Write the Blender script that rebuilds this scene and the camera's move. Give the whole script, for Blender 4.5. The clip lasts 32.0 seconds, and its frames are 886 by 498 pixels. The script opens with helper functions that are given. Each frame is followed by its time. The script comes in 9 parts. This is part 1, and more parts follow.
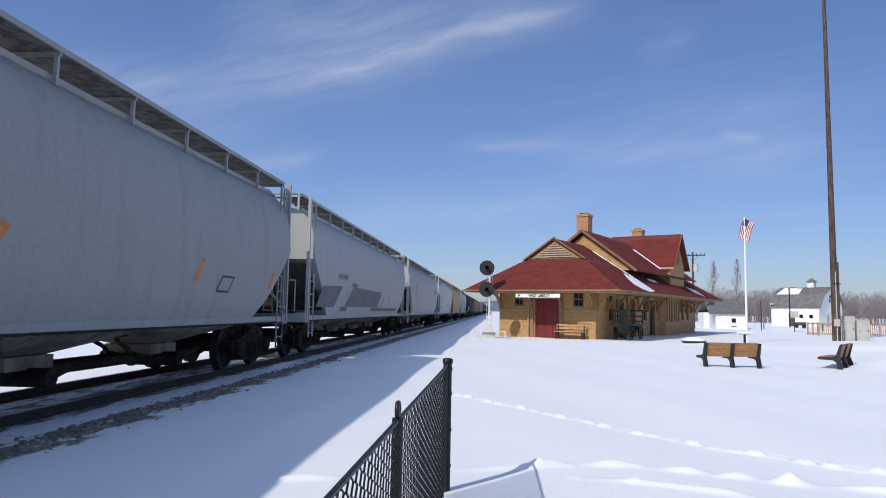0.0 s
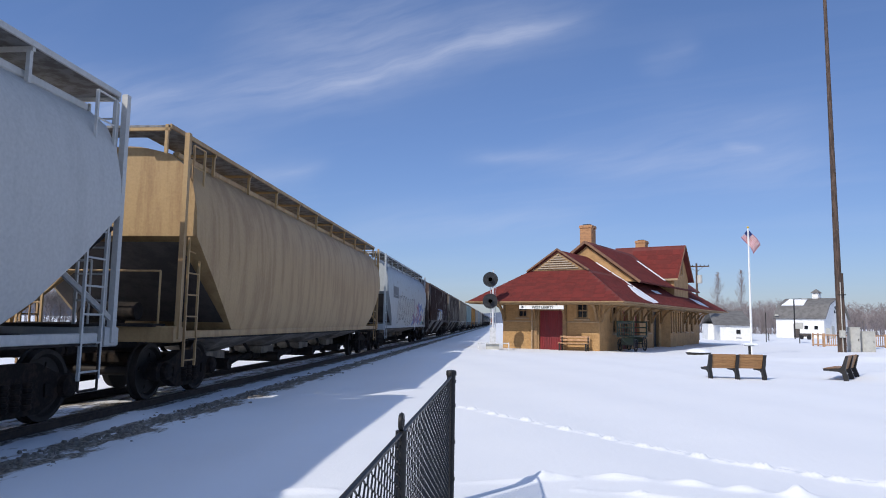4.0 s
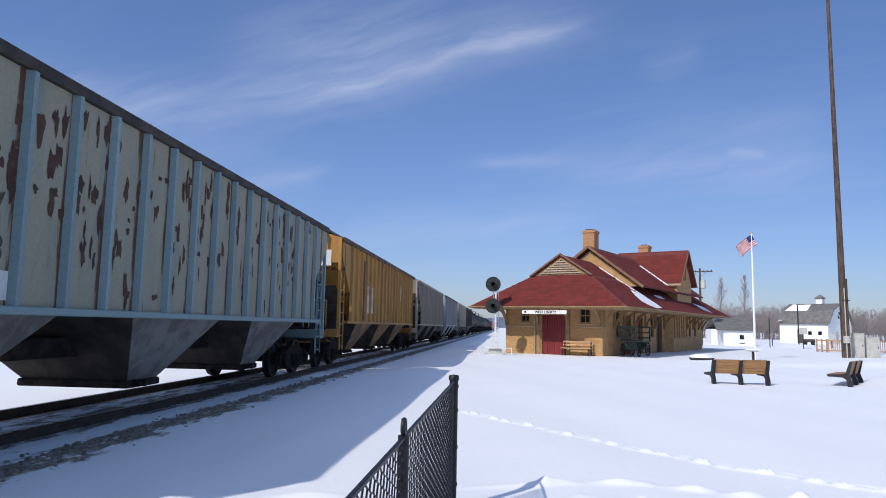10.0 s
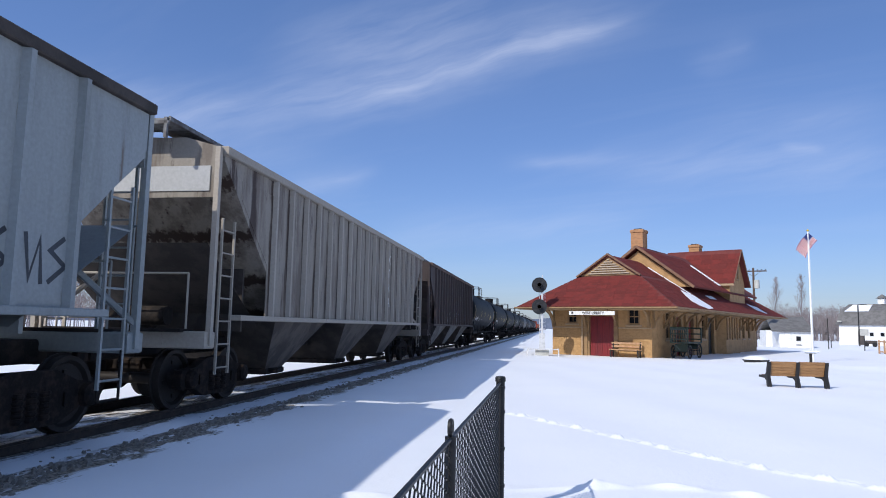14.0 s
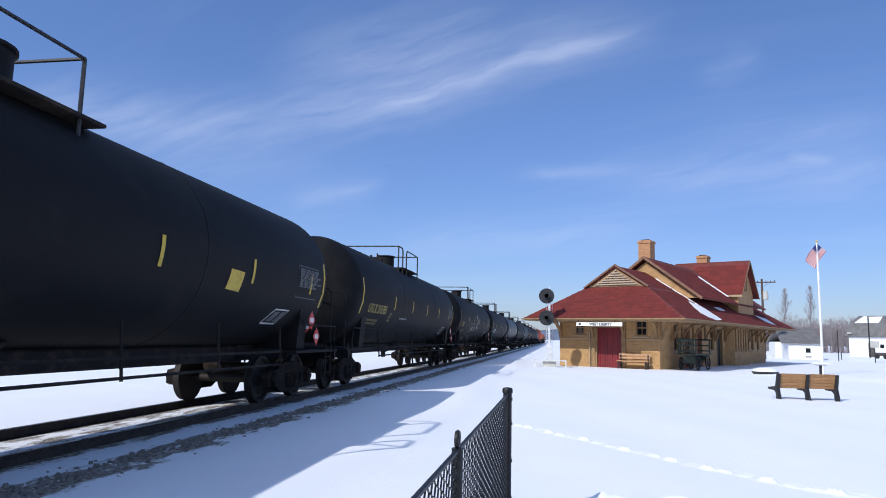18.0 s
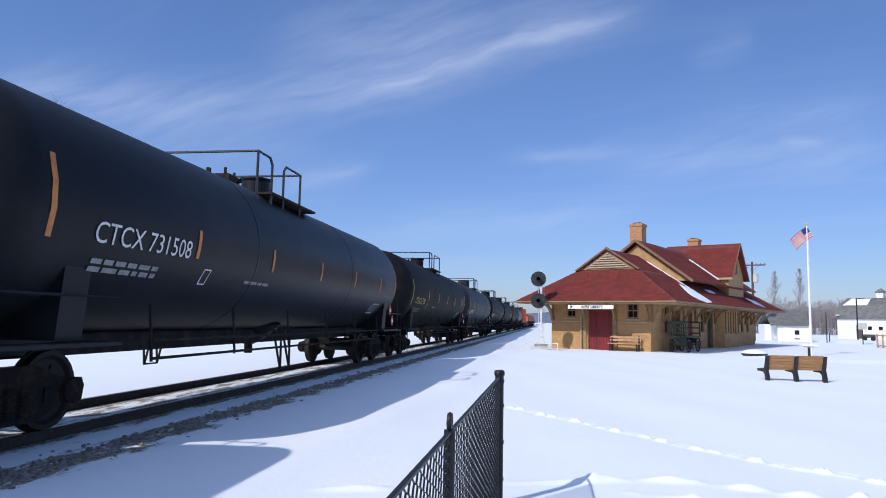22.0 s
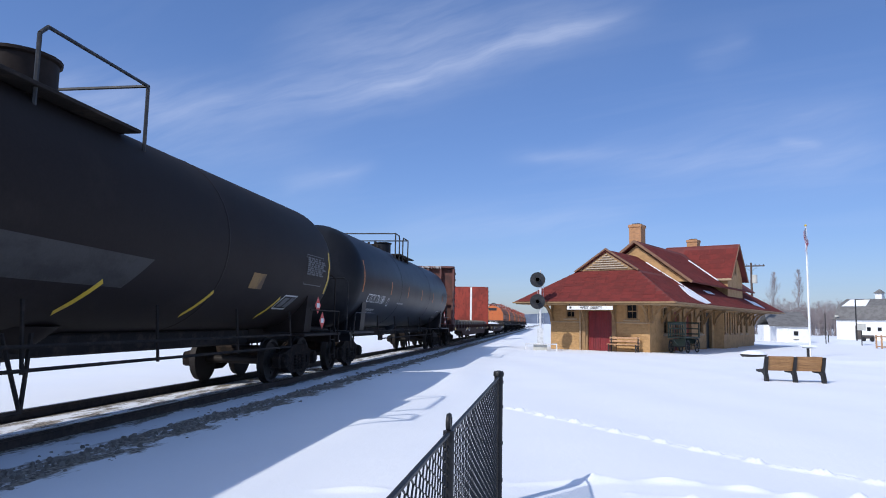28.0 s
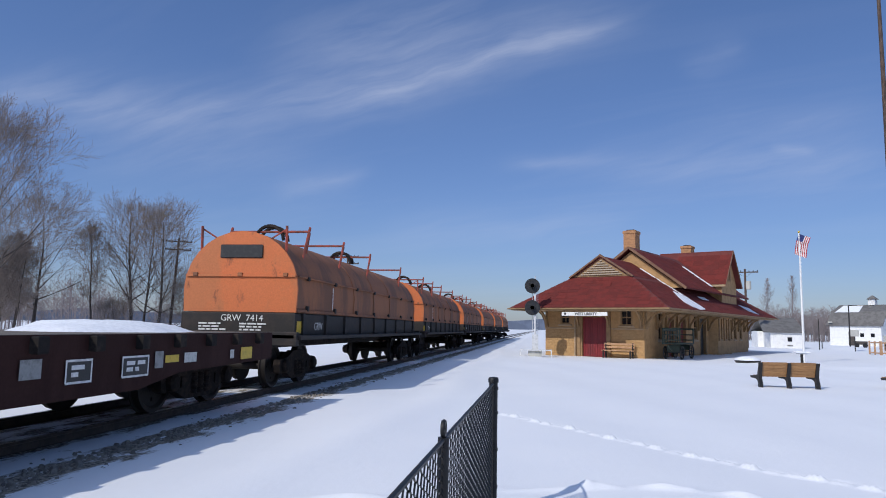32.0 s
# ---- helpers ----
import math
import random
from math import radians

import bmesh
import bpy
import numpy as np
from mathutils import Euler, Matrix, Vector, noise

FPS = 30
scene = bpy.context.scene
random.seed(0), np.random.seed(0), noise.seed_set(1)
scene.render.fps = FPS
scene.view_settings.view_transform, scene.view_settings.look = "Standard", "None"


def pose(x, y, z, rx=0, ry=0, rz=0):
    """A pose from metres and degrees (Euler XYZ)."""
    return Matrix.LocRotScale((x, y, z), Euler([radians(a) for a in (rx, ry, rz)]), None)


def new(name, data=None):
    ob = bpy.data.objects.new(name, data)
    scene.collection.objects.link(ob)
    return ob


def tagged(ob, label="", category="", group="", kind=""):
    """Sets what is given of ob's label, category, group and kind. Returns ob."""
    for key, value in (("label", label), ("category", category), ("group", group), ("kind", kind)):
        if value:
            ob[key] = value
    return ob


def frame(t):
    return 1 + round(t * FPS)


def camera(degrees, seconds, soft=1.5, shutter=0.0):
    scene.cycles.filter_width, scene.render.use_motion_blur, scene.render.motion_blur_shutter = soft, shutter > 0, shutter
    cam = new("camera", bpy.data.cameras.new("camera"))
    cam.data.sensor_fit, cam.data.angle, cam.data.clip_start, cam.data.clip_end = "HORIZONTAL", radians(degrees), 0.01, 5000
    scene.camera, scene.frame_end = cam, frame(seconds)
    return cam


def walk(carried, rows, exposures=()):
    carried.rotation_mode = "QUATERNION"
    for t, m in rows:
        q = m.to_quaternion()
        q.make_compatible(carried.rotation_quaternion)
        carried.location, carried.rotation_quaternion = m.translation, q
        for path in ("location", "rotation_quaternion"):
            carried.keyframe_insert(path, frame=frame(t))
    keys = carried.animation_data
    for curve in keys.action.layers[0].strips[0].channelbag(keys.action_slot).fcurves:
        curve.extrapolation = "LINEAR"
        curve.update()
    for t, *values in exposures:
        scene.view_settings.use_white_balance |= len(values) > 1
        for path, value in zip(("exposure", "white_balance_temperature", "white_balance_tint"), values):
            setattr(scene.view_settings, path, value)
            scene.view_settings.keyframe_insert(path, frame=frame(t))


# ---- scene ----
# ---------- camera ----------
EYE = (0.0, 0.0, 1.5)
PATH = [
    (0, 95.131, -1.038, 4.392),
    (0.5, 95.255, -1.011, 4.413),
    (1, 95.346, -1.059, 4.407),
    (1.5, 95.492, -1.018, 4.475),
    (2, 95.635, -0.984, 4.504),
    (2.5, 95.776, -1.024, 4.559),
    (3, 95.859, -1.078, 4.600),
    (3.5, 96.002, -0.939, 4.646),
    (5.5, 96.274, -1.005, 4.774),
    (6, 96.345, -0.931, 4.812),
    (6.5, 96.358, -1.024, 4.836),
    (7, 96.407, -1.023, 4.850),
    (7.5, 96.428, -1.008, 4.860),
    (8, 96.429, -1.089, 4.896),
    (8.5, 96.486, -1.051, 4.902),
    (9, 96.489, -1.062, 4.901),
    (9.5, 96.489, -1.062, 4.901),
    (10, 96.488, -1.078, 4.904),
    (10.5, 96.488, -1.078, 4.904),
    (11, 96.541, -1.059, 4.919),
    (11.5, 96.552, -1.040, 4.930),
    (11.9, 96.552, -1.040, 4.930),
    (12, 96.413, -0.857, 6.339),
    (12.1, 96.490, -1.089, 8.579),
    (12.2, 96.487, -1.091, 8.751),
    (12.5, 96.487, -1.091, 8.751),
    (13, 96.504, -1.068, 8.757),
    (13.5, 96.498, -1.095, 8.747),
    (14, 96.511, -1.065, 8.753),
    (14.5, 96.590, -1.084, 8.875),
    (16.5, 97.383, -1.195, 9.592),
    (17, 97.509, -1.192, 9.522),
    (17.5, 97.544, -1.153, 9.447),
    (18, 97.408, -1.187, 9.325),
    (18.5, 97.199, -1.234, 9.187),
    (19, 97.000, -1.138, 9.067),
    (19.5, 96.783, -1.110, 8.979),
    (20, 96.568, -1.171, 8.909),
    (20.5, 96.437, -1.059, 8.817),
    (21, 96.277, -1.101, 8.737),
    (21.5, 96.105, -1.032, 8.697),
    (22, 96.010, -1.054, 8.678),
    (22.5, 95.956, -1.054, 8.644),
    (23, 95.929, -1.075, 8.620),
    (23.5, 95.928, -1.080, 8.606),
    (24, 95.923, -1.095, 8.585),
    (24.5, 95.947, -1.055, 8.580),
    (25, 95.933, -1.083, 8.593),
    (25.5, 95.924, -1.091, 8.602),
    (27.5, 96.077, -1.007, 8.606),
    (28, 96.077, -1.065, 8.609),
    (28.5, 96.117, -1.030, 8.612),
    (29, 96.138, -1.086, 8.629),
    (29.5, 96.076, -1.049, 8.654),
    (30, 96.015, -1.052, 8.611),
    (30.5, 96.009, -1.013, 8.401),
    (31, 96.082, -1.029, 8.266),
    (31.5, 96.328, -1.038, 8.180),
    (32, 96.598, -1.050, 8.170)
]
cam = camera(66.1, 32.0, soft=1.0)
EXPOSURES = [(0, -0.03, 6840, 10), (2, -0.03, 6790, 10), (7, -0.02, 6670, 10), (9, 0.00, 6670, 10), (13, 0.05, 6570, 10), (17, 0.15, 6350, 10), (21, 0.10, 6350, 10), (24, 0.08, 6330, 10), (28, 0.06, 6350, 10), (30, 0.03, 6430, 10), (32, -0.25, 6490, 10)]
walk(cam, [(t, pose(*EYE, rx, ry, rz)) for t, rx, ry, rz in PATH], EXPOSURES)

# ---------- world, sun, exposure ----------
SUN_DIR = Vector((0.765, 1.05, -1.0)).normalized()   # the way the light travels
scene.view_settings.exposure = 0.0
world = bpy.data.worlds.new("world")
scene.world = world
world.use_nodes = True


def build_sky():
    nt = world.node_tree
    nt.nodes.clear()
    N = nt.nodes.new
    L = nt.links.new
    out, bg, sky = N("ShaderNodeOutputWorld"), N("ShaderNodeBackground"), N("ShaderNodeTexSky")
    sky.sky_type = "NISHITA"
    sky.sun_disc = False
    to_sun = -SUN_DIR
    sky.sun_elevation = math.asin(to_sun.z)
    sky.sun_rotation = math.atan2(to_sun.x, to_sun.y)
    sky.altitude = 200
    sky.air_density = 1.0
    sky.dust_density = 0.6
    sky.ozone_density = 2.2
    # thin cirrus, laid on a flat layer far overhead
    tc = N("ShaderNodeTexCoord")
    sep = N("ShaderNodeSeparateXYZ")
    L(tc.outputs["Generated"], sep.inputs[0])
    zmax = N("ShaderNodeMath"); zmax.operation = "MAXIMUM"; zmax.inputs[1].default_value = 0.02
    zadd = N("ShaderNodeMath"); zadd.operation = "ADD"; zadd.inputs[1].default_value = 0.12
    L(sep.outputs["Z"], zmax.inputs[0]); L(zmax.outputs[0], zadd.inputs[0])
    comb = N("ShaderNodeCombineXYZ")
    for i, ax in enumerate("XY"):
        dv = N("ShaderNodeMath"); dv.operation = "DIVIDE"
        L(sep.outputs[ax], dv.inputs[0]); L(zadd.outputs[0], dv.inputs[1]); L(dv.outputs[0], comb.inputs[i])
    mp = N("ShaderNodeMapping"); mp.vector_type = "TEXTURE"; mp.inputs["Rotation"].default_value = (0, 0, radians(-21)); mp.inputs["Scale"].default_value = (3.2, 0.75, 1)
    L(comb.outputs[0], mp.inputs[0])
    big = N("ShaderNodeTexNoise"); big.inputs["Scale"].default_value = 0.9; big.inputs["Detail"].default_value = 7; big.inputs["Roughness"].default_value = 0.62; big.inputs["Distortion"].default_value = 0.5
    L(mp.outputs[0], big.inputs["Vector"])
    ramp = N("ShaderNodeMapRange"); ramp.inputs["From Min"].default_value = 0.50; ramp.inputs["From Max"].default_value = 0.98; ramp.inputs["To Max"].default_value = 0.16
    L(big.outputs["Fac"], ramp.inputs["Value"])
    mix = N("ShaderNodeMix"); mix.data_type = "RGBA"
    mix.inputs["B"].default_value = (6.4, 7.0, 8.8, 1)

    def calc(op, *args):
        n = N("ShaderNodeMath"); n.operation = op
        for i, a in enumerate(args):
            if isinstance(a, (int, float)):
                n.inputs[i].default_value = a
            else:
                L(a, n.inputs[i])
        return n.outputs[0]

    # single feathered cirrus bands over the northern sky: ends (east, height at unit distance north), half width, density
    north = calc("MAXIMUM", sep.outputs["Y"], 0.05)
    flat = N("ShaderNodeCombineXYZ")
    L(calc("DIVIDE", sep.outputs["X"], north), flat.inputs[0]); L(calc("DIVIDE", sep.outputs["Z"], north), flat.inputs[1])
    warp = N("ShaderNodeTexNoise"); warp.inputs["Scale"].default_value = 5.0; warp.inputs["Detail"].default_value = 4
    L(flat.outputs[0], warp.inputs["Vector"])
    shift = N("ShaderNodeVectorMath"); shift.operation = "MULTIPLY_ADD"; shift.inputs[1].default_value = (0.06, 0.05, 0); shift.inputs[2].default_value = (-0.03, -0.025, 0)
    L(warp.outputs["Color"], shift.inputs[0])
    bent = N("ShaderNodeVectorMath"); bent.operation = "ADD"
    L(flat.outputs[0], bent.inputs[0]); L(shift.outputs[0], bent.inputs[1])
    bsep = N("ShaderNodeSeparateXYZ"); L(bent.outputs[0], bsep.inputs[0])
    total = None
    for u0, w0, u1, w1, wide, dense in (
            (-0.25, 0.362, 0.12, 0.464, 0.017, 0.26), (-0.32, 0.365, 0.11, 0.475, 0.05, 0.16), (-0.62, 0.325, -0.18, 0.375, 0.045, 0.20), (-0.42, 0.435, -0.10, 0.49, 0.05, 0.17),
            (-0.95, 0.385, -0.55, 0.335, 0.045, 0.26), (-0.401, 0.206, -0.274, 0.233, 0.014, 0.17), (0.10, 0.237, 0.50, 0.238, 0.036, 0.20), (0.324, 0.262, 0.376, 0.262, 0.008, 0.17),
            (-0.060, 0.240, 0.112, 0.250, 0.012, 0.16), (0.209, 0.378, 0.292, 0.423, 0.02, 0.11), (-0.22, 0.138, 0.13, 0.158, 0.022, 0.15), (0.22, 0.30, 0.45, 0.31, 0.025, 0.11), (-0.75, 0.27, -0.35, 0.25, 0.035, 0.11)):
        du, dw = u1 - u0, w1 - w0
        half = math.hypot(du, dw) / 2
        cu, cw, ax, ay = (u0 + u1) / 2, (w0 + w1) / 2, du / half / 2, dw / half / 2
        p, q = calc("SUBTRACT", bsep.outputs["X"], cu), calc("SUBTRACT", bsep.outputs["Y"], cw)
        along = calc("ADD", calc("MULTIPLY", p, ax / half), calc("MULTIPLY", q, ay / half))
        cross = calc("ADD", calc("MULTIPLY", p, -ay / wide), calc("MULTIPLY", q, ax / wide))
        fall = calc("ADD", calc("POWER", calc("ABSOLUTE", along), 4.0), calc("POWER", calc("ABSOLUTE", cross), 1.6))
        band = calc("MULTIPLY", calc("EXPONENT", calc("MULTIPLY", fall, -1.0)), dense)
        total = band if total is None else calc("ADD", total, band)
    fib = N("ShaderNodeMapping"); fib.vector_type = "TEXTURE"; fib.inputs["Rotation"].default_value = (0, 0, radians(14)); fib.inputs["Scale"].default_value = (0.22, 0.03, 1)
    L(bent.outputs[0], fib.inputs[0])
    fibre = N("ShaderNodeTexNoise"); fibre.inputs["Scale"].default_value = 1.0; fibre.inputs["Detail"].default_value = 6; fibre.inputs["Roughness"].default_value = 0.6
    L(fib.outputs[0], fibre.inputs["Vector"])
    veil = N("ShaderNodeMapRange"); veil.inputs["From Min"].default_value = 0.28; veil.inputs["From Max"].default_value = 0.72; veil.inputs["To Min"].default_value = 0.25; veil.inputs["To Max"].default_value = 1.25
    L(fibre.outputs["Fac"], veil.inputs["Value"])
    cirrus = calc("MINIMUM", calc("ADD", calc("MULTIPLY", total, veil.outputs[0]), ramp.outputs[0]), 0.75)
    tint = N("ShaderNodeMix"); tint.data_type = "RGBA"; tint.blend_type = "MULTIPLY"
    tint.inputs["Factor"].default_value = 1.0
    # paler near the horizon, deeper and fuller overhead
    el = N("ShaderNodeMapRange"); el.inputs["From Max"].default_value = 0.8; el.inputs["From Min"].default_value = -0.02
    L(sep.outputs["Z"], el.inputs["Value"])
    tv = N("ShaderNodeMix"); tv.data_type = "RGBA"
    tv.inputs["A"].default_value = (0.69, 0.77, 1.10, 1); tv.inputs["B"].default_value = (1.14, 1.34, 1.70, 1)
    L(el.outputs[0], tv.inputs["Factor"])
    # unseen zenith made brighter and warmer to fill the shade; deeper to the north-east
    hi = N("ShaderNodeMapRange"); hi.inputs["From Min"].default_value = 0.5; hi.inputs["From Max"].default_value = 0.95
    L(sep.outputs["Z"], hi.inputs["Value"])
    zen = N("ShaderNodeMix"); zen.data_type = "RGBA"; zen.inputs["B"].default_value = (3.2, 2.75, 2.4, 1)
    L(hi.outputs[0], zen.inputs["Factor"]); L(tv.outputs["Result"], zen.inputs["A"])
    side = N("ShaderNodeMapRange"); side.inputs["From Min"].default_value = -0.5; side.inputs["From Max"].default_value = 0.45; side.inputs["To Min"].default_value = 1.0; side.inputs["To Max"].default_value = 0.80
    L(calc("MULTIPLY", sep.outputs["X"], calc("MAXIMUM", sep.outputs["Y"], 0.0)), side.inputs["Value"])
    fade = N("ShaderNodeVectorMath"); fade.operation = "SCALE"
    L(zen.outputs["Result"], fade.inputs[0]); L(side.outputs[0], fade.inputs["Scale"])
    L(fade.outputs[0], tint.inputs["B"])
    L(sky.outputs[0], tint.inputs["A"])
    L(cirrus, mix.inputs["Factor"]); L(tint.outputs["Result"], mix.inputs["A"])
    L(mix.outputs["Result"], bg.inputs[0])
    bg.inputs[1].default_value = 0.106
    L(bg.outputs[0], out.inputs[0])


build_sky()
sun_data = bpy.data.lights.new("sun", "SUN")
sun_data.energy, sun_data.angle, sun_data.color = 3.2, radians(0.55), (1.0, 0.955, 0.88)
sun = new("sun", sun_data)
sun.matrix_world = Matrix.Translation((-30, -40, 60)) @ SUN_DIR.to_track_quat("-Z", "Y").to_matrix().to_4x4()


# ---------- mesh helpers ----------
class Geo:
    """Collects points and faces of one mesh."""

    def __init__(self):
        self.v, self.f = [], []

    def add(self, pts, faces):
        n = len(self.v)
        self.v += [tuple(p) for p in pts]
        self.f += [tuple(i + n for i in fc) for fc in faces]
        return self

    def box(self, c, s, m=None, ch=0.0):
        x, y, z = (a / 2 for a in s)
        if ch <= 0:
            pts = [(i * x, j * y, k * z) for i in (-1, 1) for j in (-1, 1) for k in (-1, 1)]
            fs = [(0, 1, 3, 2), (4, 6, 7, 5), (0, 4, 5, 1), (2, 3, 7, 6), (0, 2, 6, 4), (1, 5, 7, 3)]
        else:
            ch = min(ch, x * 0.9, y * 0.9, z * 0.9)
            ring = lambda a, b, zz: [(-a, -b, zz), (a, -b, zz), (a, b, zz), (-a, b, zz)]
            pts = ring(x - ch, y - ch, -z) + ring(x, y, -z + ch) + ring(x, y, z - ch) + ring(x - ch, y - ch, z)
            fs = [(3, 2, 1, 0), (12, 13, 14, 15)]
            for r in range(3):
                for i in range(4):
                    j = (i + 1) % 4
                    fs.append((r * 4 + i, r * 4 + j, r * 4 + 4 + j, r * 4 + 4 + i))
        if m is not None:
            pts = [m @ Vector(p) for p in pts]
        return self.add([(p[0] + c[0], p[1] + c[1], p[2] + c[2]) for p in pts], fs)

    def tube(self, a, b, r, n=6, r2=None, caps=True):
        a, b = Vector(a), Vector(b)
        d = b - a
        if d.length < 1e-6:
            return self
        q = d.to_track_quat("Z", "Y")
        r2 = r if r2 is None else r2
        pts = []
        for p, rr in ((a, r), (b, r2)):
            for i in range(n):
                w = 2 * math.pi * (i + 0.5) / n
                pts.append(p + q @ Vector((rr * math.cos(w), rr * math.sin(w), 0)))
        fs = [(i, (i + 1) % n, n + (i + 1) % n, n + i) for i in range(n)]
        if caps:
            fs += [tuple(range(n - 1, -1, -1)), tuple(range(n, 2 * n))]
        return self.add(pts, fs)

    def path(self, pts, r, n=6):
        for a, b in zip(pts, pts[1:]):
            self.tube(a, b, r, n)
        return self

    def prism(self, poly, axis, lo, hi):
        """A polygon of 2D points, pushed along an axis (0 x: poly in y, z; 1 y: poly in x, z; 2 z: poly in x, y)."""
        n = len(poly)
        mk = {0: lambda p, w: (w, p[0], p[1]), 1: lambda p, w: (p[0], w, p[1]), 2: lambda p, w: (p[0], p[1], w)}[axis]
        pts = [mk(p, lo) for p in poly] + [mk(p, hi) for p in poly]
        fs = [tuple(range(n)), tuple(range(2 * n - 1, n - 1, -1))]
        fs += [(i, n + i, n + (i + 1) % n, (i + 1) % n) for i in range(n)]
        return self.add(pts, fs)

    def loft(self, rings, closed=True, caps=True):
        n = len(rings[0])
        pts = [p for r in rings for p in r]
        fs = []
        for k in range(len(rings) - 1):
            for i in range(n if closed else n - 1):
                j = (i + 1) % n
                fs.append((k * n + i, k * n + j, k * n + n + j, k * n + n + i))
        if caps and closed:
            fs += [tuple(range(n - 1, -1, -1)), tuple(range((len(rings) - 1) * n, len(rings) * n))]
        return self.add(pts, fs)

    def lathe(self, prof, axis_pt, axis=0, n=20):
        """prof: (along, radius) rows, turned about an axis (0 x, 1 y, 2 z) through axis_pt."""
        rings = []
        for al, r in prof:
            ring = []
            for i in range(n):
                w = 2 * math.pi * i / n
                c, s = r * math.cos(w), r * math.sin(w)
                p = {0: (al, c, s), 1: (c, al, s), 2: (c, s, al)}[axis]
                ring.append((p[0] + axis_pt[0], p[1] + axis_pt[1], p[2] + axis_pt[2]))
            rings.append(ring)
        return self.loft(rings)

    def mesh(self, name, smooth=None):
        me = bpy.data.meshes.new(name)
        me.from_pydata(self.v, [], self.f)
        me.validate()
        bm = bmesh.new()
        bm.from_mesh(me)
        bmesh.ops.recalc_face_normals(bm, faces=bm.faces)
        bm.to_mesh(me)
        bm.free()
        if smooth is not None:
            me.polygons.foreach_set("use_smooth", [True] * len(me.polygons))
            me.set_sharp_from_angle(angle=radians(smooth))
        me.update()
        return me


def part(name, geo, material, parent=None, label="", smooth=None, m=None):
    me = geo.mesh(name, smooth) if isinstance(geo, Geo) else geo
    if material is not None and not me.materials:
        me.materials.append(material)
    ob = new(name, me)
    if parent is not None:
        ob.parent = parent
    if m is not None:
        ob.matrix_basis = m
    if label:
        tagged(ob, label=label)
    return ob


def thing(name, m=None, label="", category="", group="", kind=""):
    ob = new(name)
    ob.empty_display_size = 0.3
    if m is not None:
        ob.matrix_basis = m
    return tagged(ob, label, category, group, kind)


def solid(name, geo, material, m=None, label="", category="", group="", kind="", smooth=None):
    return tagged(part(name, geo, material, None, "", smooth, m), label, category, group, kind)


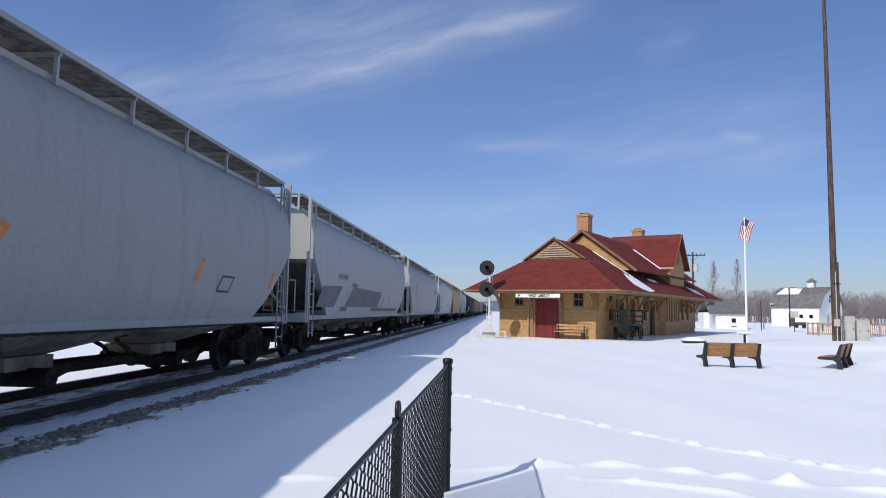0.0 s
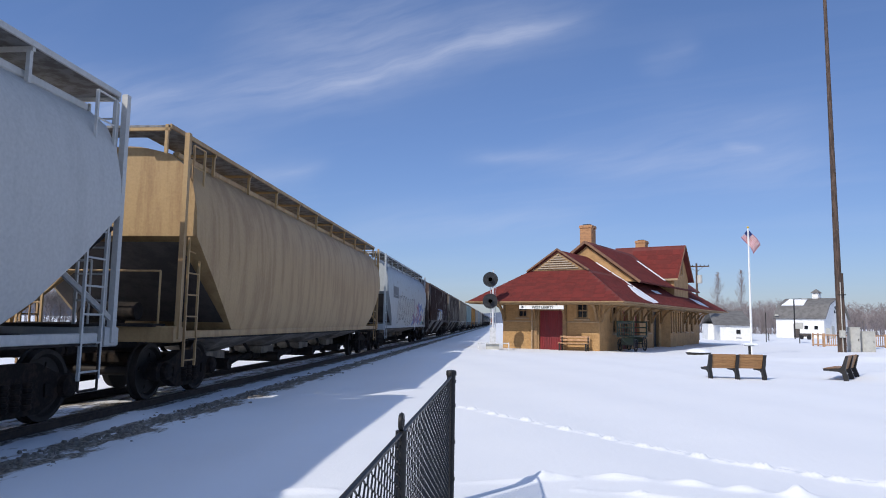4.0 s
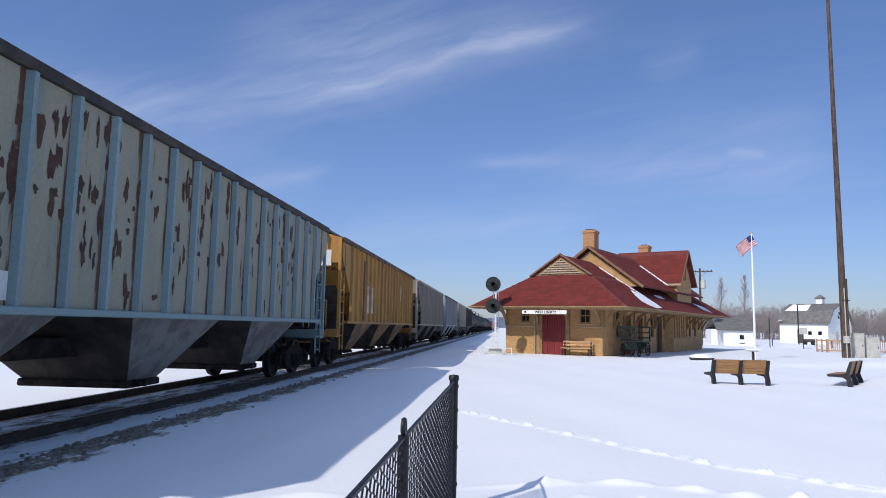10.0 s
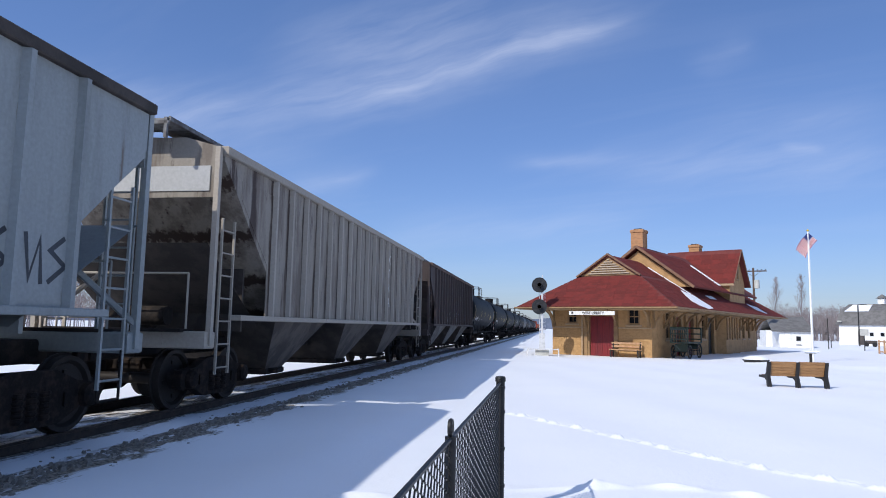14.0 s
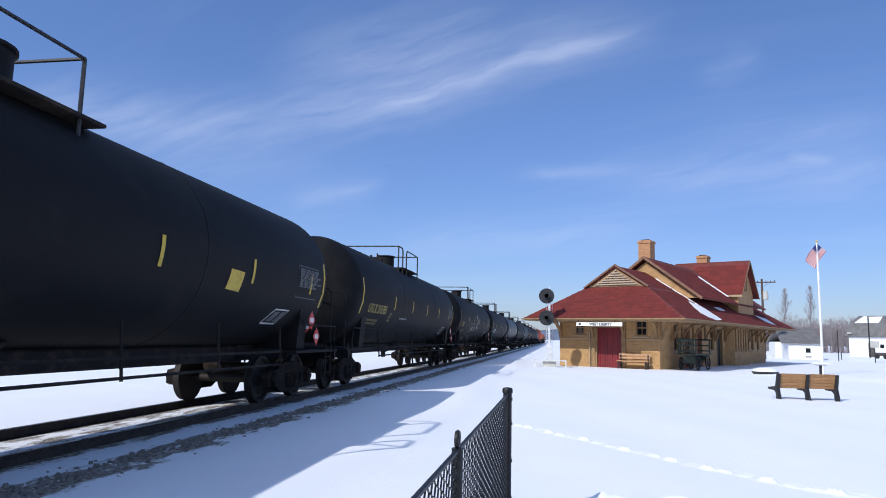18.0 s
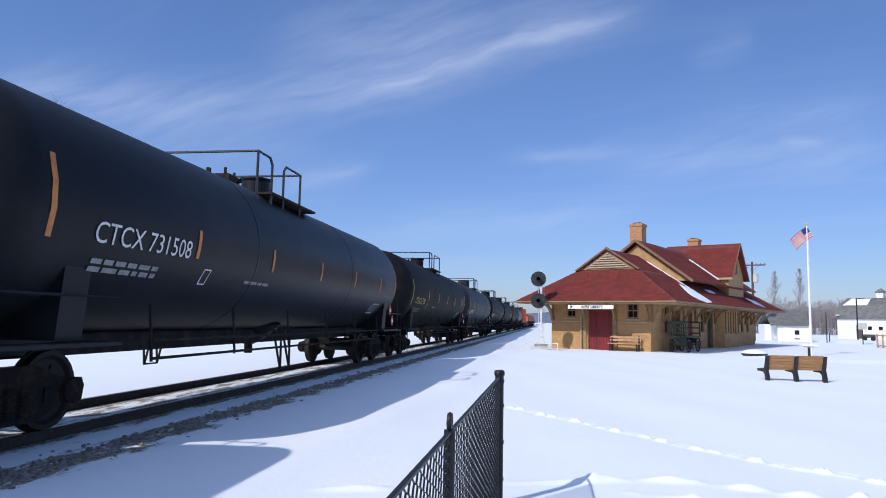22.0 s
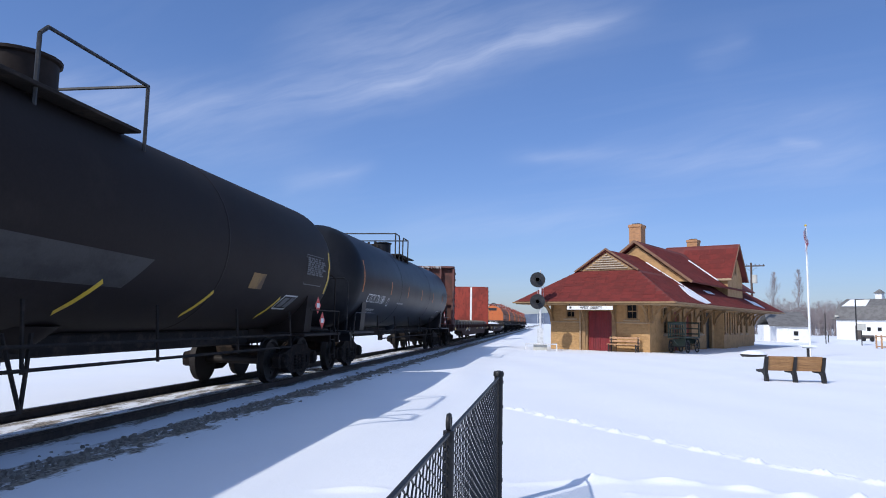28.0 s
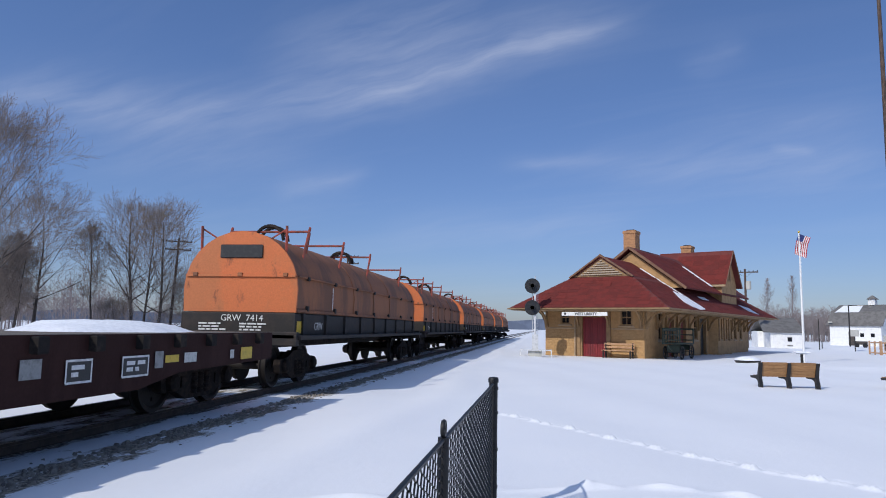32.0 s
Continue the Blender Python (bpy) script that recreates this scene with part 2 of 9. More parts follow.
# ---------- materials ----------
def surface(name, base, rough=0.6, metal=0.0, second=None, amount=0.5, scale=2.0, stretch=(1, 1, 1), third=None,
            third_at=0.62, fine=30.0, bump=0.15, spec=0.5, vary=0.0, sharp=0.12, coat=0.0, rib=None):
    """Base colour with broad stains of a second colour, spots of a third, fine grain and relief."""
    mt = bpy.data.materials.new(name)
    mt.use_nodes = True
    nt = mt.node_tree
    N, L = nt.nodes.new, nt.links.new
    bs = nt.nodes["Principled BSDF"]
    tc = N("ShaderNodeTexCoord")
    mp = N("ShaderNodeMapping")
    mp.inputs["Scale"].default_value = stretch
    L(tc.outputs["Object"], mp.inputs[0])
    vec = mp.outputs[0]
    rnd = None
    if vary > 0:
        info = N("ShaderNodeObjectInfo")
        rnd = info.outputs["Random"]
        off = N("ShaderNodeVectorMath"); off.operation = "ADD"
        sc = N("ShaderNodeMath"); sc.operation = "MULTIPLY"; sc.inputs[1].default_value = 37.0
        L(rnd, sc.inputs[0]); L(vec, off.inputs[0]); L(sc.outputs[0], off.inputs[1])
        vec = off.outputs[0]
    n1 = N("ShaderNodeTexNoise"); n1.inputs["Scale"].default_value = scale; n1.inputs["Detail"].default_value = 8; n1.inputs["Roughness"].default_value = 0.65
    L(vec, n1.inputs["Vector"])
    n2 = N("ShaderNodeTexNoise"); n2.inputs["Scale"].default_value = fine; n2.inputs["Detail"].default_value = 4
    L(tc.outputs["Object"], n2.inputs["Vector"])
    col = None
    second = second or tuple(c * 0.72 for c in base)
    mr = N("ShaderNodeMapRange"); mr.inputs["From Min"].default_value = 0.62 - amount * 0.35; mr.inputs["From Max"].default_value = 0.62 - amount * 0.35 + max(sharp, 0.02)
    L(n1.outputs["Fac"], mr.inputs["Value"])
    mx = N("ShaderNodeMix"); mx.data_type = "RGBA"
    mx.inputs["A"].default_value = (*base, 1); mx.inputs["B"].default_value = (*second, 1)
    L(mr.outputs[0], mx.inputs["Factor"])
    col = mx.outputs["Result"]
    if third:
        n3 = N("ShaderNodeTexNoise"); n3.inputs["Scale"].default_value = scale * 2.3; n3.inputs["Detail"].default_value = 9; n3.inputs["Roughness"].default_value = 0.7
        sh = N("ShaderNodeVectorMath"); sh.operation = "ADD"; sh.inputs[1].default_value = (17.3, 5.1, 9.7)
        L(vec, sh.inputs[0]); L(sh.outputs[0], n3.inputs["Vector"])
        spots = n3.outputs["Fac"]
        if rib:
            # rust gathers beside evenly spaced ribs: spacing, place of the first, strength
            sy = N("ShaderNodeSeparateXYZ"); L(tc.outputs["Object"], sy.inputs[0])
            sh2 = N("ShaderNodeMath"); sh2.operation = "ADD"; sh2.inputs[1].default_value = rib[1] + rib[0] * 40 + 0.05
            L(sy.outputs["Y"], sh2.inputs[0])
            fr = N("ShaderNodeMath"); fr.operation = "MODULO"; fr.inputs[1].default_value = rib[0]; L(sh2.outputs[0], fr.inputs[0])
            ce = N("ShaderNodeMath"); ce.operation = "SUBTRACT"; ce.inputs[1].default_value = rib[0] / 2; L(fr.outputs[0], ce.inputs[0])
            ab = N("ShaderNodeMath"); ab.operation = "ABSOLUTE"; L(ce.outputs[0], ab.inputs[0])
            rm = N("ShaderNodeMapRange"); rm.inputs["From Min"].default_value = rib[0] / 2 - 0.16; rm.inputs["From Max"].default_value = rib[0] / 2; rm.inputs["To Max"].default_value = rib[2]
            L(ab.outputs[0], rm.inputs["Value"])
            ad = N("ShaderNodeMath"); ad.operation = "ADD"; L(n3.outputs["Fac"], ad.inputs[0]); L(rm.outputs[0], ad.inputs[1])
            spots = ad.outputs[0]
        m3 = N("ShaderNodeMapRange"); m3.inputs["From Min"].default_value = third_at; m3.inputs["From Max"].default_value = third_at + 0.11
        L(spots, m3.inputs["Value"])
        x3 = N("ShaderNodeMix"); x3.data_type = "RGBA"; x3.inputs["B"].default_value = (*third, 1)
        L(m3.outputs[0], x3.inputs["Factor"]); L(col, x3.inputs["A"])
        col = x3.outputs["Result"]
    gr = N("ShaderNodeMapRange"); gr.inputs["To Min"].default_value = 0.82; gr.inputs["To Max"].default_value = 1.18
    L(n2.outputs["Fac"], gr.inputs["Value"])
    val = gr.outputs[0]
    if vary > 0:
        vr = N("ShaderNodeMapRange"); vr.inputs["To Min"].default_value = 1 - vary; vr.inputs["To Max"].default_value = 1 + vary
        L(rnd, vr.inputs["Value"])
        mu = N("ShaderNodeMath"); mu.operation = "MULTIPLY"; L(val, mu.inputs[0]); L(vr.outputs[0], mu.inputs[1])
        val = mu.outputs[0]
    hs = N("ShaderNodeHueSaturation")
    L(val, hs.inputs["Value"]); L(col, hs.inputs["Color"])
    L(hs.outputs[0], bs.inputs["Base Color"])
    rr = N("ShaderNodeMapRange"); rr.inputs["To Min"].default_value = max(rough - 0.1, 0.03); rr.inputs["To Max"].default_value = min(rough + 0.12, 1)
    L(n1.outputs["Fac"], rr.inputs["Value"]); L(rr.outputs[0], bs.inputs["Roughness"])
    bs.inputs["Metallic"].default_value = metal
    bs.inputs["Specular IOR Level"].default_value = spec
    bs.inputs["Coat Weight"].default_value = coat
    bp = N("ShaderNodeBump"); bp.inputs["Strength"].default_value = bump; bp.inputs["Distance"].default_value = 0.02
    L(n2.outputs["Fac"], bp.inputs["Height"]); L(bp.outputs[0], bs.inputs["Normal"])
    return mt


def streaked(name, base, second, third, rough=0.6, amount=0.5, third_at=0.6, **kw):
    """Painted steel with rust and dirt run down it."""
    return surface(name, base, rough, 0.0, second, amount, 1.6, (1.6, 1.6, 0.22), third, third_at, 22.0, 0.12, 0.4, **kw)


RUST = (0.10, 0.045, 0.025)
M_GREY_A = streaked("grey hopper paint", (0.295, 0.30, 0.295), (0.274, 0.279, 0.274), (0.16, 0.15, 0.15), 0.5, 0.35, 0.74)
M_GREY_B = streaked("light grey hopper paint", (0.36, 0.365, 0.355), (0.335, 0.339, 0.330), (0.2, 0.19, 0.19), 0.5, 0.35, 0.72)
M_GREY_C = streaked("off-white hopper paint", (0.43, 0.43, 0.42), (0.400, 0.400, 0.391), (0.30, 0.28, 0.25), 0.5, 0.32, 0.73)
M_WHITE_D = streaked("white hopper paint", (0.46, 0.455, 0.435), (0.428, 0.423, 0.405), (0.36, 0.33, 0.27), 0.5, 0.36, 0.72)
M_TAN_E = streaked("tan hopper paint", (0.38, 0.25, 0.115), (0.30, 0.185, 0.085), (0.17, 0.08, 0.04), 0.55, 0.45, 0.66)
M_GREY_F = streaked("pale grey hopper paint", (0.35, 0.38, 0.395), (0.326, 0.353, 0.367), (0.22, 0.2, 0.2), 0.5, 0.35, 0.72)
P_RUST_Y = ("brown paint peeling to grey", (0.052, 0.029, 0.025), (0.20, 0.18, 0.155), (0.035, 0.016, 0.013), 0.7, 0.12, 0.62, 0.05)
P_GREY_Z = ("grey paint with brown rust runs", (0.24, 0.215, 0.18), (0.13, 0.105, 0.083), (0.042, 0.024, 0.017), 0.65, 0.48, 0.565)
P_TAN_AA = ("weathered beige paint", (0.275, 0.24, 0.185), (0.235, 0.20, 0.15), (0.062, 0.028, 0.017), 0.65, 0.30, 0.66)
P_GREEN_AB = ("pale green paint chipped to rust", (0.29, 0.275, 0.20), (0.215, 0.235, 0.195), (0.085, 0.04, 0.02), 0.6, 0.4, 0.60, 0.2)
P_YELLOW_AC = ("ochre yellow paint with rust", (0.41, 0.205, 0.042), (0.33, 0.165, 0.038), (0.10, 0.04, 0.022), 0.6, 0.40, 0.69)
P_GREY_AD = ("dirty grey paint", (0.275, 0.242, 0.20), (0.165, 0.135, 0.108), (0.046, 0.027, 0.019), 0.65, 0.48, 0.57)
P_WHITE_AF = ("white grain hopper paint", (0.285, 0.305, 0.30), (0.245, 0.262, 0.255), (0.16, 0.13, 0.105), 0.5, 0.3, 0.80)
P_BROWN_AH = ("dark brown paint", (0.038, 0.027, 0.025), (0.055, 0.038, 0.034), (0.09, 0.07, 0.06), 0.65, 0.5, 0.74)


def rib_paint(p, spacing=None, y0=0.0, force=0.30):
    """Paint of a ribbed car: its sides with rust beside the ribs, or (no spacing) the ribs themselves, dirtier."""
    name, base, second, third, rough, amount, at = p[:7]
    sharp = p[7] if len(p) > 7 else 0.12
    if spacing:
        return streaked(name, base, second, third, rough, amount, at, sharp=sharp, rib=(spacing, y0, force))
    if name.startswith("dirty") or name.startswith("pale green"):
        base = tuple(c * 1.3 for c in base) if name.startswith("dirty") else (0.21, 0.295, 0.30)
        return streaked(name + " of ribs", base, base, third, rough, amount, at + 0.06, sharp=sharp, vary=0.1)
    return streaked(name + " of ribs", base, second, third, rough, amount + 0.1, at - 0.12, sharp=sharp, vary=0.12)


M_GREY_AD = rib_paint(P_GREY_AD, 40.0, 0, 0)
M_WHITE_AF = rib_paint(P_WHITE_AF, 40.0, 0, 0)
M_UNDER = surface("dirty underframe steel", (0.024, 0.021, 0.020), 0.85, 0.0, (0.048, 0.038, 0.032), 0.4, 3.0, bump=0.3, spec=0.12)
# brake dust, with the deep shade below the bins put into the colour
M_BAY_DARK = surface("brake-dust and shade brown steel", (0.058, 0.046, 0.039), 0.8, 0.0, (0.035, 0.028, 0.024), 0.5, 2.0, bump=0.2)
M_CHORD = surface("rust-brown chord steel", (0.125, 0.075, 0.055), 0.8, 0.0, (0.075, 0.045, 0.036), 0.5, 2.0, (1, 0.5, 1), (0.2, 0.17, 0.14), 0.66, bump=0.2)
M_BAY_DUST = surface("dusty brown hopper paint", (0.26, 0.225, 0.185), 0.8, 0.0, (0.15, 0.122, 0.10), 0.5, 2.0, (1, 1, 0.4), bump=0.2)
M_TRUCK = surface("rusty cast steel", (0.016, 0.013, 0.012), 0.85, 0.0, (0.036, 0.026, 0.021), 0.4, 6.0, bump=0.4, spec=0.12)
M_WHEEL = surface("worn wheel steel", (0.024, 0.020, 0.018), 0.6, 0.15, (0.025, 0.021, 0.019), 0.5, 5.0, bump=0.2, spec=0.2)
M_TANK = surface("black tank paint", (0.010, 0.010, 0.011), 0.6, 0.0, (0.018, 0.017, 0.017), 0.45, 0.9, (1, 0.5, 0.6), (0.026, 0.023, 0.021), 0.72, 24, 0.05, 0.10)
M_TANK_GLOSS = surface("glossy black tank paint", (0.009, 0.010, 0.013), 0.42, 0.0, (0.016, 0.017, 0.021), 0.4, 0.9, (1, 0.5, 0.6), None, 0.7, 24, 0.03, 0.17)
M_TANK_GREY = surface("slate grey tank paint", (0.042, 0.047, 0.054), 0.55, 0.0, (0.034, 0.038, 0.043), 0.45, 0.8, (1, 0.5, 0.5), (0.026, 0.025, 0.025), 0.73, 24, 0.05, 0.14)
M_TANK_BROWN = surface("brown-black tank paint", (0.020, 0.015, 0.0135), 0.6, 0.0, (0.030, 0.023, 0.020), 0.45, 0.9, (1, 0.5, 0.5), (0.040, 0.033, 0.029), 0.7, 24, 0.06, 0.1)
M_RAILING = surface("black railing paint", (0.022, 0.022, 0.023), 0.5, 0.1, (0.05, 0.045, 0.04), 0.3, 9)
M_YELLOW = surface("yellow reflective strip", (0.62, 0.42, 0.03), 0.45, 0.0, (0.48, 0.32, 0.03), 0.35, 6)
M_ORANGE_MARK = surface("orange reflective strip", (0.6, 0.2, 0.04), 0.5, 0.0, (0.42, 0.15, 0.04), 0.4, 6)
M_LETTER_W = surface("white stencil paint", (0.72, 0.72, 0.70), 0.6, 0.0, (0.52, 0.52, 0.50), 0.35, 9)
M_LETTER_K = surface("black stencil paint", (0.03, 0.03, 0.035), 0.6, 0.0, (0.08, 0.08, 0.08), 0.3, 9)
M_LETTER_Y = surface("faded yellow stencil paint", (0.52, 0.42, 0.12), 0.6, 0.0, (0.38, 0.30, 0.09), 0.35, 9)
M_LETTER_G = surface("faded grey stencil paint", (0.30, 0.30, 0.29), 0.7, 0.0, (0.2, 0.2, 0.19), 0.35, 9)
M_PRINT = surface("dim stencil print", (0.13, 0.13, 0.13), 0.7, 0.0, (0.08, 0.08, 0.08), 0.35, 9)
M_PRINT_Y = surface("dim yellow stencil print", (0.17, 0.135, 0.05), 0.7, 0.0, (0.09, 0.07, 0.035), 0.35, 9)
M_PLACARD = surface("red placard", (0.62, 0.035, 0.03), 0.4, 0.0, (0.5, 0.03, 0.03), 0.3, 6)
M_DECAL = surface("white decal", (0.55, 0.55, 0.52), 0.5, 0.0, (0.4, 0.4, 0.38), 0.4, 14)
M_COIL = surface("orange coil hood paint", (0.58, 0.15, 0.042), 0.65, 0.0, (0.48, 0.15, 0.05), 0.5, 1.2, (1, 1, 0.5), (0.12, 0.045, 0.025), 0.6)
# darker copy of the hood orange: the sides' shade is put into the colour
M_COIL_SIDE = surface("orange hood sheet with shade in its colour", (0.31, 0.115, 0.046), 0.75, 0.0, (0.19, 0.082, 0.043), 0.5, 1.2, (1, 1, 0.35), (0.12, 0.055, 0.03), 0.66)
M_COIL_RED = surface("red guide pipe paint", (0.34, 0.06, 0.035), 0.6, 0.0, (0.16, 0.045, 0.03), 0.5, 5.0)
M_COIL_DARK = surface("dark coil car body", (0.022, 0.019, 0.017), 0.8, 0.0, (0.04, 0.03, 0.025), 0.4, 2.0)
M_BULK = surface("oxide red bulkhead paint", (0.29, 0.048, 0.032), 0.75, 0.0, (0.20, 0.038, 0.028), 0.5, 2.6, (1, 1, 0.55), (0.045, 0.02, 0.016), 0.55, spec=0.25)
M_BULK_DARK = surface("dark oxide bulkhead frame", (0.12, 0.04, 0.03), 0.75, 0.0, (0.07, 0.03, 0.025), 0.5, 2.0)
M_FLAT = surface("maroon flat car paint", (0.034, 0.014, 0.012), 0.8, 0.0, (0.045, 0.020, 0.017), 0.5, 1.5, (1, 1, 0.4), (0.02, 0.013, 0.011), 0.62, spec=0.15)
M_LUMBER = surface("weathered timber", (0.20, 0.17, 0.14), 0.85, 0.0, (0.13, 0.11, 0.09), 0.5, 4.0, (1, 4, 1), vary=0.2)
M_BRICK = surface("painted buff brick wall", (0.44, 0.262, 0.112), 0.75, 0.0, (0.36, 0.21, 0.09), 0.45, 2.5, bump=0.2)
M_BRICK_PIECE = surface("painted buff brick", (0.45, 0.272, 0.116), 0.75, 0.0, (0.38, 0.225, 0.096), 0.4, 5.0, bump=0.25, vary=0.07)
M_CHIMNEY = surface("orange-buff chimney brick", (0.44, 0.225, 0.105), 0.8, 0.0, (0.35, 0.18, 0.09), 0.45, 3.0, (1, 1, 3), bump=0.3)
M_TRIM = surface("tan painted trim", (0.30, 0.185, 0.085), 0.65, 0.0, (0.24, 0.145, 0.07), 0.4, 4.0)
M_RAKE = surface("dark tan rake board", (0.215, 0.115, 0.065), 0.7, 0.0, (0.16, 0.08, 0.05), 0.4, 4.0)
M_TRIM_PALE = surface("cream painted trim", (0.42, 0.30, 0.18), 0.6, 0.0, (0.35, 0.245, 0.15), 0.4, 4.0)
M_LOUVRE = surface("pale louvre paint", (0.50, 0.42, 0.33), 0.65, 0.0, (0.42, 0.35, 0.27), 0.4, 6.0)
M_ROOF = surface("red roof sheathing", (0.16, 0.035, 0.029), 0.9, 0.0, (0.13, 0.03, 0.026), 0.5, 1.3, bump=0.3)
M_SHINGLE = surface("red asphalt shingle", (0.172, 0.034, 0.029), 0.95, 0.0, (0.135, 0.031, 0.027), 0.5, 1.1, fine=60, bump=0.5, vary=0.045, spec=0.15)
M_DOOR_RED = surface("dark red door paint", (0.20, 0.018, 0.022), 0.45, 0.0, (0.15, 0.016, 0.02), 0.4, 3.0, (1, 1, 0.3))
M_SOFFIT = surface("tan board soffit", (0.36, 0.24, 0.12), 0.75, 0.0, (0.28, 0.18, 0.09), 0.4, 3.0)
M_SNOW = None
M_SNOW_CAP = surface("settled snow", (0.86, 0.88, 0.92), 0.75, 0.0, (0.80, 0.83, 0.88), 0.4, 3.0, fine=18, bump=0.3, spec=0.3)
M_SIGN = surface("white enamel sign", (0.80, 0.80, 0.77), 0.4, 0.0, (0.7, 0.7, 0.67), 0.3, 4.0)
M_SIGNAL_K = surface("black signal target", (0.012, 0.013, 0.015), 0.5, 0.0, (0.025, 0.025, 0.026), 0.4, 6.0)
M_SIGNAL_W = surface("silver-white signal mast paint", (0.66, 0.67, 0.68), 0.45, 0.0, (0.52, 0.53, 0.54), 0.4, 5.0)
M_FENCE = surface("black vinyl-coated fence", (0.012, 0.012, 0.013), 0.5, 0.0, (0.02, 0.02, 0.021), 0.4, 12.0, spec=0.35)
M_WOOD_BENCH = surface("varnished bench slat", (0.36, 0.19, 0.075), 0.55, 0.0, (0.27, 0.135, 0.05), 0.5, 3.0, (1.5, 14, 14), vary=0.1)
M_IRON = surface("black cast iron", (0.022, 0.021, 0.021), 0.5, 0.3, (0.04, 0.036, 0.033), 0.3, 8.0)
M_POLE_WOOD = surface("weathered utility pole wood", (0.10, 0.066, 0.05), 0.95, 0.0, (0.05, 0.035, 0.028), 0.5, 2.2, (4, 4, 0.6), (0.24, 0.175, 0.13), 0.58, bump=0.5)
M_WHITE_BOARD = surface("white painted siding", (0.80, 0.80, 0.79), 0.6, 0.0, (0.72, 0.72, 0.71), 0.4, 2.0)
M_GREY_ROOF = surface("grey shingle roof", (0.17, 0.165, 0.16), 0.9, 0.0, (0.13, 0.125, 0.12), 0.5, 1.5, bump=0.4)
M_CABINET = surface("pale utility cabinet", (0.50, 0.49, 0.44), 0.5, 0.0, (0.42, 0.41, 0.37), 0.4, 3.0)
M_CEDAR = surface("cedar deck rail", (0.50, 0.30, 0.17), 0.7, 0.0, (0.40, 0.23, 0.12), 0.4, 4.0, vary=0.1)
M_GREEN_CART = surface("dull green wagon paint", (0.040, 0.062, 0.046), 0.7, 0.0, (0.055, 0.066, 0.05), 0.4, 5.0)
M_BARK = surface("grey-brown bark", (0.085, 0.072, 0.066), 0.95, 0.0, (0.07, 0.057, 0.048), 0.5, 6.0, (2, 2, 0.5), bump=0.5)
M_TWIG = surface("bare twig", (0.25, 0.205, 0.18), 0.95, 0.0, (0.18, 0.148, 0.13), 0.5, 3.0)
M_RAIL = surface("rusty rail steel", (0.055, 0.038, 0.030), 0.7, 0.3, (0.035, 0.026, 0.022), 0.5, 8.0)
M_RAIL_HEAD = surface("polished rail head", (0.32, 0.30, 0.28), 0.28, 0.9, (0.22, 0.2, 0.18), 0.4, 8.0)
M_STONE = surface("ballast stone", (0.26, 0.235, 0.205), 0.9, 0.0, (0.17, 0.15, 0.13), 0.5, 9.0, bump=0.4)
# twig colour lightened and greyed to stand in for distance haze
M_WOODS = surface("far grey-brown twigs paled for haze", (0.27, 0.235, 0.235), 0.95, 0.0, (0.21, 0.18, 0.18), 0.5, 0.5)
M_GLASS = bpy.data.materials.new("dark window glass")
M_GLASS.use_nodes = True
M_GLASS.node_tree.nodes["Principled BSDF"].inputs["Base Color"].default_value = (0.012, 0.014, 0.018, 1)
M_GLASS.node_tree.nodes["Principled BSDF"].inputs["Roughness"].default_value = 0.06
M_FLAG_R = surface("red flag cloth", (0.42, 0.03, 0.04), 0.8)
M_FLAG_W = surface("white flag cloth", (0.72, 0.70, 0.70), 0.8)
M_FLAG_B = surface("blue flag cloth", (0.02, 0.035, 0.15), 0.8)

TRACK_X = -6.6
RAIL_Z = 0.15


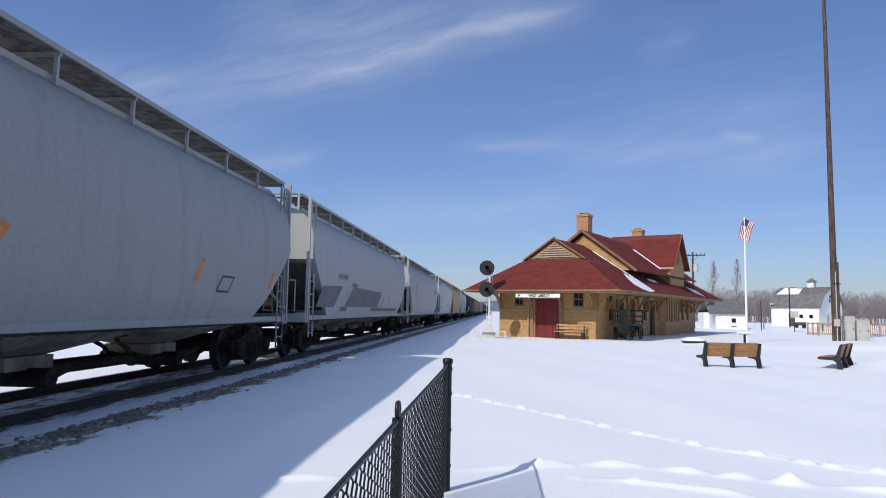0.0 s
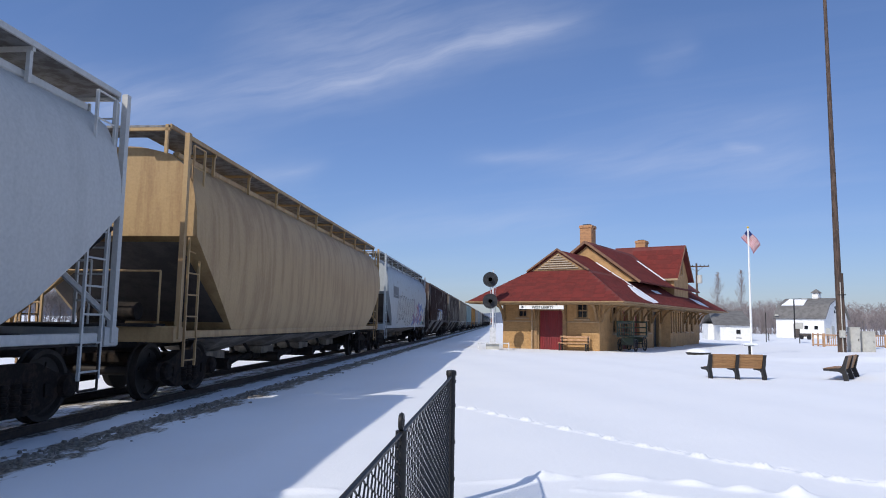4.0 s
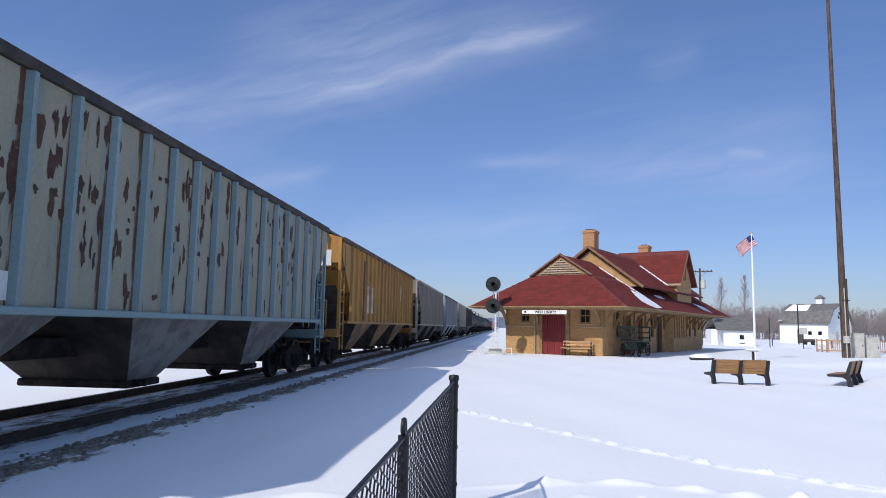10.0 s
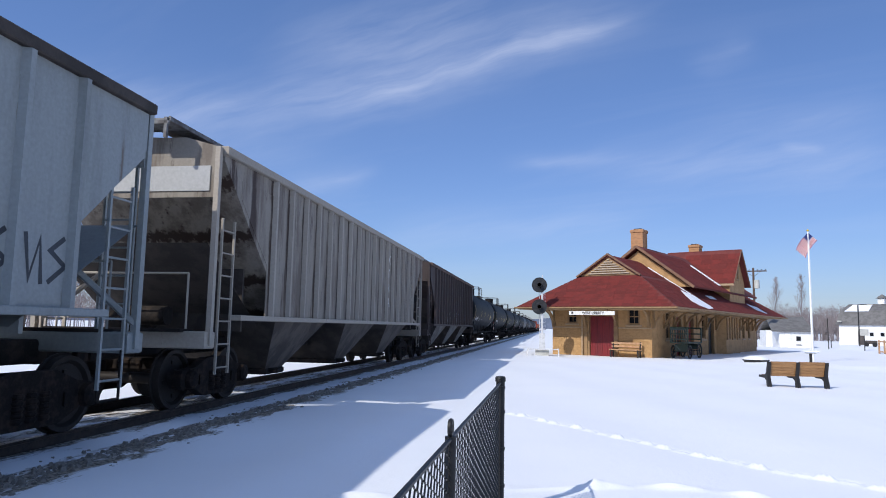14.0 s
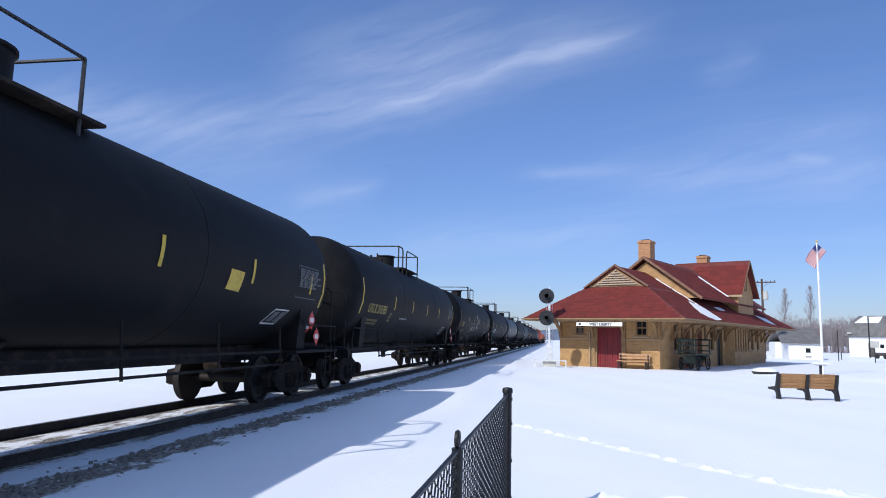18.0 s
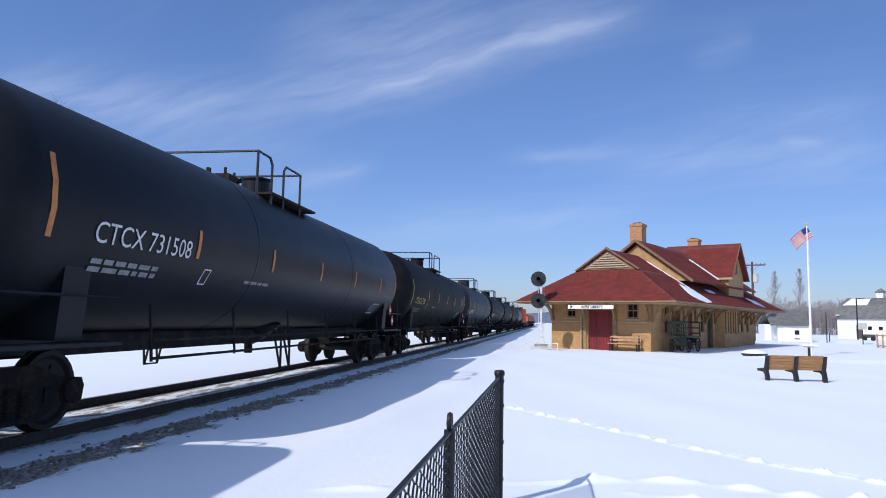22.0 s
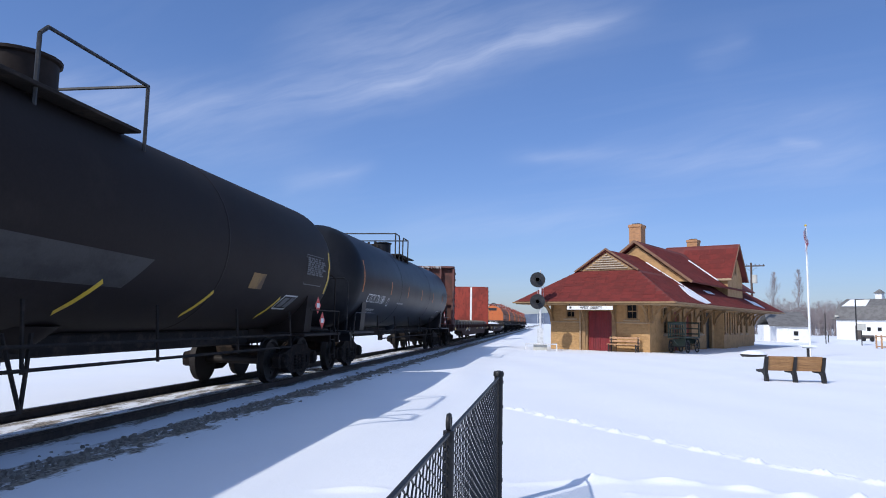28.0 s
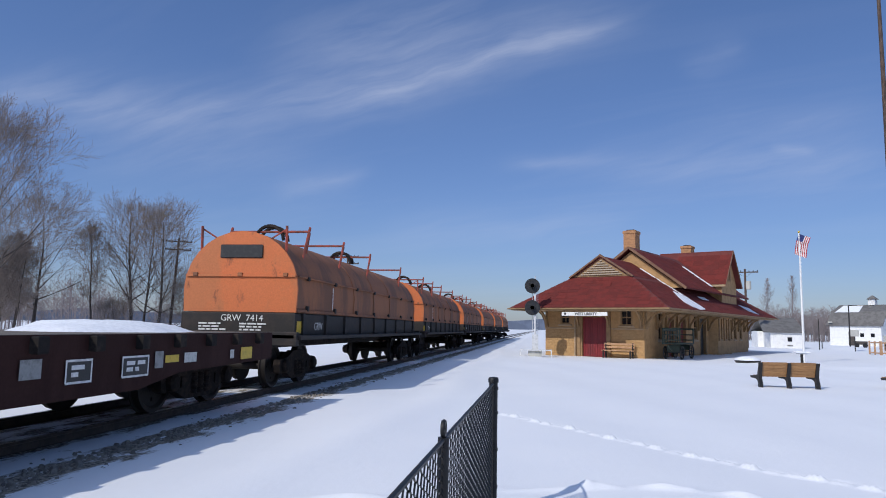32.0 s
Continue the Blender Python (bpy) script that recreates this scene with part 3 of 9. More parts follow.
# ---------- ground ----------
def snow_material():
    """Wind-packed snow; gravel and dirt show through along the track."""
    mt = bpy.data.materials.new("snow and trackside gravel")
    mt.use_nodes = True
    nt = mt.node_tree
    N, L = nt.nodes.new, nt.links.new
    bs = nt.nodes["Principled BSDF"]
    tc = N("ShaderNodeTexCoord")
    n1 = N("ShaderNodeTexNoise"); n1.inputs["Scale"].default_value = 0.5; n1.inputs["Detail"].default_value = 8
    n2 = N("ShaderNodeTexNoise"); n2.inputs["Scale"].default_value = 14; n2.inputs["Detail"].default_value = 6; n2.inputs["Roughness"].default_value = 0.7
    mp = N("ShaderNodeMapping"); mp.inputs["Scale"].default_value = (1.4, 0.42, 1)
    L(tc.outputs["Object"], mp.inputs[0])
    n3 = N("ShaderNodeTexNoise"); n3.inputs["Scale"].default_value = 3.1; n3.inputs["Detail"].default_value = 10; n3.inputs["Roughness"].default_value = 0.72
    L(tc.outputs["Object"], n1.inputs["Vector"]); L(tc.outputs["Object"], n2.inputs["Vector"]); L(mp.outputs[0], n3.inputs["Vector"])
    snow = N("ShaderNodeMix"); snow.data_type = "RGBA"; snow.inputs["A"].default_value = (0.87, 0.885, 0.915, 1); snow.inputs["B"].default_value = (0.80, 0.825, 0.875, 1)
    L(n1.outputs["Fac"], snow.inputs["Factor"])
    dirt = N("ShaderNodeMix"); dirt.data_type = "RGBA"; dirt.inputs["A"].default_value = (0.40, 0.355, 0.30, 1); dirt.inputs["B"].default_value = (0.085, 0.07, 0.057, 1)
    n4 = N("ShaderNodeTexNoise"); n4.inputs["Scale"].default_value = 26; n4.inputs["Detail"].default_value = 3
    L(tc.outputs["Object"], n4.inputs["Vector"])
    dm = N("ShaderNodeMapRange"); dm.inputs["From Min"].default_value = 0.38; dm.inputs["From Max"].default_value = 0.62
    L(n4.outputs["Fac"], dm.inputs["Value"]); L(dm.outputs[0], dirt.inputs["Factor"])
    # how far the gravel reaches, by the distance across the track
    sep = N("ShaderNodeSeparateXYZ"); L(tc.outputs["Object"], sep.inputs[0])
    cv = N("ShaderNodeFloatCurve")
    lo, hi = -10.0, -3.0
    rg = N("ShaderNodeMapRange"); rg.inputs["From Min"].default_value = lo; rg.inputs["From Max"].default_value = hi
    L(sep.outputs["X"], rg.inputs["Value"]); L(rg.outputs[0], cv.inputs["Value"])
    pts = cv.mapping.curves[0].points
    rows = [(-10, 0.0), (-9.0, 0.05), (-8.2, 0.1), (-7.75, 0.45), (-7.3, 0.70), (-7.0, 0.60), (-6.6, 0.55), (-6.2, 0.60), (-5.95, 0.70), (-5.7, 0.60), (-5.48, 0.44), (-5.3, 0.48), (-5.08, 0.66), (-4.8, 0.64), (-4.58, 0.52), (-4.3, 0.30), (-4.2, 0.0), (-3.0, 0.0)]
    while len(pts) < len(rows):
        pts.new(0.5, 0.5)
    for p, (x, y) in zip(pts, rows):
        p.location = ((x - lo) / (hi - lo), y)
    cv.mapping.update()
    sm = N("ShaderNodeMath"); sm.operation = "ADD"; L(cv.outputs[0], sm.inputs[0]); L(n3.outputs["Fac"], sm.inputs[1])
    mk = N("ShaderNodeMapRange"); mk.inputs["From Min"].default_value = 1.02; mk.inputs["From Max"].default_value = 1.12
    L(sm.outputs[0], mk.inputs["Value"])
    mx = N("ShaderNodeMix"); mx.data_type = "RGBA"
    L(mk.outputs[0], mx.inputs["Factor"]); L(snow.outputs["Result"], mx.inputs["A"]); L(dirt.outputs["Result"], mx.inputs["B"])
    L(mx.outputs["Result"], bs.inputs["Base Color"])
    bs.inputs["Roughness"].default_value = 0.8
    bs.inputs["Specular IOR Level"].default_value = 0.25
    hh = N("ShaderNodeMath"); hh.operation = "ADD"; L(n2.outputs["Fac"], hh.inputs[0])
    wv = N("ShaderNodeTexNoise"); wv.inputs["Scale"].default_value = 2.2; wv.inputs["Detail"].default_value = 5
    mw = N("ShaderNodeMapping"); mw.inputs["Scale"].default_value = (1.0, 0.35, 1); mw.inputs["Rotation"].default_value = (0, 0, 0.5)
    L(tc.outputs["Object"], mw.inputs[0]); L(mw.outputs[0], wv.inputs["Vector"])
    wm = N("ShaderNodeMath"); wm.operation = "MULTIPLY"; wm.inputs[1].default_value = 2.2; L(wv.outputs["Fac"], wm.inputs[0]); L(wm.outputs[0], hh.inputs[1])
    bp = N("ShaderNodeBump"); bp.inputs["Strength"].default_value = 0.28; bp.inputs["Distance"].default_value = 0.02
    L(hh.outputs[0], bp.inputs["Height"]); L(bp.outputs[0], bs.inputs["Normal"])
    return mt


M_SNOW = snow_material()


def ridge_line(X, Y, a, b, width, height):
    """A raised crest of snow between two plan points."""
    ax, ay = a
    dx, dy = b[0] - ax, b[1] - ay
    n2 = dx * dx + dy * dy
    t = np.clip(((X - ax) * dx + (Y - ay) * dy) / n2, 0, 1)
    d = np.hypot(X - ax - t * dx, Y - ay - t * dy)
    return height * np.exp(-(d / width) ** 2)


def ground_height(X, Y):
    z = 0.018 * np.sin(X * 0.9 + 0.6 * np.sin(Y * 0.5)) * np.sin(Y * 0.43 + 1.0) + 0.012 * np.sin(X * 2.1 + Y * 0.7)
    z = z * np.clip((X + 4.6) / 1.2, 0, 1) + 0.0
    # shallow bed under the track
    z = np.where(X < -4.2, z - 0.025 * np.clip((-4.2 - X) / 0.8, 0, 1) + 0.085 * np.exp(-((X + 6.6) / 0.62) ** 6) + 0.075 * np.exp(-((X + 5.62) / 0.15) ** 2), z)
    z = np.where(X < -8.6, z + 0.05 * np.clip((-8.6 - X) / 2.0, 0, 1), z)
    # a line of trodden steps across the snow
    for i in range(27):
        cx = -0.62 + i * 0.175
        cy = 12.05 - 1.40 * (cx + 0.56) + 0.055 * (cx + 0.56) ** 2 + 0.05 * math.sin(i * 1.3)
        z = z + ridge_line(X, Y, (cx - 0.035, cy + 0.05), (cx + 0.035, cy - 0.05), 0.042, 0.045 + 0.02 * math.sin(i * 2.3))
        z = z - ridge_line(X, Y, (cx + 0.01, cy + 0.14), (cx + 0.06, cy + 0.04), 0.045, 0.025)
    # churned crest by the fence end
    for a, b, w, h in (((-0.4, 6.62), (0.43, 6.9), 0.07, 0.07), ((0.43, 6.95), (1.44, 7.05), 0.07, 0.08), ((1.44, 7.0), (2.7, 6.6), 0.07, 0.08),
                       ((2.7, 6.6), (4.2, 6.1), 0.08, 0.08), ((-1.9, 5.95), (-1.1, 6.05), 0.07, 0.06), ((0.75, 6.5), (1.25, 6.35), 0.05, 0.06), ((1.25, 6.35), (2.4, 5.9), 0.06, 0.06)):
        z = z + ridge_line(X, Y, a, b, w, h * 0.7) * (0.55 + 0.45 * np.sin(X * 9.0 + 3 * np.sin(Y * 7.0)))
    # drift heaps
    z = z + 0.62 * np.exp(-(((X - 13.2) / 1.3) ** 2 + ((Y - 21.0) / 2.2) ** 2))
    z = z + 0.28 * np.exp(-(((X - 19.0) / 5.5) ** 2 + ((Y - 33.0) / 1.1) ** 2))
    z = z + 0.16 * np.exp(-(((X - 11.5) / 2.5) ** 2 + ((Y - 35.0) / 0.9) ** 2))
    z = z + 0.35 * np.exp(-(((X - 31.0) / 3.2) ** 2 + ((Y - 74.0) / 1.6) ** 2))
    z = z + 0.05 * np.exp(-((X + 2.4 + 0.3 * np.sin(Y * 0.3)) / 0.5) ** 2)
    return z


def build_ground():
    def axis(stops):
        out = []
        for (a, n), (b, _) in zip(stops, stops[1:]):
            out += list(np.linspace(a, b, n, endpoint=False))
        return np.array(out + [stops[-1][0]])
    xs = axis([(-3500, 6), (-400, 8), (-60, 10), (-12, 25), (-5.2, 36), (-1.5, 170), (5.5, 40), (14, 30), (34, 12), (90, 8), (500, 6), (3500, 1)])
    ys = axis([(-600, 6), (-40, 10), (0, 8), (4, 100), (8, 100), (12.7, 40), (20, 60), (42, 20), (80, 15), (250, 10), (900, 8), (3800, 1)])
    X, Y = np.meshgrid(xs, ys)
    Z = ground_height(X, Y)
    nx, ny = len(xs), len(ys)
    v = np.stack([X, Y, Z], -1).reshape(-1, 3)
    i = np.arange(nx - 1)[None] + nx * np.arange(ny - 1)[:, None]
    f = np.stack([i, i + 1, i + nx + 1, i + nx], -1).reshape(-1, 4)
    me = bpy.data.meshes.new("ground")
    me.from_pydata(v.tolist(), [], f.tolist())
    me.polygons.foreach_set("use_smooth", [True] * len(me.polygons))
    me.materials.append(M_SNOW)
    tagged(new("ground", me), "open snow-covered ground with gravel showing along the track", "snow", kind="structure")


build_ground()


def build_track():
    tr = thing("railway_track", label="single railway track half buried in snow and gravel", category="railway track", kind="structure")
    y0, y1 = -120.0, 1500.0
    for s in (-1, 1):
        x = TRACK_X + s * 0.7525
        prof = [(-0.07, -0.17), (0.07, -0.17), (0.07, -0.155), (0.012, -0.13), (0.010, -0.045), (0.034, -0.035), (0.036, -0.006), (-0.036, -0.006), (-0.034, -0.035), (-0.010, -0.045), (-0.012, -0.13), (-0.07, -0.155)]
        g = Geo().prism([(x + a, RAIL_Z + b) for a, b in prof], 1, y0, y1)
        rail = part("rail", g, M_RAIL, tr, "brown rusty steel rail")
        part("rail_head", Geo().prism([(x - 0.033, RAIL_Z - 0.0055), (x + 0.033, RAIL_Z - 0.0055), (x + 0.026, RAIL_Z), (x - 0.026, RAIL_Z)], 1, y0, y1), M_RAIL_HEAD, rail, "bright worn running surface")


build_track()


def build_ballast():
    """Loose stones and frozen clods along the track edge."""
    rng = random.Random(11)
    g = Geo()
    for i in range(2600):
        near = rng.random()
        y = 4.5 + 42 * near ** 1.7
        x = rng.choice((rng.gauss(-4.98, 0.16), rng.gauss(-4.98, 0.16), rng.gauss(-5.0, 0.12), rng.gauss(-6.0, 0.08), rng.gauss(-4.85, 0.2), rng.uniform(-7.2, -5.95)))
        r = rng.uniform(0.009, 0.034) if rng.random() < 0.8 else rng.uniform(0.03, 0.05)
        z = -0.03 + rng.uniform(0, 0.01)
        pts = []
        for k in range(5):
            w = k * 1.2566 + rng.uniform(-0.4, 0.4)
            pts.append((x + r * rng.uniform(0.7, 1.2) * math.cos(w), y + r * rng.uniform(0.7, 1.3) * math.sin(w), z))
        top = [(x + (p[0] - x) * 0.55, y + (p[1] - y) * 0.55, z + r * rng.uniform(0.6, 1.1)) for p in pts]
        g.add(pts + top, [(0, 1, 6, 5), (1, 2, 7, 6), (2, 3, 8, 7), (3, 4, 9, 8), (4, 0, 5, 9), (5, 6, 7, 8, 9)])
    solid("ballast_stones", g, M_STONE, label="scattered brown ballast stones along the track", category="ballast", kind="stuff")


build_ballast()

# ---------- lettering ----------
def letters(text, size, align="LEFT", bold=0.0):
    """Flat lettering as a mesh: x along the line, y up, height of capitals about 0.7 of size."""
    cu = bpy.data.curves.new("lettering", "FONT")
    cu.body, cu.size, cu.align_x, cu.resolution_u, cu.offset = text, size, align, 3, bold
    ob = bpy.data.objects.new("lettering", cu)
    scene.collection.objects.link(ob)
    bpy.context.view_layer.update()
    me = bpy.data.meshes.new_from_object(ob.evaluated_get(bpy.context.evaluated_depsgraph_get()))
    bpy.data.objects.remove(ob)
    bpy.data.curves.remove(cu)
    return me


# ---------- depot ----------
DEPOT = pose(0.246, 41.75, 0.0, 0, 0, -28.5)
DW, DL = 6.08, 23.6
EX0, EX1, EY0, EY1, EZ = -1.3, 8.13, -2.05, 25.0, 2.75
RX = 3.4


def quad_part(name, pts, mat, parent, thick=0.08, label=""):
    """A flat slab: its outline on top, thickness below."""
    n = (Vector(pts[1]) - Vector(pts[0])).cross(Vector(pts[2]) - Vector(pts[0])).normalized()
    if n.z < 0:
        n = -n
    low = [Vector(p) - n * thick for p in pts]
    k = len(pts)
    g = Geo().add(list(pts) + low, [tuple(range(k)), tuple(range(2 * k - 1, k - 1, -1))] + [(i, k + i, k + (i + 1) % k, (i + 1) % k) for i in range(k)])
    return part(name, g, mat, parent, label)


SHINGLE_MESH = {}


def shingle_roof(parent, eave_a, eave_b, top_a, top_b, course=0.45, width=0.95, seed=1):
    """Rows of shingles between an eave line and a top line (in depot space), each one a piece."""
    rng = random.Random(seed)
    ea, eb, ta, tb = (Vector(p) for p in (eave_a, eave_b, top_a, top_b))
    slope = ((ta + tb) / 2 - (ea + eb) / 2).length
    along = (eb - ea).normalized()
    up = (ta - ea) - along * (ta - ea).dot(along)
    up.normalize()
    nrm = along.cross(up)
    if nrm.z < 0:
        nrm = -nrm
    rows = max(1, int(slope / course))
    H = up.dot(ta - ea)
    key = (course, width)
    if key not in SHINGLE_MESH:
        me = Geo().add([(0, 0, 0.008), (width * 0.99, 0, 0.008), (width * 0.99, course * 1.1, 0.001), (0, course * 1.1, 0.001), (0, 0, -0.004), (width * 0.99, 0, -0.004)],
                       [(0, 1, 2, 3), (0, 4, 5, 1), (1, 5, 2), (0, 3, 4)]).mesh("shingle")
        me.materials.append(M_SHINGLE)
        SHINGLE_MESH[key] = me
    rot = Matrix((along, up, nrm)).transposed().to_4x4()
    for r in range(rows):
        f = (r * course) / H
        a, b = ea.lerp(ta, f), eb.lerp(tb, f)
        f2 = min(1.0, ((r + 1) * course) / H)
        a2, b2 = ea.lerp(ta, f2), eb.lerp(tb, f2)
        s0 = max(along.dot(a - ea), along.dot(a2 - ea))
        s1 = min(along.dot(b - ea), along.dot(b2 - ea))
        s = s0 - (r % 2) * width * 0.5
        while s < s1:
            lo, hi = max(s, s0), min(s + width, s1)
            if hi - lo > 0.12:
                ob = part("shingle", SHINGLE_MESH[key], None, parent)
                ob.matrix_basis = Matrix.Translation(ea + along * lo + up * (r * course) + nrm * (0.006 + rng.uniform(0, 0.004))) @ rot @ Matrix.Diagonal(((hi - lo) / width, 1, 1, 1))
            s += width


def window_unit(parent, x, y, z, w, h, face, sill=True):
    """A sash window in a wall; face: 0 looks along -y, 1 along +x."""
    m = pose(x, y, z, 0, 0, 0 if face == 0 else 90)
    win = part("window", Geo().box((0, 0.05, 0), (w, 0.04, h)), M_GLASS, parent, "dark sash window", m=m)
    fr = Geo()
    t = 0.09
    for s in (-1, 1):
        fr.box((s * (w / 2 + t / 2), 0, 0), (t, 0.14, h + 2 * t), ch=0.01)
        fr.box((0, 0, s * (h / 2 + t / 2)), (w, 0.14, t), ch=0.01)
    fr.box((0, 0.02, 0), (w, 0.05, 0.06))
    fr.box((0, 0.02, 0), (0.03, 0.04, h))
    part("window_frame", fr, M_TRIM, win, "tan painted frame")
    if sill:
        part("window_sill", Geo().box((0, -0.04, -h / 2 - t - 0.05), (w + 0.4, 0.2, 0.1), ch=0.015), M_TRIM_PALE, win, "pale stone sill")
    return win


def pierced_wall(us, z1, holes, place):
    """One wall with openings (from, to, low, high); place(u, z, k) gives the point on its face (k 0) or its back (k 1)."""
    us = sorted(set(us))
    zs = sorted({0.0, z1, *(v for h in holes for v in h[2:])})
    solid_ = lambda i, j: 0 <= i < len(us) - 1 and 0 <= j < len(zs) - 1 and not any(h[0] - 1e-6 < us[i] and us[i + 1] < h[1] + 1e-6 and h[2] - 1e-6 < zs[j] and zs[j + 1] < h[3] + 1e-6 for h in holes)
    at = lambda i, j, k: (i * len(zs) + j) * 2 + k
    pts = [place(u, z, k) for u in us for z in zs for k in (0, 1)]
    fs = []
    for i in range(len(us) - 1):
        for j in range(len(zs) - 1):
            if not solid_(i, j):
                continue
            c = [(i, j), (i + 1, j), (i + 1, j + 1), (i, j + 1)]
            fs.append(tuple(at(*p, 0) for p in c))
            fs.append(tuple(at(*p, 1) for p in reversed(c)))
            for (di, dj), p, q in (((0, -1), c[0], c[1]), ((1, 0), c[1], c[2]), ((0, 1), c[2], c[3]), ((-1, 0), c[3], c[0])):
                if not solid_(i + di, j + dj):
                    fs.append((at(*p, 0), at(*p, 1), at(*q, 1), at(*q, 0)))
    used = sorted({i for f in fs for i in f})
    new_i = {o: n for n, o in enumerate(used)}
    return Geo().add([pts[o] for o in used], [tuple(new_i[i] for i in f) for f in fs])


def build_depot():
    dp = thing("railway_depot", DEPOT, "buff brick railway depot with red shingled hipped roofs and snow patches", "railway station")
    z1 = 3.35
    T = 0.3
    # front wall with door and two windows cut through
    door = (2.42, 3.90, 0.0, 2.27)
    wa, wb = (0.98, 1.63, 1.84, 2.66), (4.70, 5.42, 1.80, 2.72)
    front = part("front_wall", pierced_wall([0, wa[0], wa[1], door[0], door[1], wb[0], wb[1], DW], z1, (wa, door, wb), lambda u, z, k: (u, k * T, z)), M_BRICK, dp, "sunlit buff brick front wall")
    # trackside and far walls
    part("trackside_wall", Geo().box((T / 2, DL / 2, z1 / 2), (T, DL - 2 * T, z1)), M_BRICK, dp)
    part("rear_wall", Geo().box((DW / 2, DL - T / 2, z1 / 2), (DW, T, z1)), M_BRICK, dp)
    # right wall with openings
    ops = [(2.2, 3.0, 1.0, 2.6), (3.9, 5.0, 0.0, 2.4), (6.2, 7.3, 0.0, 2.45), (9.0, 9.8, 1.0, 2.6), (10.3, 11.7, 0.0, 2.5), (17.4, 18.1, 1.0, 2.6), (19.2, 19.9, 1.0, 2.6), (20.9, 21.6, 1.0, 2.6)]
    cuts = [T] + [v for o in ops for v in o[:2]] + [DL - T]
    side = part("side_wall", pierced_wall(cuts, z1, ops, lambda u, z, k: (DW - k * T, u, z)), M_BRICK, dp, "shaded brick side wall with tall openings")
    for a, b, za, zb in ops:
        if za > 0:
            window_unit(dp, DW - 0.1, (a + b) / 2, (za + zb) / 2, b - a - 0.18, zb - za - 0.18, 1)
        else:
            # the last is an open doorway: black sheet for its dark interior
            d = part("side_door", Geo().box((DW - 0.2, (a + b) / 2, zb / 2), (0.06, b - a, zb)), M_DOOR_RED if a < 10 else M_SIGNAL_K, dp, "dark sheet in the doorway")
            fr = Geo()
            for yy in (a + 0.04, b - 0.04):
                fr.box((DW - 0.08, yy, zb / 2), (0.2, 0.08, zb), ch=0.01)
            fr.box((DW - 0.08, (a + b) / 2, zb - 0.04), (0.2, b - a - 0.16, 0.08), ch=0.01)
            part("door_frame", fr, M_TRIM, d)
    # projecting bay under the cross gable
    part("bay", Geo().prism([(DW - 0.01, 12.25), (DW + 0.55, 12.6), (DW + 0.55, 16.2), (DW - 0.01, 16.55)], 2, 0, 3.3), M_BRICK, dp, "projecting operator's bay")
    for yy in (13.1, 14.4, 15.7):
        window_unit(dp, DW + 0.56, yy, 1.75, 0.62, 1.4, 1, False)
    # freight door
    bd = part("freight_door", Geo().box(((door[0] + door[1]) / 2, 0.12, door[3] / 2), (door[1] - door[0], 0.06, door[3])), M_DOOR_RED, dp, "dark red boarded freight door")
    for i in range(10):
        w = (door[1] - door[0]) / 10
        part("door_board", Geo().box((door[0] + w * (i + 0.5), 0.08, door[3] / 2), (w - 0.012, 0.03, door[3] - 0.06), ch=0.006), M_DOOR_RED, bd)
    fr = Geo()
    for xx in (door[0] - 0.06, door[1] + 0.06):
        fr.box((xx, -0.01, door[3] / 2), (0.12, 0.12, door[3]), ch=0.01)
    fr.box(((door[0] + door[1]) / 2, -0.01, door[3] + 0.06), (door[1] - door[0] + 0.24, 0.12, 0.12), ch=0.01)
    part("door_frame", fr, M_TRIM, bd, "tan door frame")
    for w in (wa, wb):
        window_unit(dp, (w[0] + w[1]) / 2, 0.08, (w[2] + w[3]) / 2, w[1] - w[0] - 0.18, w[3] - w[2] - 0.18, 0)
    # belt course and plinth on the lit wall
    for a, b in ((0.0, door[0] - 0.12), (door[1] + 0.12, DW)):
        part("belt_course", Geo().box(((a + b) / 2, -0.03, 1.62), (b - a, 0.07, 0.08), ch=0.012), M_TRIM_PALE, dp)
    part("downpipe", Geo().tube((1.98, -0.1, 0.0), (1.98, -0.1, 3.0), 0.055, 8).box((1.98, -0.06, 1.1), (0.16, 0.1, 0.05)).box((1.98, -0.06, 2.2), (0.16, 0.1, 0.05)), M_TRIM_PALE, dp, "pale metal downpipe", smooth=40)
    for xx in (2.2, 4.05):
        part("pilaster", Geo().box((xx, -0.05, 1.5), (0.22, 0.12, 3.0), ch=0.015), M_TRIM, dp)
    # brackets under the wide eaves
    br = Geo().prism([(0, 0), (0, 1.0), (-1.5, 1.0), (-1.5, 0.9), (-0.95, 0.86), (-0.55, 0.66), (-0.25, 0.3), (-0.17, 0.0), (-0.09, 0.0), (-0.14, 0.32), (-0.34, 0.62), (-0.62, 0.84), (-0.62, 0.9), (-0.1, 0.9), (-0.1, 0.0)], 0, -0.05, 0.05).box((0, -0.06, 0.05), (0.2, 0.12, 0.3), ch=0.02)
    bme = br.mesh("eave_bracket")
    bme.materials.append(M_TRIM)
    for xx in (0.12, 2.2, 4.05, 5.95):
        part("eave_bracket", bme, None, dp, m=pose(xx, 0, 1.72))
    for yy in (0.15, 1.9, 3.5, 5.5, 7.8, 9.9, 12.1, 16.8, 18.6, 20.4, 22.2, 23.4):
        part("eave_bracket", bme, None, dp, m=pose(DW, yy, 1.72, 0, 0, 90))
    for yy in (0.15, 3.0, 6.0, 9.0, 12.0, 15.0, 18.0, 21.0, 23.4):
        part("eave_bracket", bme, None, dp, m=pose(0, yy, 1.72, 0, 0, -90) @ Matrix.Diagonal((1, 0.62, 1, 1)))
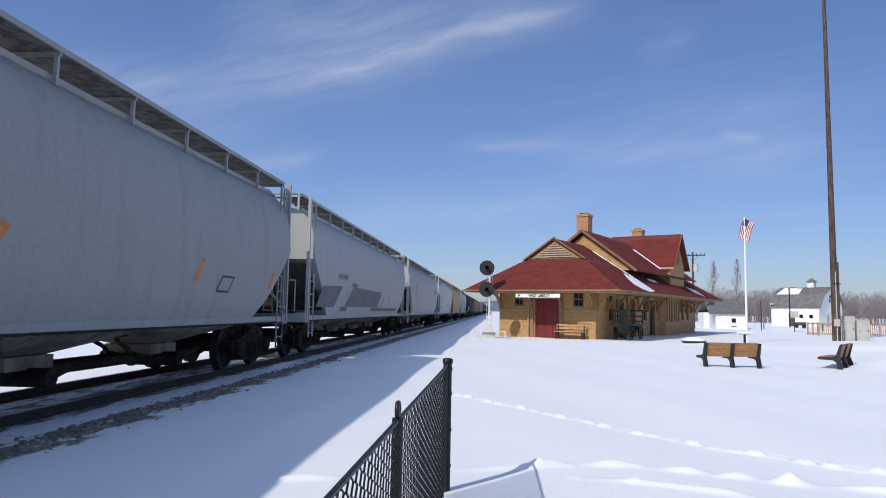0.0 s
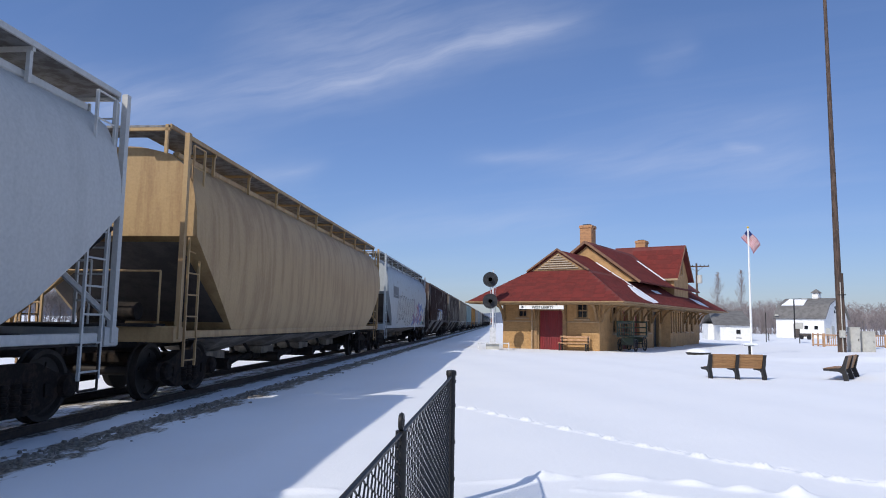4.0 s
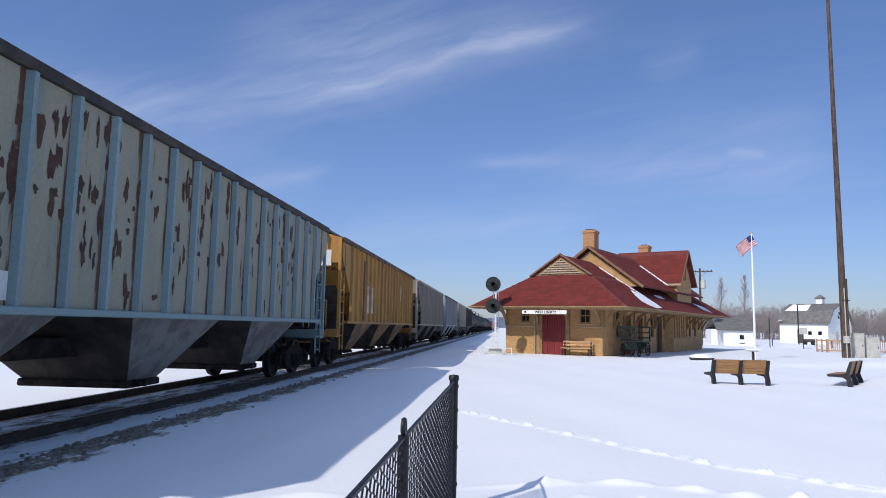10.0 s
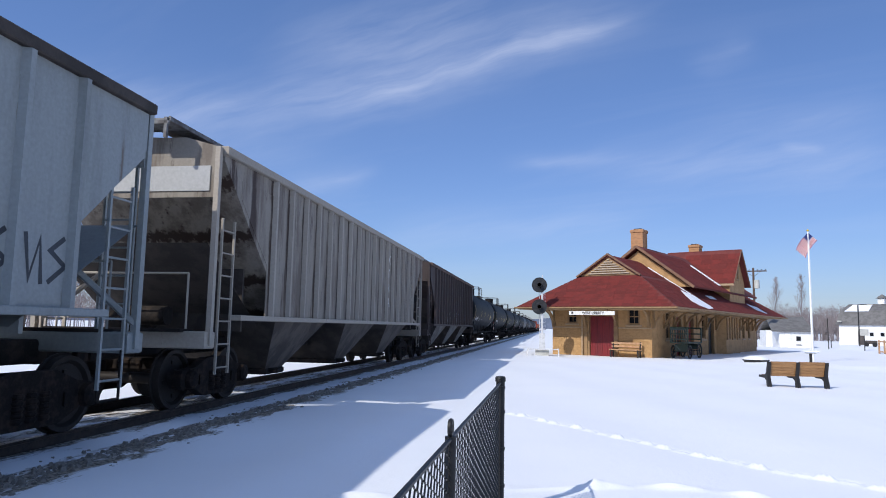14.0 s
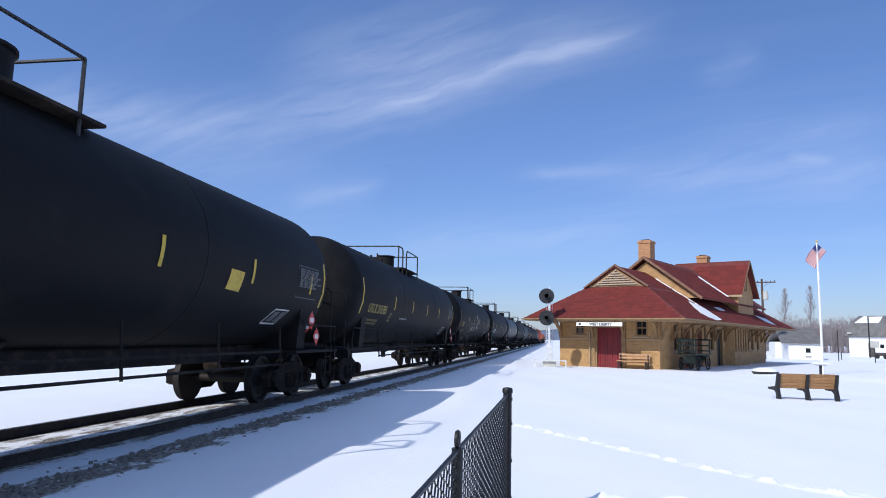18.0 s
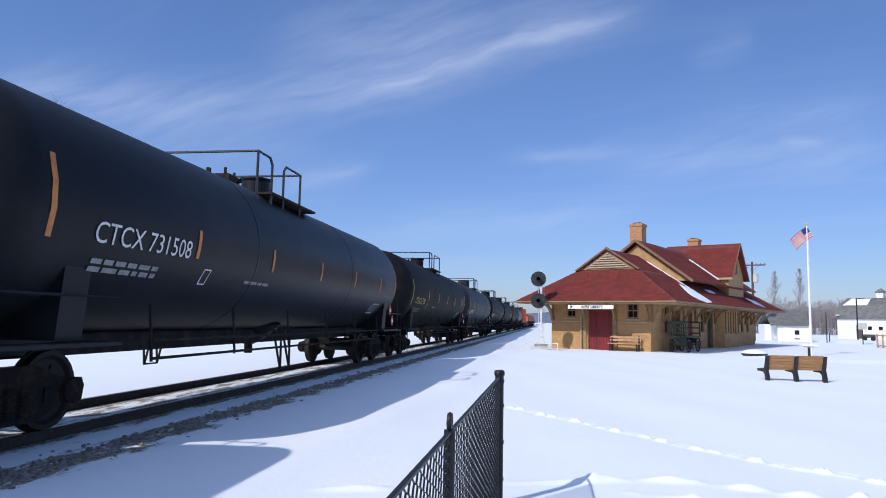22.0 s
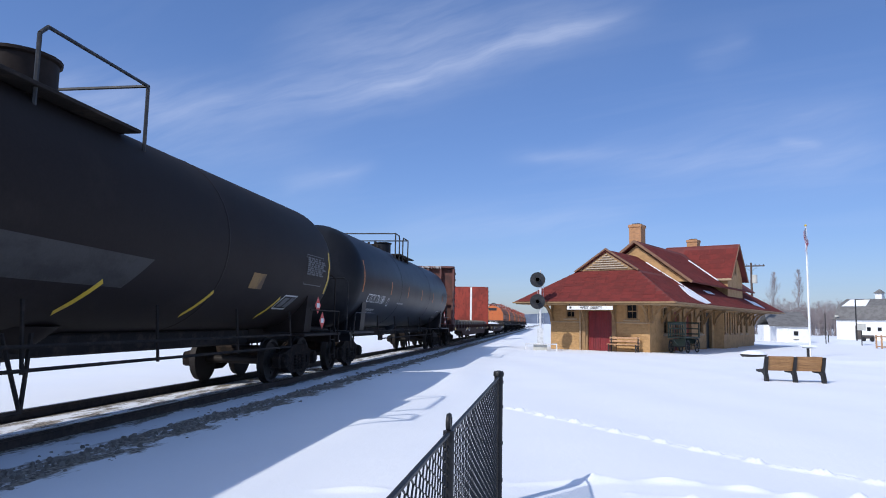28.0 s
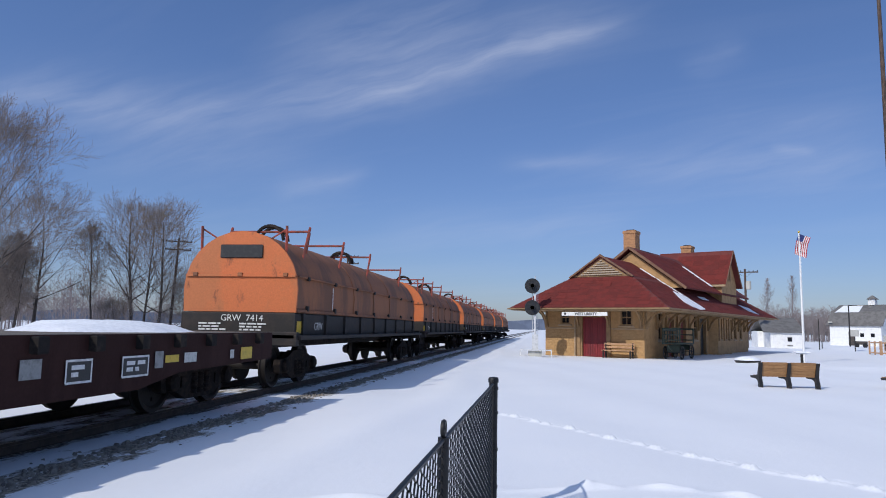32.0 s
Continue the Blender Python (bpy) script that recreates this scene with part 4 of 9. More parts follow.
    # lower hipped roof
    sl = (5.85 - EZ) / (RX - EX0)
    GY, GZ, RZ = 0.45, 4.62, 5.85
    gx0, gx1 = RX - (RZ - GZ) / sl, RX + (RZ - GZ) / sl
    top = 4.35
    xt = EX1 - (top - EZ) / sl
    A, B = (EX0, EY0, EZ), (EX1, EY0, EZ)
    quad_part("front_roof", [A, B, (gx1, GY, GZ), (gx0, GY, GZ)], M_ROOF, dp, 0.1, "red front hip roof")
    quad_part("track_roof", [(EX0, EY0, EZ), (gx0, GY, GZ), (RX, GY - 0.12, RZ), (RX, 25.0 - 4.7, RZ), (EX0, EY1, EZ)], M_ROOF, dp, 0.1)
    quad_part("side_roof", [(EX1, EY0, EZ), (gx1, GY, GZ), (RX, GY - 0.12, RZ), (RX, 25.0 - 4.7, RZ), (EX1, EY1, EZ)], M_ROOF, dp, 0.1, "red side roof slope with snow in the valleys")
    quad_part("rear_roof", [(EX0, EY1, EZ), (EX1, EY1, EZ), (RX, 25.0 - 4.7, RZ)], M_ROOF, dp, 0.1)
    # gablet with louvre
    gab = part("gablet", Geo().prism([(gx0 + 0.1, GZ + 0.02), (gx1 - 0.1, GZ + 0.02), (RX, RZ - 0.12)], 1, GY - 0.02, GY + 0.14), M_TRIM, dp, "small louvred gable")
    n = 7
    for i in range(n):
        zz = GZ + 0.1 + i * (RZ - GZ - 0.3) / n
        hw = (RZ - 0.16 - zz) / sl - 0.2
        if hw > 0.06:
            part("louvre_slat", Geo().box((RX, GY - 0.05, zz + 0.04), (2 * hw, 0.1, 0.035), pose(0, 0, 0, 28).to_3x3()), M_LOUVRE, gab)
    for s, gx in ((-1, gx0), (1, gx1)):
        a, b = Vector((gx - s * -0.05, GY - 0.1, GZ)), Vector((RX, GY - 0.1, RZ + 0.02))
        d = (b - a)
        ang = math.degrees(math.atan2(d.z, d.x))
        part("gable_rake", Geo().box((0, 0, 0), (d.length + 0.1, 0.22, 0.10), ch=0.015), M_RAKE, gab, m=Matrix.Translation((a + b) / 2) @ Matrix.Rotation(-radians(ang), 4, "Y"))
    # soffit and gutters
    for nm, c, s in (("front", ((EX0 + EX1) / 2, (EY0 + 0) / 2 + 0.02, EZ - 0.13), (EX1 - EX0 - 0.1, -EY0 - 0.1, 0.04)), ("side", ((DW + EX1) / 2, DL / 2, EZ - 0.13), (EX1 - DW - 0.1, DL - 0.1, 0.04)), ("track", (EX0 / 2, DL / 2, EZ - 0.13), (-EX0 - 0.1, DL - 0.1, 0.04))):
        part("soffit", Geo().box(c, s), M_SOFFIT, dp, "tan boarded soffit")
    part("front_gutter", Geo().box(((EX0 + EX1) / 2, EY0 - 0.05, EZ - 0.06), (EX1 - EX0 + 0.2, 0.08, 0.09), ch=0.02), M_TRIM, dp, "tan gutter")
    part("side_gutter", Geo().box((EX1 + 0.05, (EY0 + EY1) / 2, EZ - 0.06), (0.08, EY1 - EY0, 0.09), ch=0.02), M_TRIM, dp, "tan gutter")
    part("track_gutter", Geo().box((EX0 - 0.05, (EY0 + EY1) / 2, EZ - 0.06), (0.08, EY1 - EY0, 0.09), ch=0.02), M_TRIM, dp, "tan gutter")
    # upper block: gable towards the front, ridge along the building
    UY0, UY1, UZ, UE = 4.75, 20.5, 6.85, 4.2
    us = 0.745
    hw = (UZ - UE) / us
    ub = part("upper_gable_wall", Geo().prism([(RX - hw + 0.35, UE), (RX + hw - 0.35, UE), (RX, UZ - 0.3)], 1, UY0 + 0.3, UY0 + 0.55), M_BRICK, dp, "buff gable wall above the roof")
    for s in (-1, 1):
        quad_part("upper_roof", [(RX, UY0, UZ), (RX, UY1, UZ), (RX + s * hw, UY1, UE), (RX + s * hw, UY0, UE)], M_ROOF, dp, 0.1, "red upper roof slope")
        a, b = Vector((RX + s * hw, UY0 - 0.03, UE - 0.06)), Vector((RX, UY0 - 0.03, UZ - 0.06))
        d = b - a
        part("rake_board", Geo().box((0, 0, 0), (d.length, 0.08, 0.17), ch=0.015), M_RAKE, dp, m=Matrix.Translation((a + b) / 2) @ Matrix.Rotation(-math.atan2(d.z, d.x), 4, "Y"))
    # cross gable over the bay
    CY, CX, CZ, CE, CH = 15.0, 7.2, 7.45, 4.85, 2.3
    cs = Geo().prism([(CY - 2.0, 3.2), (CY + 2.0, 3.2), (CY + 2.0, CE + 0.3), (CY, CZ - 0.25), (CY - 2.0, CE + 0.3)], 0, RX, CX - 0.35)
    cg = part("cross_gable", cs, M_BRICK, dp, "buff cross gable wall")
    for s in (-1, 1):
        quad_part("cross_roof", [(RX - 1.5, CY, CZ), (CX, CY, CZ), (CX, CY + s * CH, CE), (RX - 1.5, CY + s * CH, CE)], M_ROOF, dp, 0.1, "red cross gable roof")
        a, b = Vector((CX + 0.02, CY + s * CH, CE - 0.05)), Vector((CX + 0.02, CY, CZ - 0.05))
        d = b - a
        part("rake_board", Geo().box((0, 0, 0), (0.06, d.length, 0.11), ch=0.015), M_RAKE, dp, m=Matrix.Translation((a + b) / 2) @ Matrix.Rotation(math.atan2(d.z, d.y), 4, "X"))
    part("cross_eave", Geo().box(((RX + CX) / 2, CY - CH + 0.05, CE - 0.08), (CX - RX, 0.12, 0.16), ch=0.02), M_TRIM_PALE, dp)
    window_unit(dp, CX - 0.34, CY - 0.15, 5.75, 0.5, 0.95, 1, False)
    # chimneys
    for x, y, zt, w in ((2.95, 6.4, 8.08, 0.80), (3.35, 17.0, 8.18, 0.78)):
        ch = part("chimney", Geo().box((x, y, (5 + zt) / 2), (w, w, zt - 5), ch=0.01), M_CHIMNEY, dp, "orange-buff brick chimney")
        part("chimney_cap", Geo().box((x, y, zt - 0.12), (w + 0.09, w + 0.09, 0.2), ch=0.03), M_CHIMNEY, ch)
        part("flue", Geo().box((x, y, zt + 0.03), (w - 0.3, w - 0.3, 0.08)), M_UNDER, ch)
    # station name board
    sg = part("name_board", Geo().box((3.42, -1.93, 2.40), (2.70, 0.05, 0.21), ch=0.01), M_SIGN, dp, "white name board with dark letters")
    me = letters("WEST LIBERTY", 0.2, "CENTER", 0.008)
    me.materials.append(M_LETTER_K)
    part("lettering", me, None, sg, m=pose(3.52, -1.959, 2.335, 90, 0, 0))
    part("emblem", Geo().box((2.28, -1.957, 2.41), (0.12, 0.004, 0.12)), M_LETTER_K, sg)
    for xx in (1.25, 3.4):
        part("sign_hanger", Geo().tube((xx + 0.95, -1.93, 2.45), (xx + 0.95, -1.93, 2.66), 0.02, 6), M_IRON, sg)
    # pieces: shingles on the visible slopes, bricks on the lit wall
    shingle_roof(dp, A, B, (gx0, GY, GZ), (gx1, GY, GZ), 0.30, 0.62, 1)
    shingle_roof(dp, (EX1, EY0, EZ), (EX1, 12.0, EZ), (xt, EY0 + (xt - EX1) * -0.9, top), (xt, 12.0, top), 0.5, 1.3, 2)
    shingle_roof(dp, (EX1, 12.0, EZ), (EX1, EY1, EZ), (xt, 12.0, top), (xt, EY1 - 2.3, top), 0.5, 1.6, 6)
    shingle_roof(dp, (gx1, GY - 0.1, GZ), (gx1, UY0 + 0.3, GZ), (RX, GY - 0.1, RZ), (RX, UY0 + 0.3, RZ), 0.42, 0.95, 3)
    shingle_roof(dp, (RX + hw, UY0, UE), (RX + hw, CY - CH, UE), (RX, UY0, UZ), (RX, CY - CH, UZ), 0.5, 1.3, 4)
    shingle_roof(dp, (RX, CY - CH, CE), (CX, CY - CH, CE), (RX, CY, CZ), (CX, CY, CZ), 0.5, 1.2, 5)
    bm_ = Geo().box((0, 0, 0), (0.38, 0.012, 0.125), ch=0.004).mesh("brick")
    bm_.materials.append(M_BRICK_PIECE)
    for r in range(21):
        zz = 0.08 + r * 0.15
        for c in range(16):
            xx = 0.2 + c * 0.4 + (0.2 if r % 2 else 0)
            lo, hi = xx - 0.19, xx + 0.19
            if hi > DW - 0.02 or (hi > door[0] - 0.14 and lo < door[1] + 0.14 and zz < door[3] + 0.2):
                continue
            if any(hi > w[0] - 0.12 and lo < w[1] + 0.12 and w[2] - 0.28 < zz < w[3] + 0.14 for w in (wa, wb)) or 1.55 < zz < 1.69:
                continue
            part("brick", bm_, None, front, m=pose(xx, -0.004, zz))
    # snow lying in valleys and on ledges
    rng = random.Random(5)
    def patch(name, pts, thick):
        quad_part(name, pts, M_SNOW_CAP, dp, thick, "white snow left on the roof")
    zs = lambda x: EZ + (EX1 - x) * sl + 0.05
    uz = lambda x: UE + (RX + hw - x) * us + 0.05
    for k in range(9):
        t0, t1 = k / 9, (k + 0.8 + 0.2 * rng.random()) / 9
        xa, xb = 4.1 + 3.0 * t0, 4.1 + 3.0 * t1
        w0, w1 = 0.16 + 0.25 * t0 ** 3, 0.16 + 0.25 * t1 ** 3
        ya = UY0 + 0.28
        patch("roof_snow", [(xa, ya, zs(xa)), (xb, ya, zs(xb)), (xb, ya - w1 * rng.uniform(0.6, 1.3), zs(xb)), (xa, ya - w0 * rng.uniform(0.6, 1.3), zs(xa))], 0.05)
    patch("roof_snow", [(6.4, 4.0, zs(6.4)), (6.9, 4.9, zs(6.9)), (7.5, 5.0, zs(7.5)), (8.0, 4.9, zs(8.0)), (8.12, 3.6, zs(8.12)), (7.9, 2.9, zs(7.9)), (7.5, 2.6, zs(7.5)), (7.0, 3.1, zs(7.0))], 0.12)
    for k in range(5):
        xa, xb = 4.4 + 2.0 * k / 5, 4.4 + 2.0 * (k + 0.9) / 5
        ya = CY - CH - 0.05
        patch("roof_snow", [(xa, ya - 0.35, uz(xa) + 0.03), (xb, ya - 0.35, uz(xb) + 0.03), (xb, ya, uz(xb) + 0.03), (xa, ya, uz(xa) + 0.03)], 0.05)
    patch("roof_snow", [(6.9, 17.3, zs(6.9)), (7.6, 17.3, zs(7.6)), (7.9, 19.2, zs(7.9)), (7.2, 19.2, zs(7.2))], 0.07)
    patch("roof_snow", [(6.6, 8.2, zs(6.6)), (6.9, 8.2, zs(6.9)), (6.9, 9.6, zs(6.9)), (6.6, 9.6, zs(6.6))], 0.05)


build_depot()

# ---------- fence ----------
def build_fence():
    fx, y_end, h = -0.40, 5.84, 1.08
    fe = thing("chain_link_fence", pose(fx, 0, 0), "low black vinyl-coated chain-link fence beside the path", "fence")
    g = Geo().tube((0, y_end, -0.2), (0, y_end, h), 0.037, 12)
    post = part("end_post", g, M_FENCE, fe, "round black end post", smooth=40)
    part("post_cap", Geo().lathe([(h - 0.03, 0.044), (h, 0.044), (h + 0.012, 0.036), (h + 0.018, 0.001)], (0, y_end, 0), 2, 14), M_FENCE, post, smooth=40)
    for zz in (0.2, 0.5, 0.8, 1.0):
        part("tension_band", Geo().lathe([(zz - 0.012, 0.038), (zz - 0.012, 0.042), (zz + 0.012, 0.042), (zz + 0.012, 0.038)], (0, y_end, 0), 2, 12), M_FENCE, post, smooth=40)
    part("tension_bar", Geo().box((0, y_end - 0.055, h / 2), (0.012, 0.02, h)), M_FENCE, fe)
    for yy in (2.86, -0.4):
        lp = part("line_post", Geo().tube((0, yy, -0.2), (0, yy, h - 0.03), 0.024, 10), M_FENCE, fe, "round black line post", smooth=40)
        n, m = 14, 6
        pts = [(0.011 * math.sin(q), yy + (0.028 + 0.011 * math.cos(q)) * math.cos(w), h + 0.005 + (0.028 + 0.011 * math.cos(q)) * math.sin(w)) for w in [2 * math.pi * i / n for i in range(n)] for q in [2 * math.pi * j / m for j in range(m)]]
        loop = Geo().add(pts, [(i * m + j, i * m + (j + 1) % m, (i + 1) % n * m + (j + 1) % m, (i + 1) % n * m + j) for i in range(n) for j in range(m)])
        part("loop_cap", loop, M_FENCE, lp, "wire loop on the post top", smooth=60)
    part("tension_wire", Geo().tube((0, -3, h - 0.04), (0, y_end - 0.03, h - 0.04), 0.010, 6), M_FENCE, fe, "plain wire along the mesh top")
    # woven wire, two sets of zigzag strands
    g = Geo()
    p = 0.125
    n = int((y_end - 0.06 + 1.2) / p)
    for i in range(n):
        y = -1.2 + i * p
        k = 0
        z = 0.02
        while z < h - 0.055:
            s = 1 if k % 2 == 0 else -1
            o = 0.004 * s
            ya, yb = (y, y + p * 0.53) if k % 2 == 0 else (y + p * 0.53, y)
            g.tube((o, ya, z), (-o, yb, z + 0.024), 0.0043, 3, caps=False)
            ya, yb = (y + p, y + p * 0.47) if k % 2 == 0 else (y + p * 0.47, y + p)
            g.tube((-o, ya, z), (o, yb, z + 0.024), 0.0043, 3, caps=False)
            z += 0.024
            k += 1
    part("wire_mesh", g, M_FENCE, fe, "diamond wire mesh")


build_fence()


# ---------- signal ----------
def build_signal():
    x, y = -0.35, 39.0
    sg = thing("railway_signal", pose(x, y, 0), "silver searchlight signal mast with two round black targets", "railway signal")
    part("mast", Geo().tube((0, 0, 0.5), (0, 0, 4.35), 0.065, 10), M_SIGNAL_W, sg, "silver-white mast", smooth=40)
    part("base_case", Geo().box((0, 0, 0.75), (0.34, 0.34, 0.95), ch=0.03), M_SIGNAL_W, sg, "white instrument case at the foot")
    part("finial", Geo().tube((0, 0, 4.35), (0, 0, 4.52), 0.03, 8), M_SIGNAL_W, sg)
    for z in (3.95, 2.72):
        t = part("target", Geo().lathe([(-0.12, 0.02), (-0.12, 0.42), (-0.09, 0.43), (-0.08, 0.2), (0.16, 0.2), (0.2, 0.14), (0.2, 0.02)], (-0.16, 0.0, z), 1, 28), M_SIGNAL_K, sg, "round black signal target", smooth=35)
        part("lens_hood", Geo().lathe([(-0.34, 0.125), (-0.12, 0.13), (-0.12, 0.115), (-0.34, 0.11)], (-0.16, 0.0, z), 1, 18), M_SIGNAL_K, t, smooth=35)
        part("lens", Geo().lathe([(-0.135, 0.001), (-0.135, 0.105), (-0.125, 0.11)], (-0.16, 0.0, z), 1, 18), M_GLASS, t, smooth=35)
        part("bracket", Geo().box((-0.06, 0.03, z), (0.2, 0.09, 0.12), ch=0.02), M_SIGNAL_K, sg)
    for k, zz in enumerate((0.55, 0.9, 1.25, 1.6, 1.95, 2.3)):
        part("ladder_rung", Geo().tube((-0.15, 0.18, zz + 0.6), (0.15, 0.18, zz + 0.6), 0.011, 5), M_SIGNAL_W, sg)
    for s in (-1, 1):
        part("ladder_rail", Geo().tube((s * 0.15, 0.18, 0.4), (s * 0.15, 0.18, 4.0), 0.014, 5), M_SIGNAL_W, sg)
    part("concrete_base", Geo().box((0, 0, 0.12), (0.75, 0.75, 0.5), ch=0.04), M_CABINET, sg)
    pf = part("platform_frame", Geo().box((0.05, -0.5, 0.36), (1.75, 0.08, 0.06), ch=0.01).box((-0.8, -0.5, 0.15), (0.06, 0.06, 0.4)).box((0.9, -0.5, 0.15), (0.06, 0.06, 0.4)).box((-0.8, 0.1, 0.36), (0.06, 1.2, 0.06)).box((0.9, 0.1, 0.36), (0.06, 1.2, 0.06)), M_SIGNAL_W, sg, "low white pipe frame round the base")


build_signal()


# ---------- benches, cart ----------
def park_bench(m, label):
    b = thing("park_bench", m, label, "bench", "park benches")
    sup = Geo().prism([(-0.12, -0.05), (-0.02, -0.05), (0.02, 0.2), (0.12, 0.26), (0.5, 0.27), (0.52, 0.33), (0.1, 0.36), (0.03, 0.40), (-0.08, 0.72), (-0.15, 0.72), (-0.06, 0.33), (-0.14, 0.1)], 0, -0.045, 0.045).mesh("support")
    sup.materials.append(M_IRON)
    for s in (-0.78, 0.0, 0.78):
        part("support", sup, None, b, m=pose(s, 0, 0))
    slat = Geo().box((0, 0, 0), (0.70, 0.035, 0.0815), ch=0.004).mesh("slat")
    slat.materials.append(M_WOOD_BENCH)
    for s in (-0.39, 0.39):
        for k in range(5):
            f = k / 4
            part("back_slat", slat, None, b, m=pose(s, 0.005 - 0.10 * f + 0.0, 0.37 + 0.32 * f, 14))
        for k in range(5):
            part("seat_slat", slat, None, b, m=pose(s, 0.13 + k * 0.085, 0.345 - 0.004 * k, 90))
    return b


park_bench(pose(6.82, 20.5, -0.02, 0, 0, 6), "wooden park bench with black iron supports in the snow")
park_bench(pose(10.45, 21.6, -0.02, 0, 0, 54), "wooden park bench with black iron supports seen end on")


def build_depot_bench():
    b = thing("depot_bench", DEPOT @ pose(4.75, -0.5, 0.0), "plain wooden bench against the sunlit depot wall", "bench")
    part("seat", Geo().box((0, 0, 0.42), (1.75, 0.4, 0.05), ch=0.01), M_CEDAR, b)
    for k in range(2):
        part("back_board", Geo().box((0, 0.21, 0.6 + 0.17 * k), (1.75, 0.03, 0.11), ch=0.008), M_CEDAR, b)
    for s in (-0.78, 0.78):
        part("end_support", Geo().prism([(-0.2, 0), (-0.12, 0), (-0.1, 0.36), (0.12, 0.36), (0.16, 0), (0.24, 0), (0.26, 0.85), (0.2, 0.85), (0.17, 0.42), (-0.2, 0.42)], 0, s - 0.035, s + 0.035), M_IRON, b)


def build_cart():
    c = thing("baggage_wagon", DEPOT @ pose(7.1, 2.6, 0.0, 0, 0, 0), "old green wooden baggage wagon parked by the depot wall", "baggage cart")
    part("deck", Geo().box((0, 0, 0.86), (1.0, 2.6, 0.08), ch=0.01), M_GREEN_CART, c)
    for s in (-1.24, 1.24):
        end = part("end_rack", Geo().box((-0.46, s, 1.3), (0.07, 0.07, 0.85)).box((0.46, s, 1.3), (0.07, 0.07, 0.85)).box((0, s, 1.68), (1.0, 0.06, 0.09)).box((0, s, 1.35), (0.9, 0.05, 0.07)).box((0, s, 1.05), (0.9, 0.05, 0.07)), M_GREEN_CART, c)
    for k in range(5):
        part("stake", Geo().box((-0.47, -0.9 + k * 0.45, 1.25), (0.05, 0.06, 0.72)), M_GREEN_CART, c)
    part("side_rail", Geo().box((-0.47, 0, 1.6), (0.05, 2.4, 0.08)), M_GREEN_CART, c)
    for sy, r in ((-0.85, 0.36), (0.85, 0.42)):
        for sx in (-0.46, 0.46):
            w = Geo().lathe([(sx - 0.03, r - 0.05), (sx - 0.03, r), (sx + 0.03, r), (sx + 0.03, r - 0.05)], (0, sy, r), 0, 22)
            w.f = [f for f in w.f if len(f) == 4]
            for i in range(22):
                w.f.append((66 + i, 66 + (i + 1) % 22, (i + 1) % 22, i))
            for k in range(8):
                a = k * math.pi / 4
                w.tube((sx, sy, r), (sx, sy + (r - 0.03) * math.cos(a), r + (r - 0.03) * math.sin(a)), 0.016, 5)
            w.tube((sx - 0.06, sy, r), (sx + 0.06, sy, r), 0.05, 10)
            part("wheel", w, M_IRON, c, "spoked iron wheel")
        part("axle", Geo().tube((-0.46, sy, r), (0.46, sy, r), 0.03, 8), M_IRON, c)
        part("bolster", Geo().box((0, sy, r + 0.22), (0.7, 0.12, 0.4 if r < 0.4 else 0.3)), M_GREEN_CART, c)
    part("tongue", Geo().tube((0, -1.1, 0.45), (0.1, -2.1, 0.75), 0.03, 6), M_GREEN_CART, c)


build_depot_bench()
build_cart()


# ---------- poles, flag, yard things ----------
def build_tall_pole():
    p = thing("utility_pole", pose(21.55, 45.3, 0, 0, -0.15, 0), "very tall weathered wooden utility pole", "pole")
    part("shaft", Geo().lathe([(-0.3, 0.215), (5, 0.195), (14, 0.145), (27, 0.09)], (0, 0, 0), 2, 12), M_POLE_WOOD, p, smooth=40)
    part("stub_brace", Geo().tube((0.2, -0.05, -0.2), (0.2, -0.05, 5.0), 0.09, 8), M_POLE_WOOD, p, "short stub pole lashed alongside")
    part("meter_box", Geo().box((-0.02, -0.25, 1.15), (0.3, 0.18, 0.45), ch=0.02), M_CABINET, p)
    part("conduit", Geo().tube((0.0, -0.22, 0), (0.0, -0.22, 4.4), 0.03, 6), M_CABINET, p)
    for zz in (1.2, 3.6):
        part("strap", Geo().lathe([(zz, 0.29), (zz + 0.05, 0.29)], (0.1, -0.03, 0), 2, 12), M_IRON, p)


build_tall_pole()


def build_flagpole():
    p = thing("flagpole", pose(13.9, 39.2, 0), "slim white metal flagpole standing in the snow", "flagpole")
    part("shaft", Geo().lathe([(-0.1, 0.06), (3, 0.055), (7.0, 0.032)], (0, 0, 0), 2, 12), M_WHITE_BOARD, p, smooth=40)
    part("ball_finial", Geo().lathe([(7.0, 0.001), (7.02, 0.05), (7.06, 0.065), (7.1, 0.05), (7.12, 0.001)], (0, 0, 0), 2, 12), M_YELLOW, p, smooth=60)
    part("halyard", Geo().tube((0.07, 0, 1.1), (0.05, 0, 6.95), 0.006, 4), M_WHITE_BOARD, p)


build_flagpole()


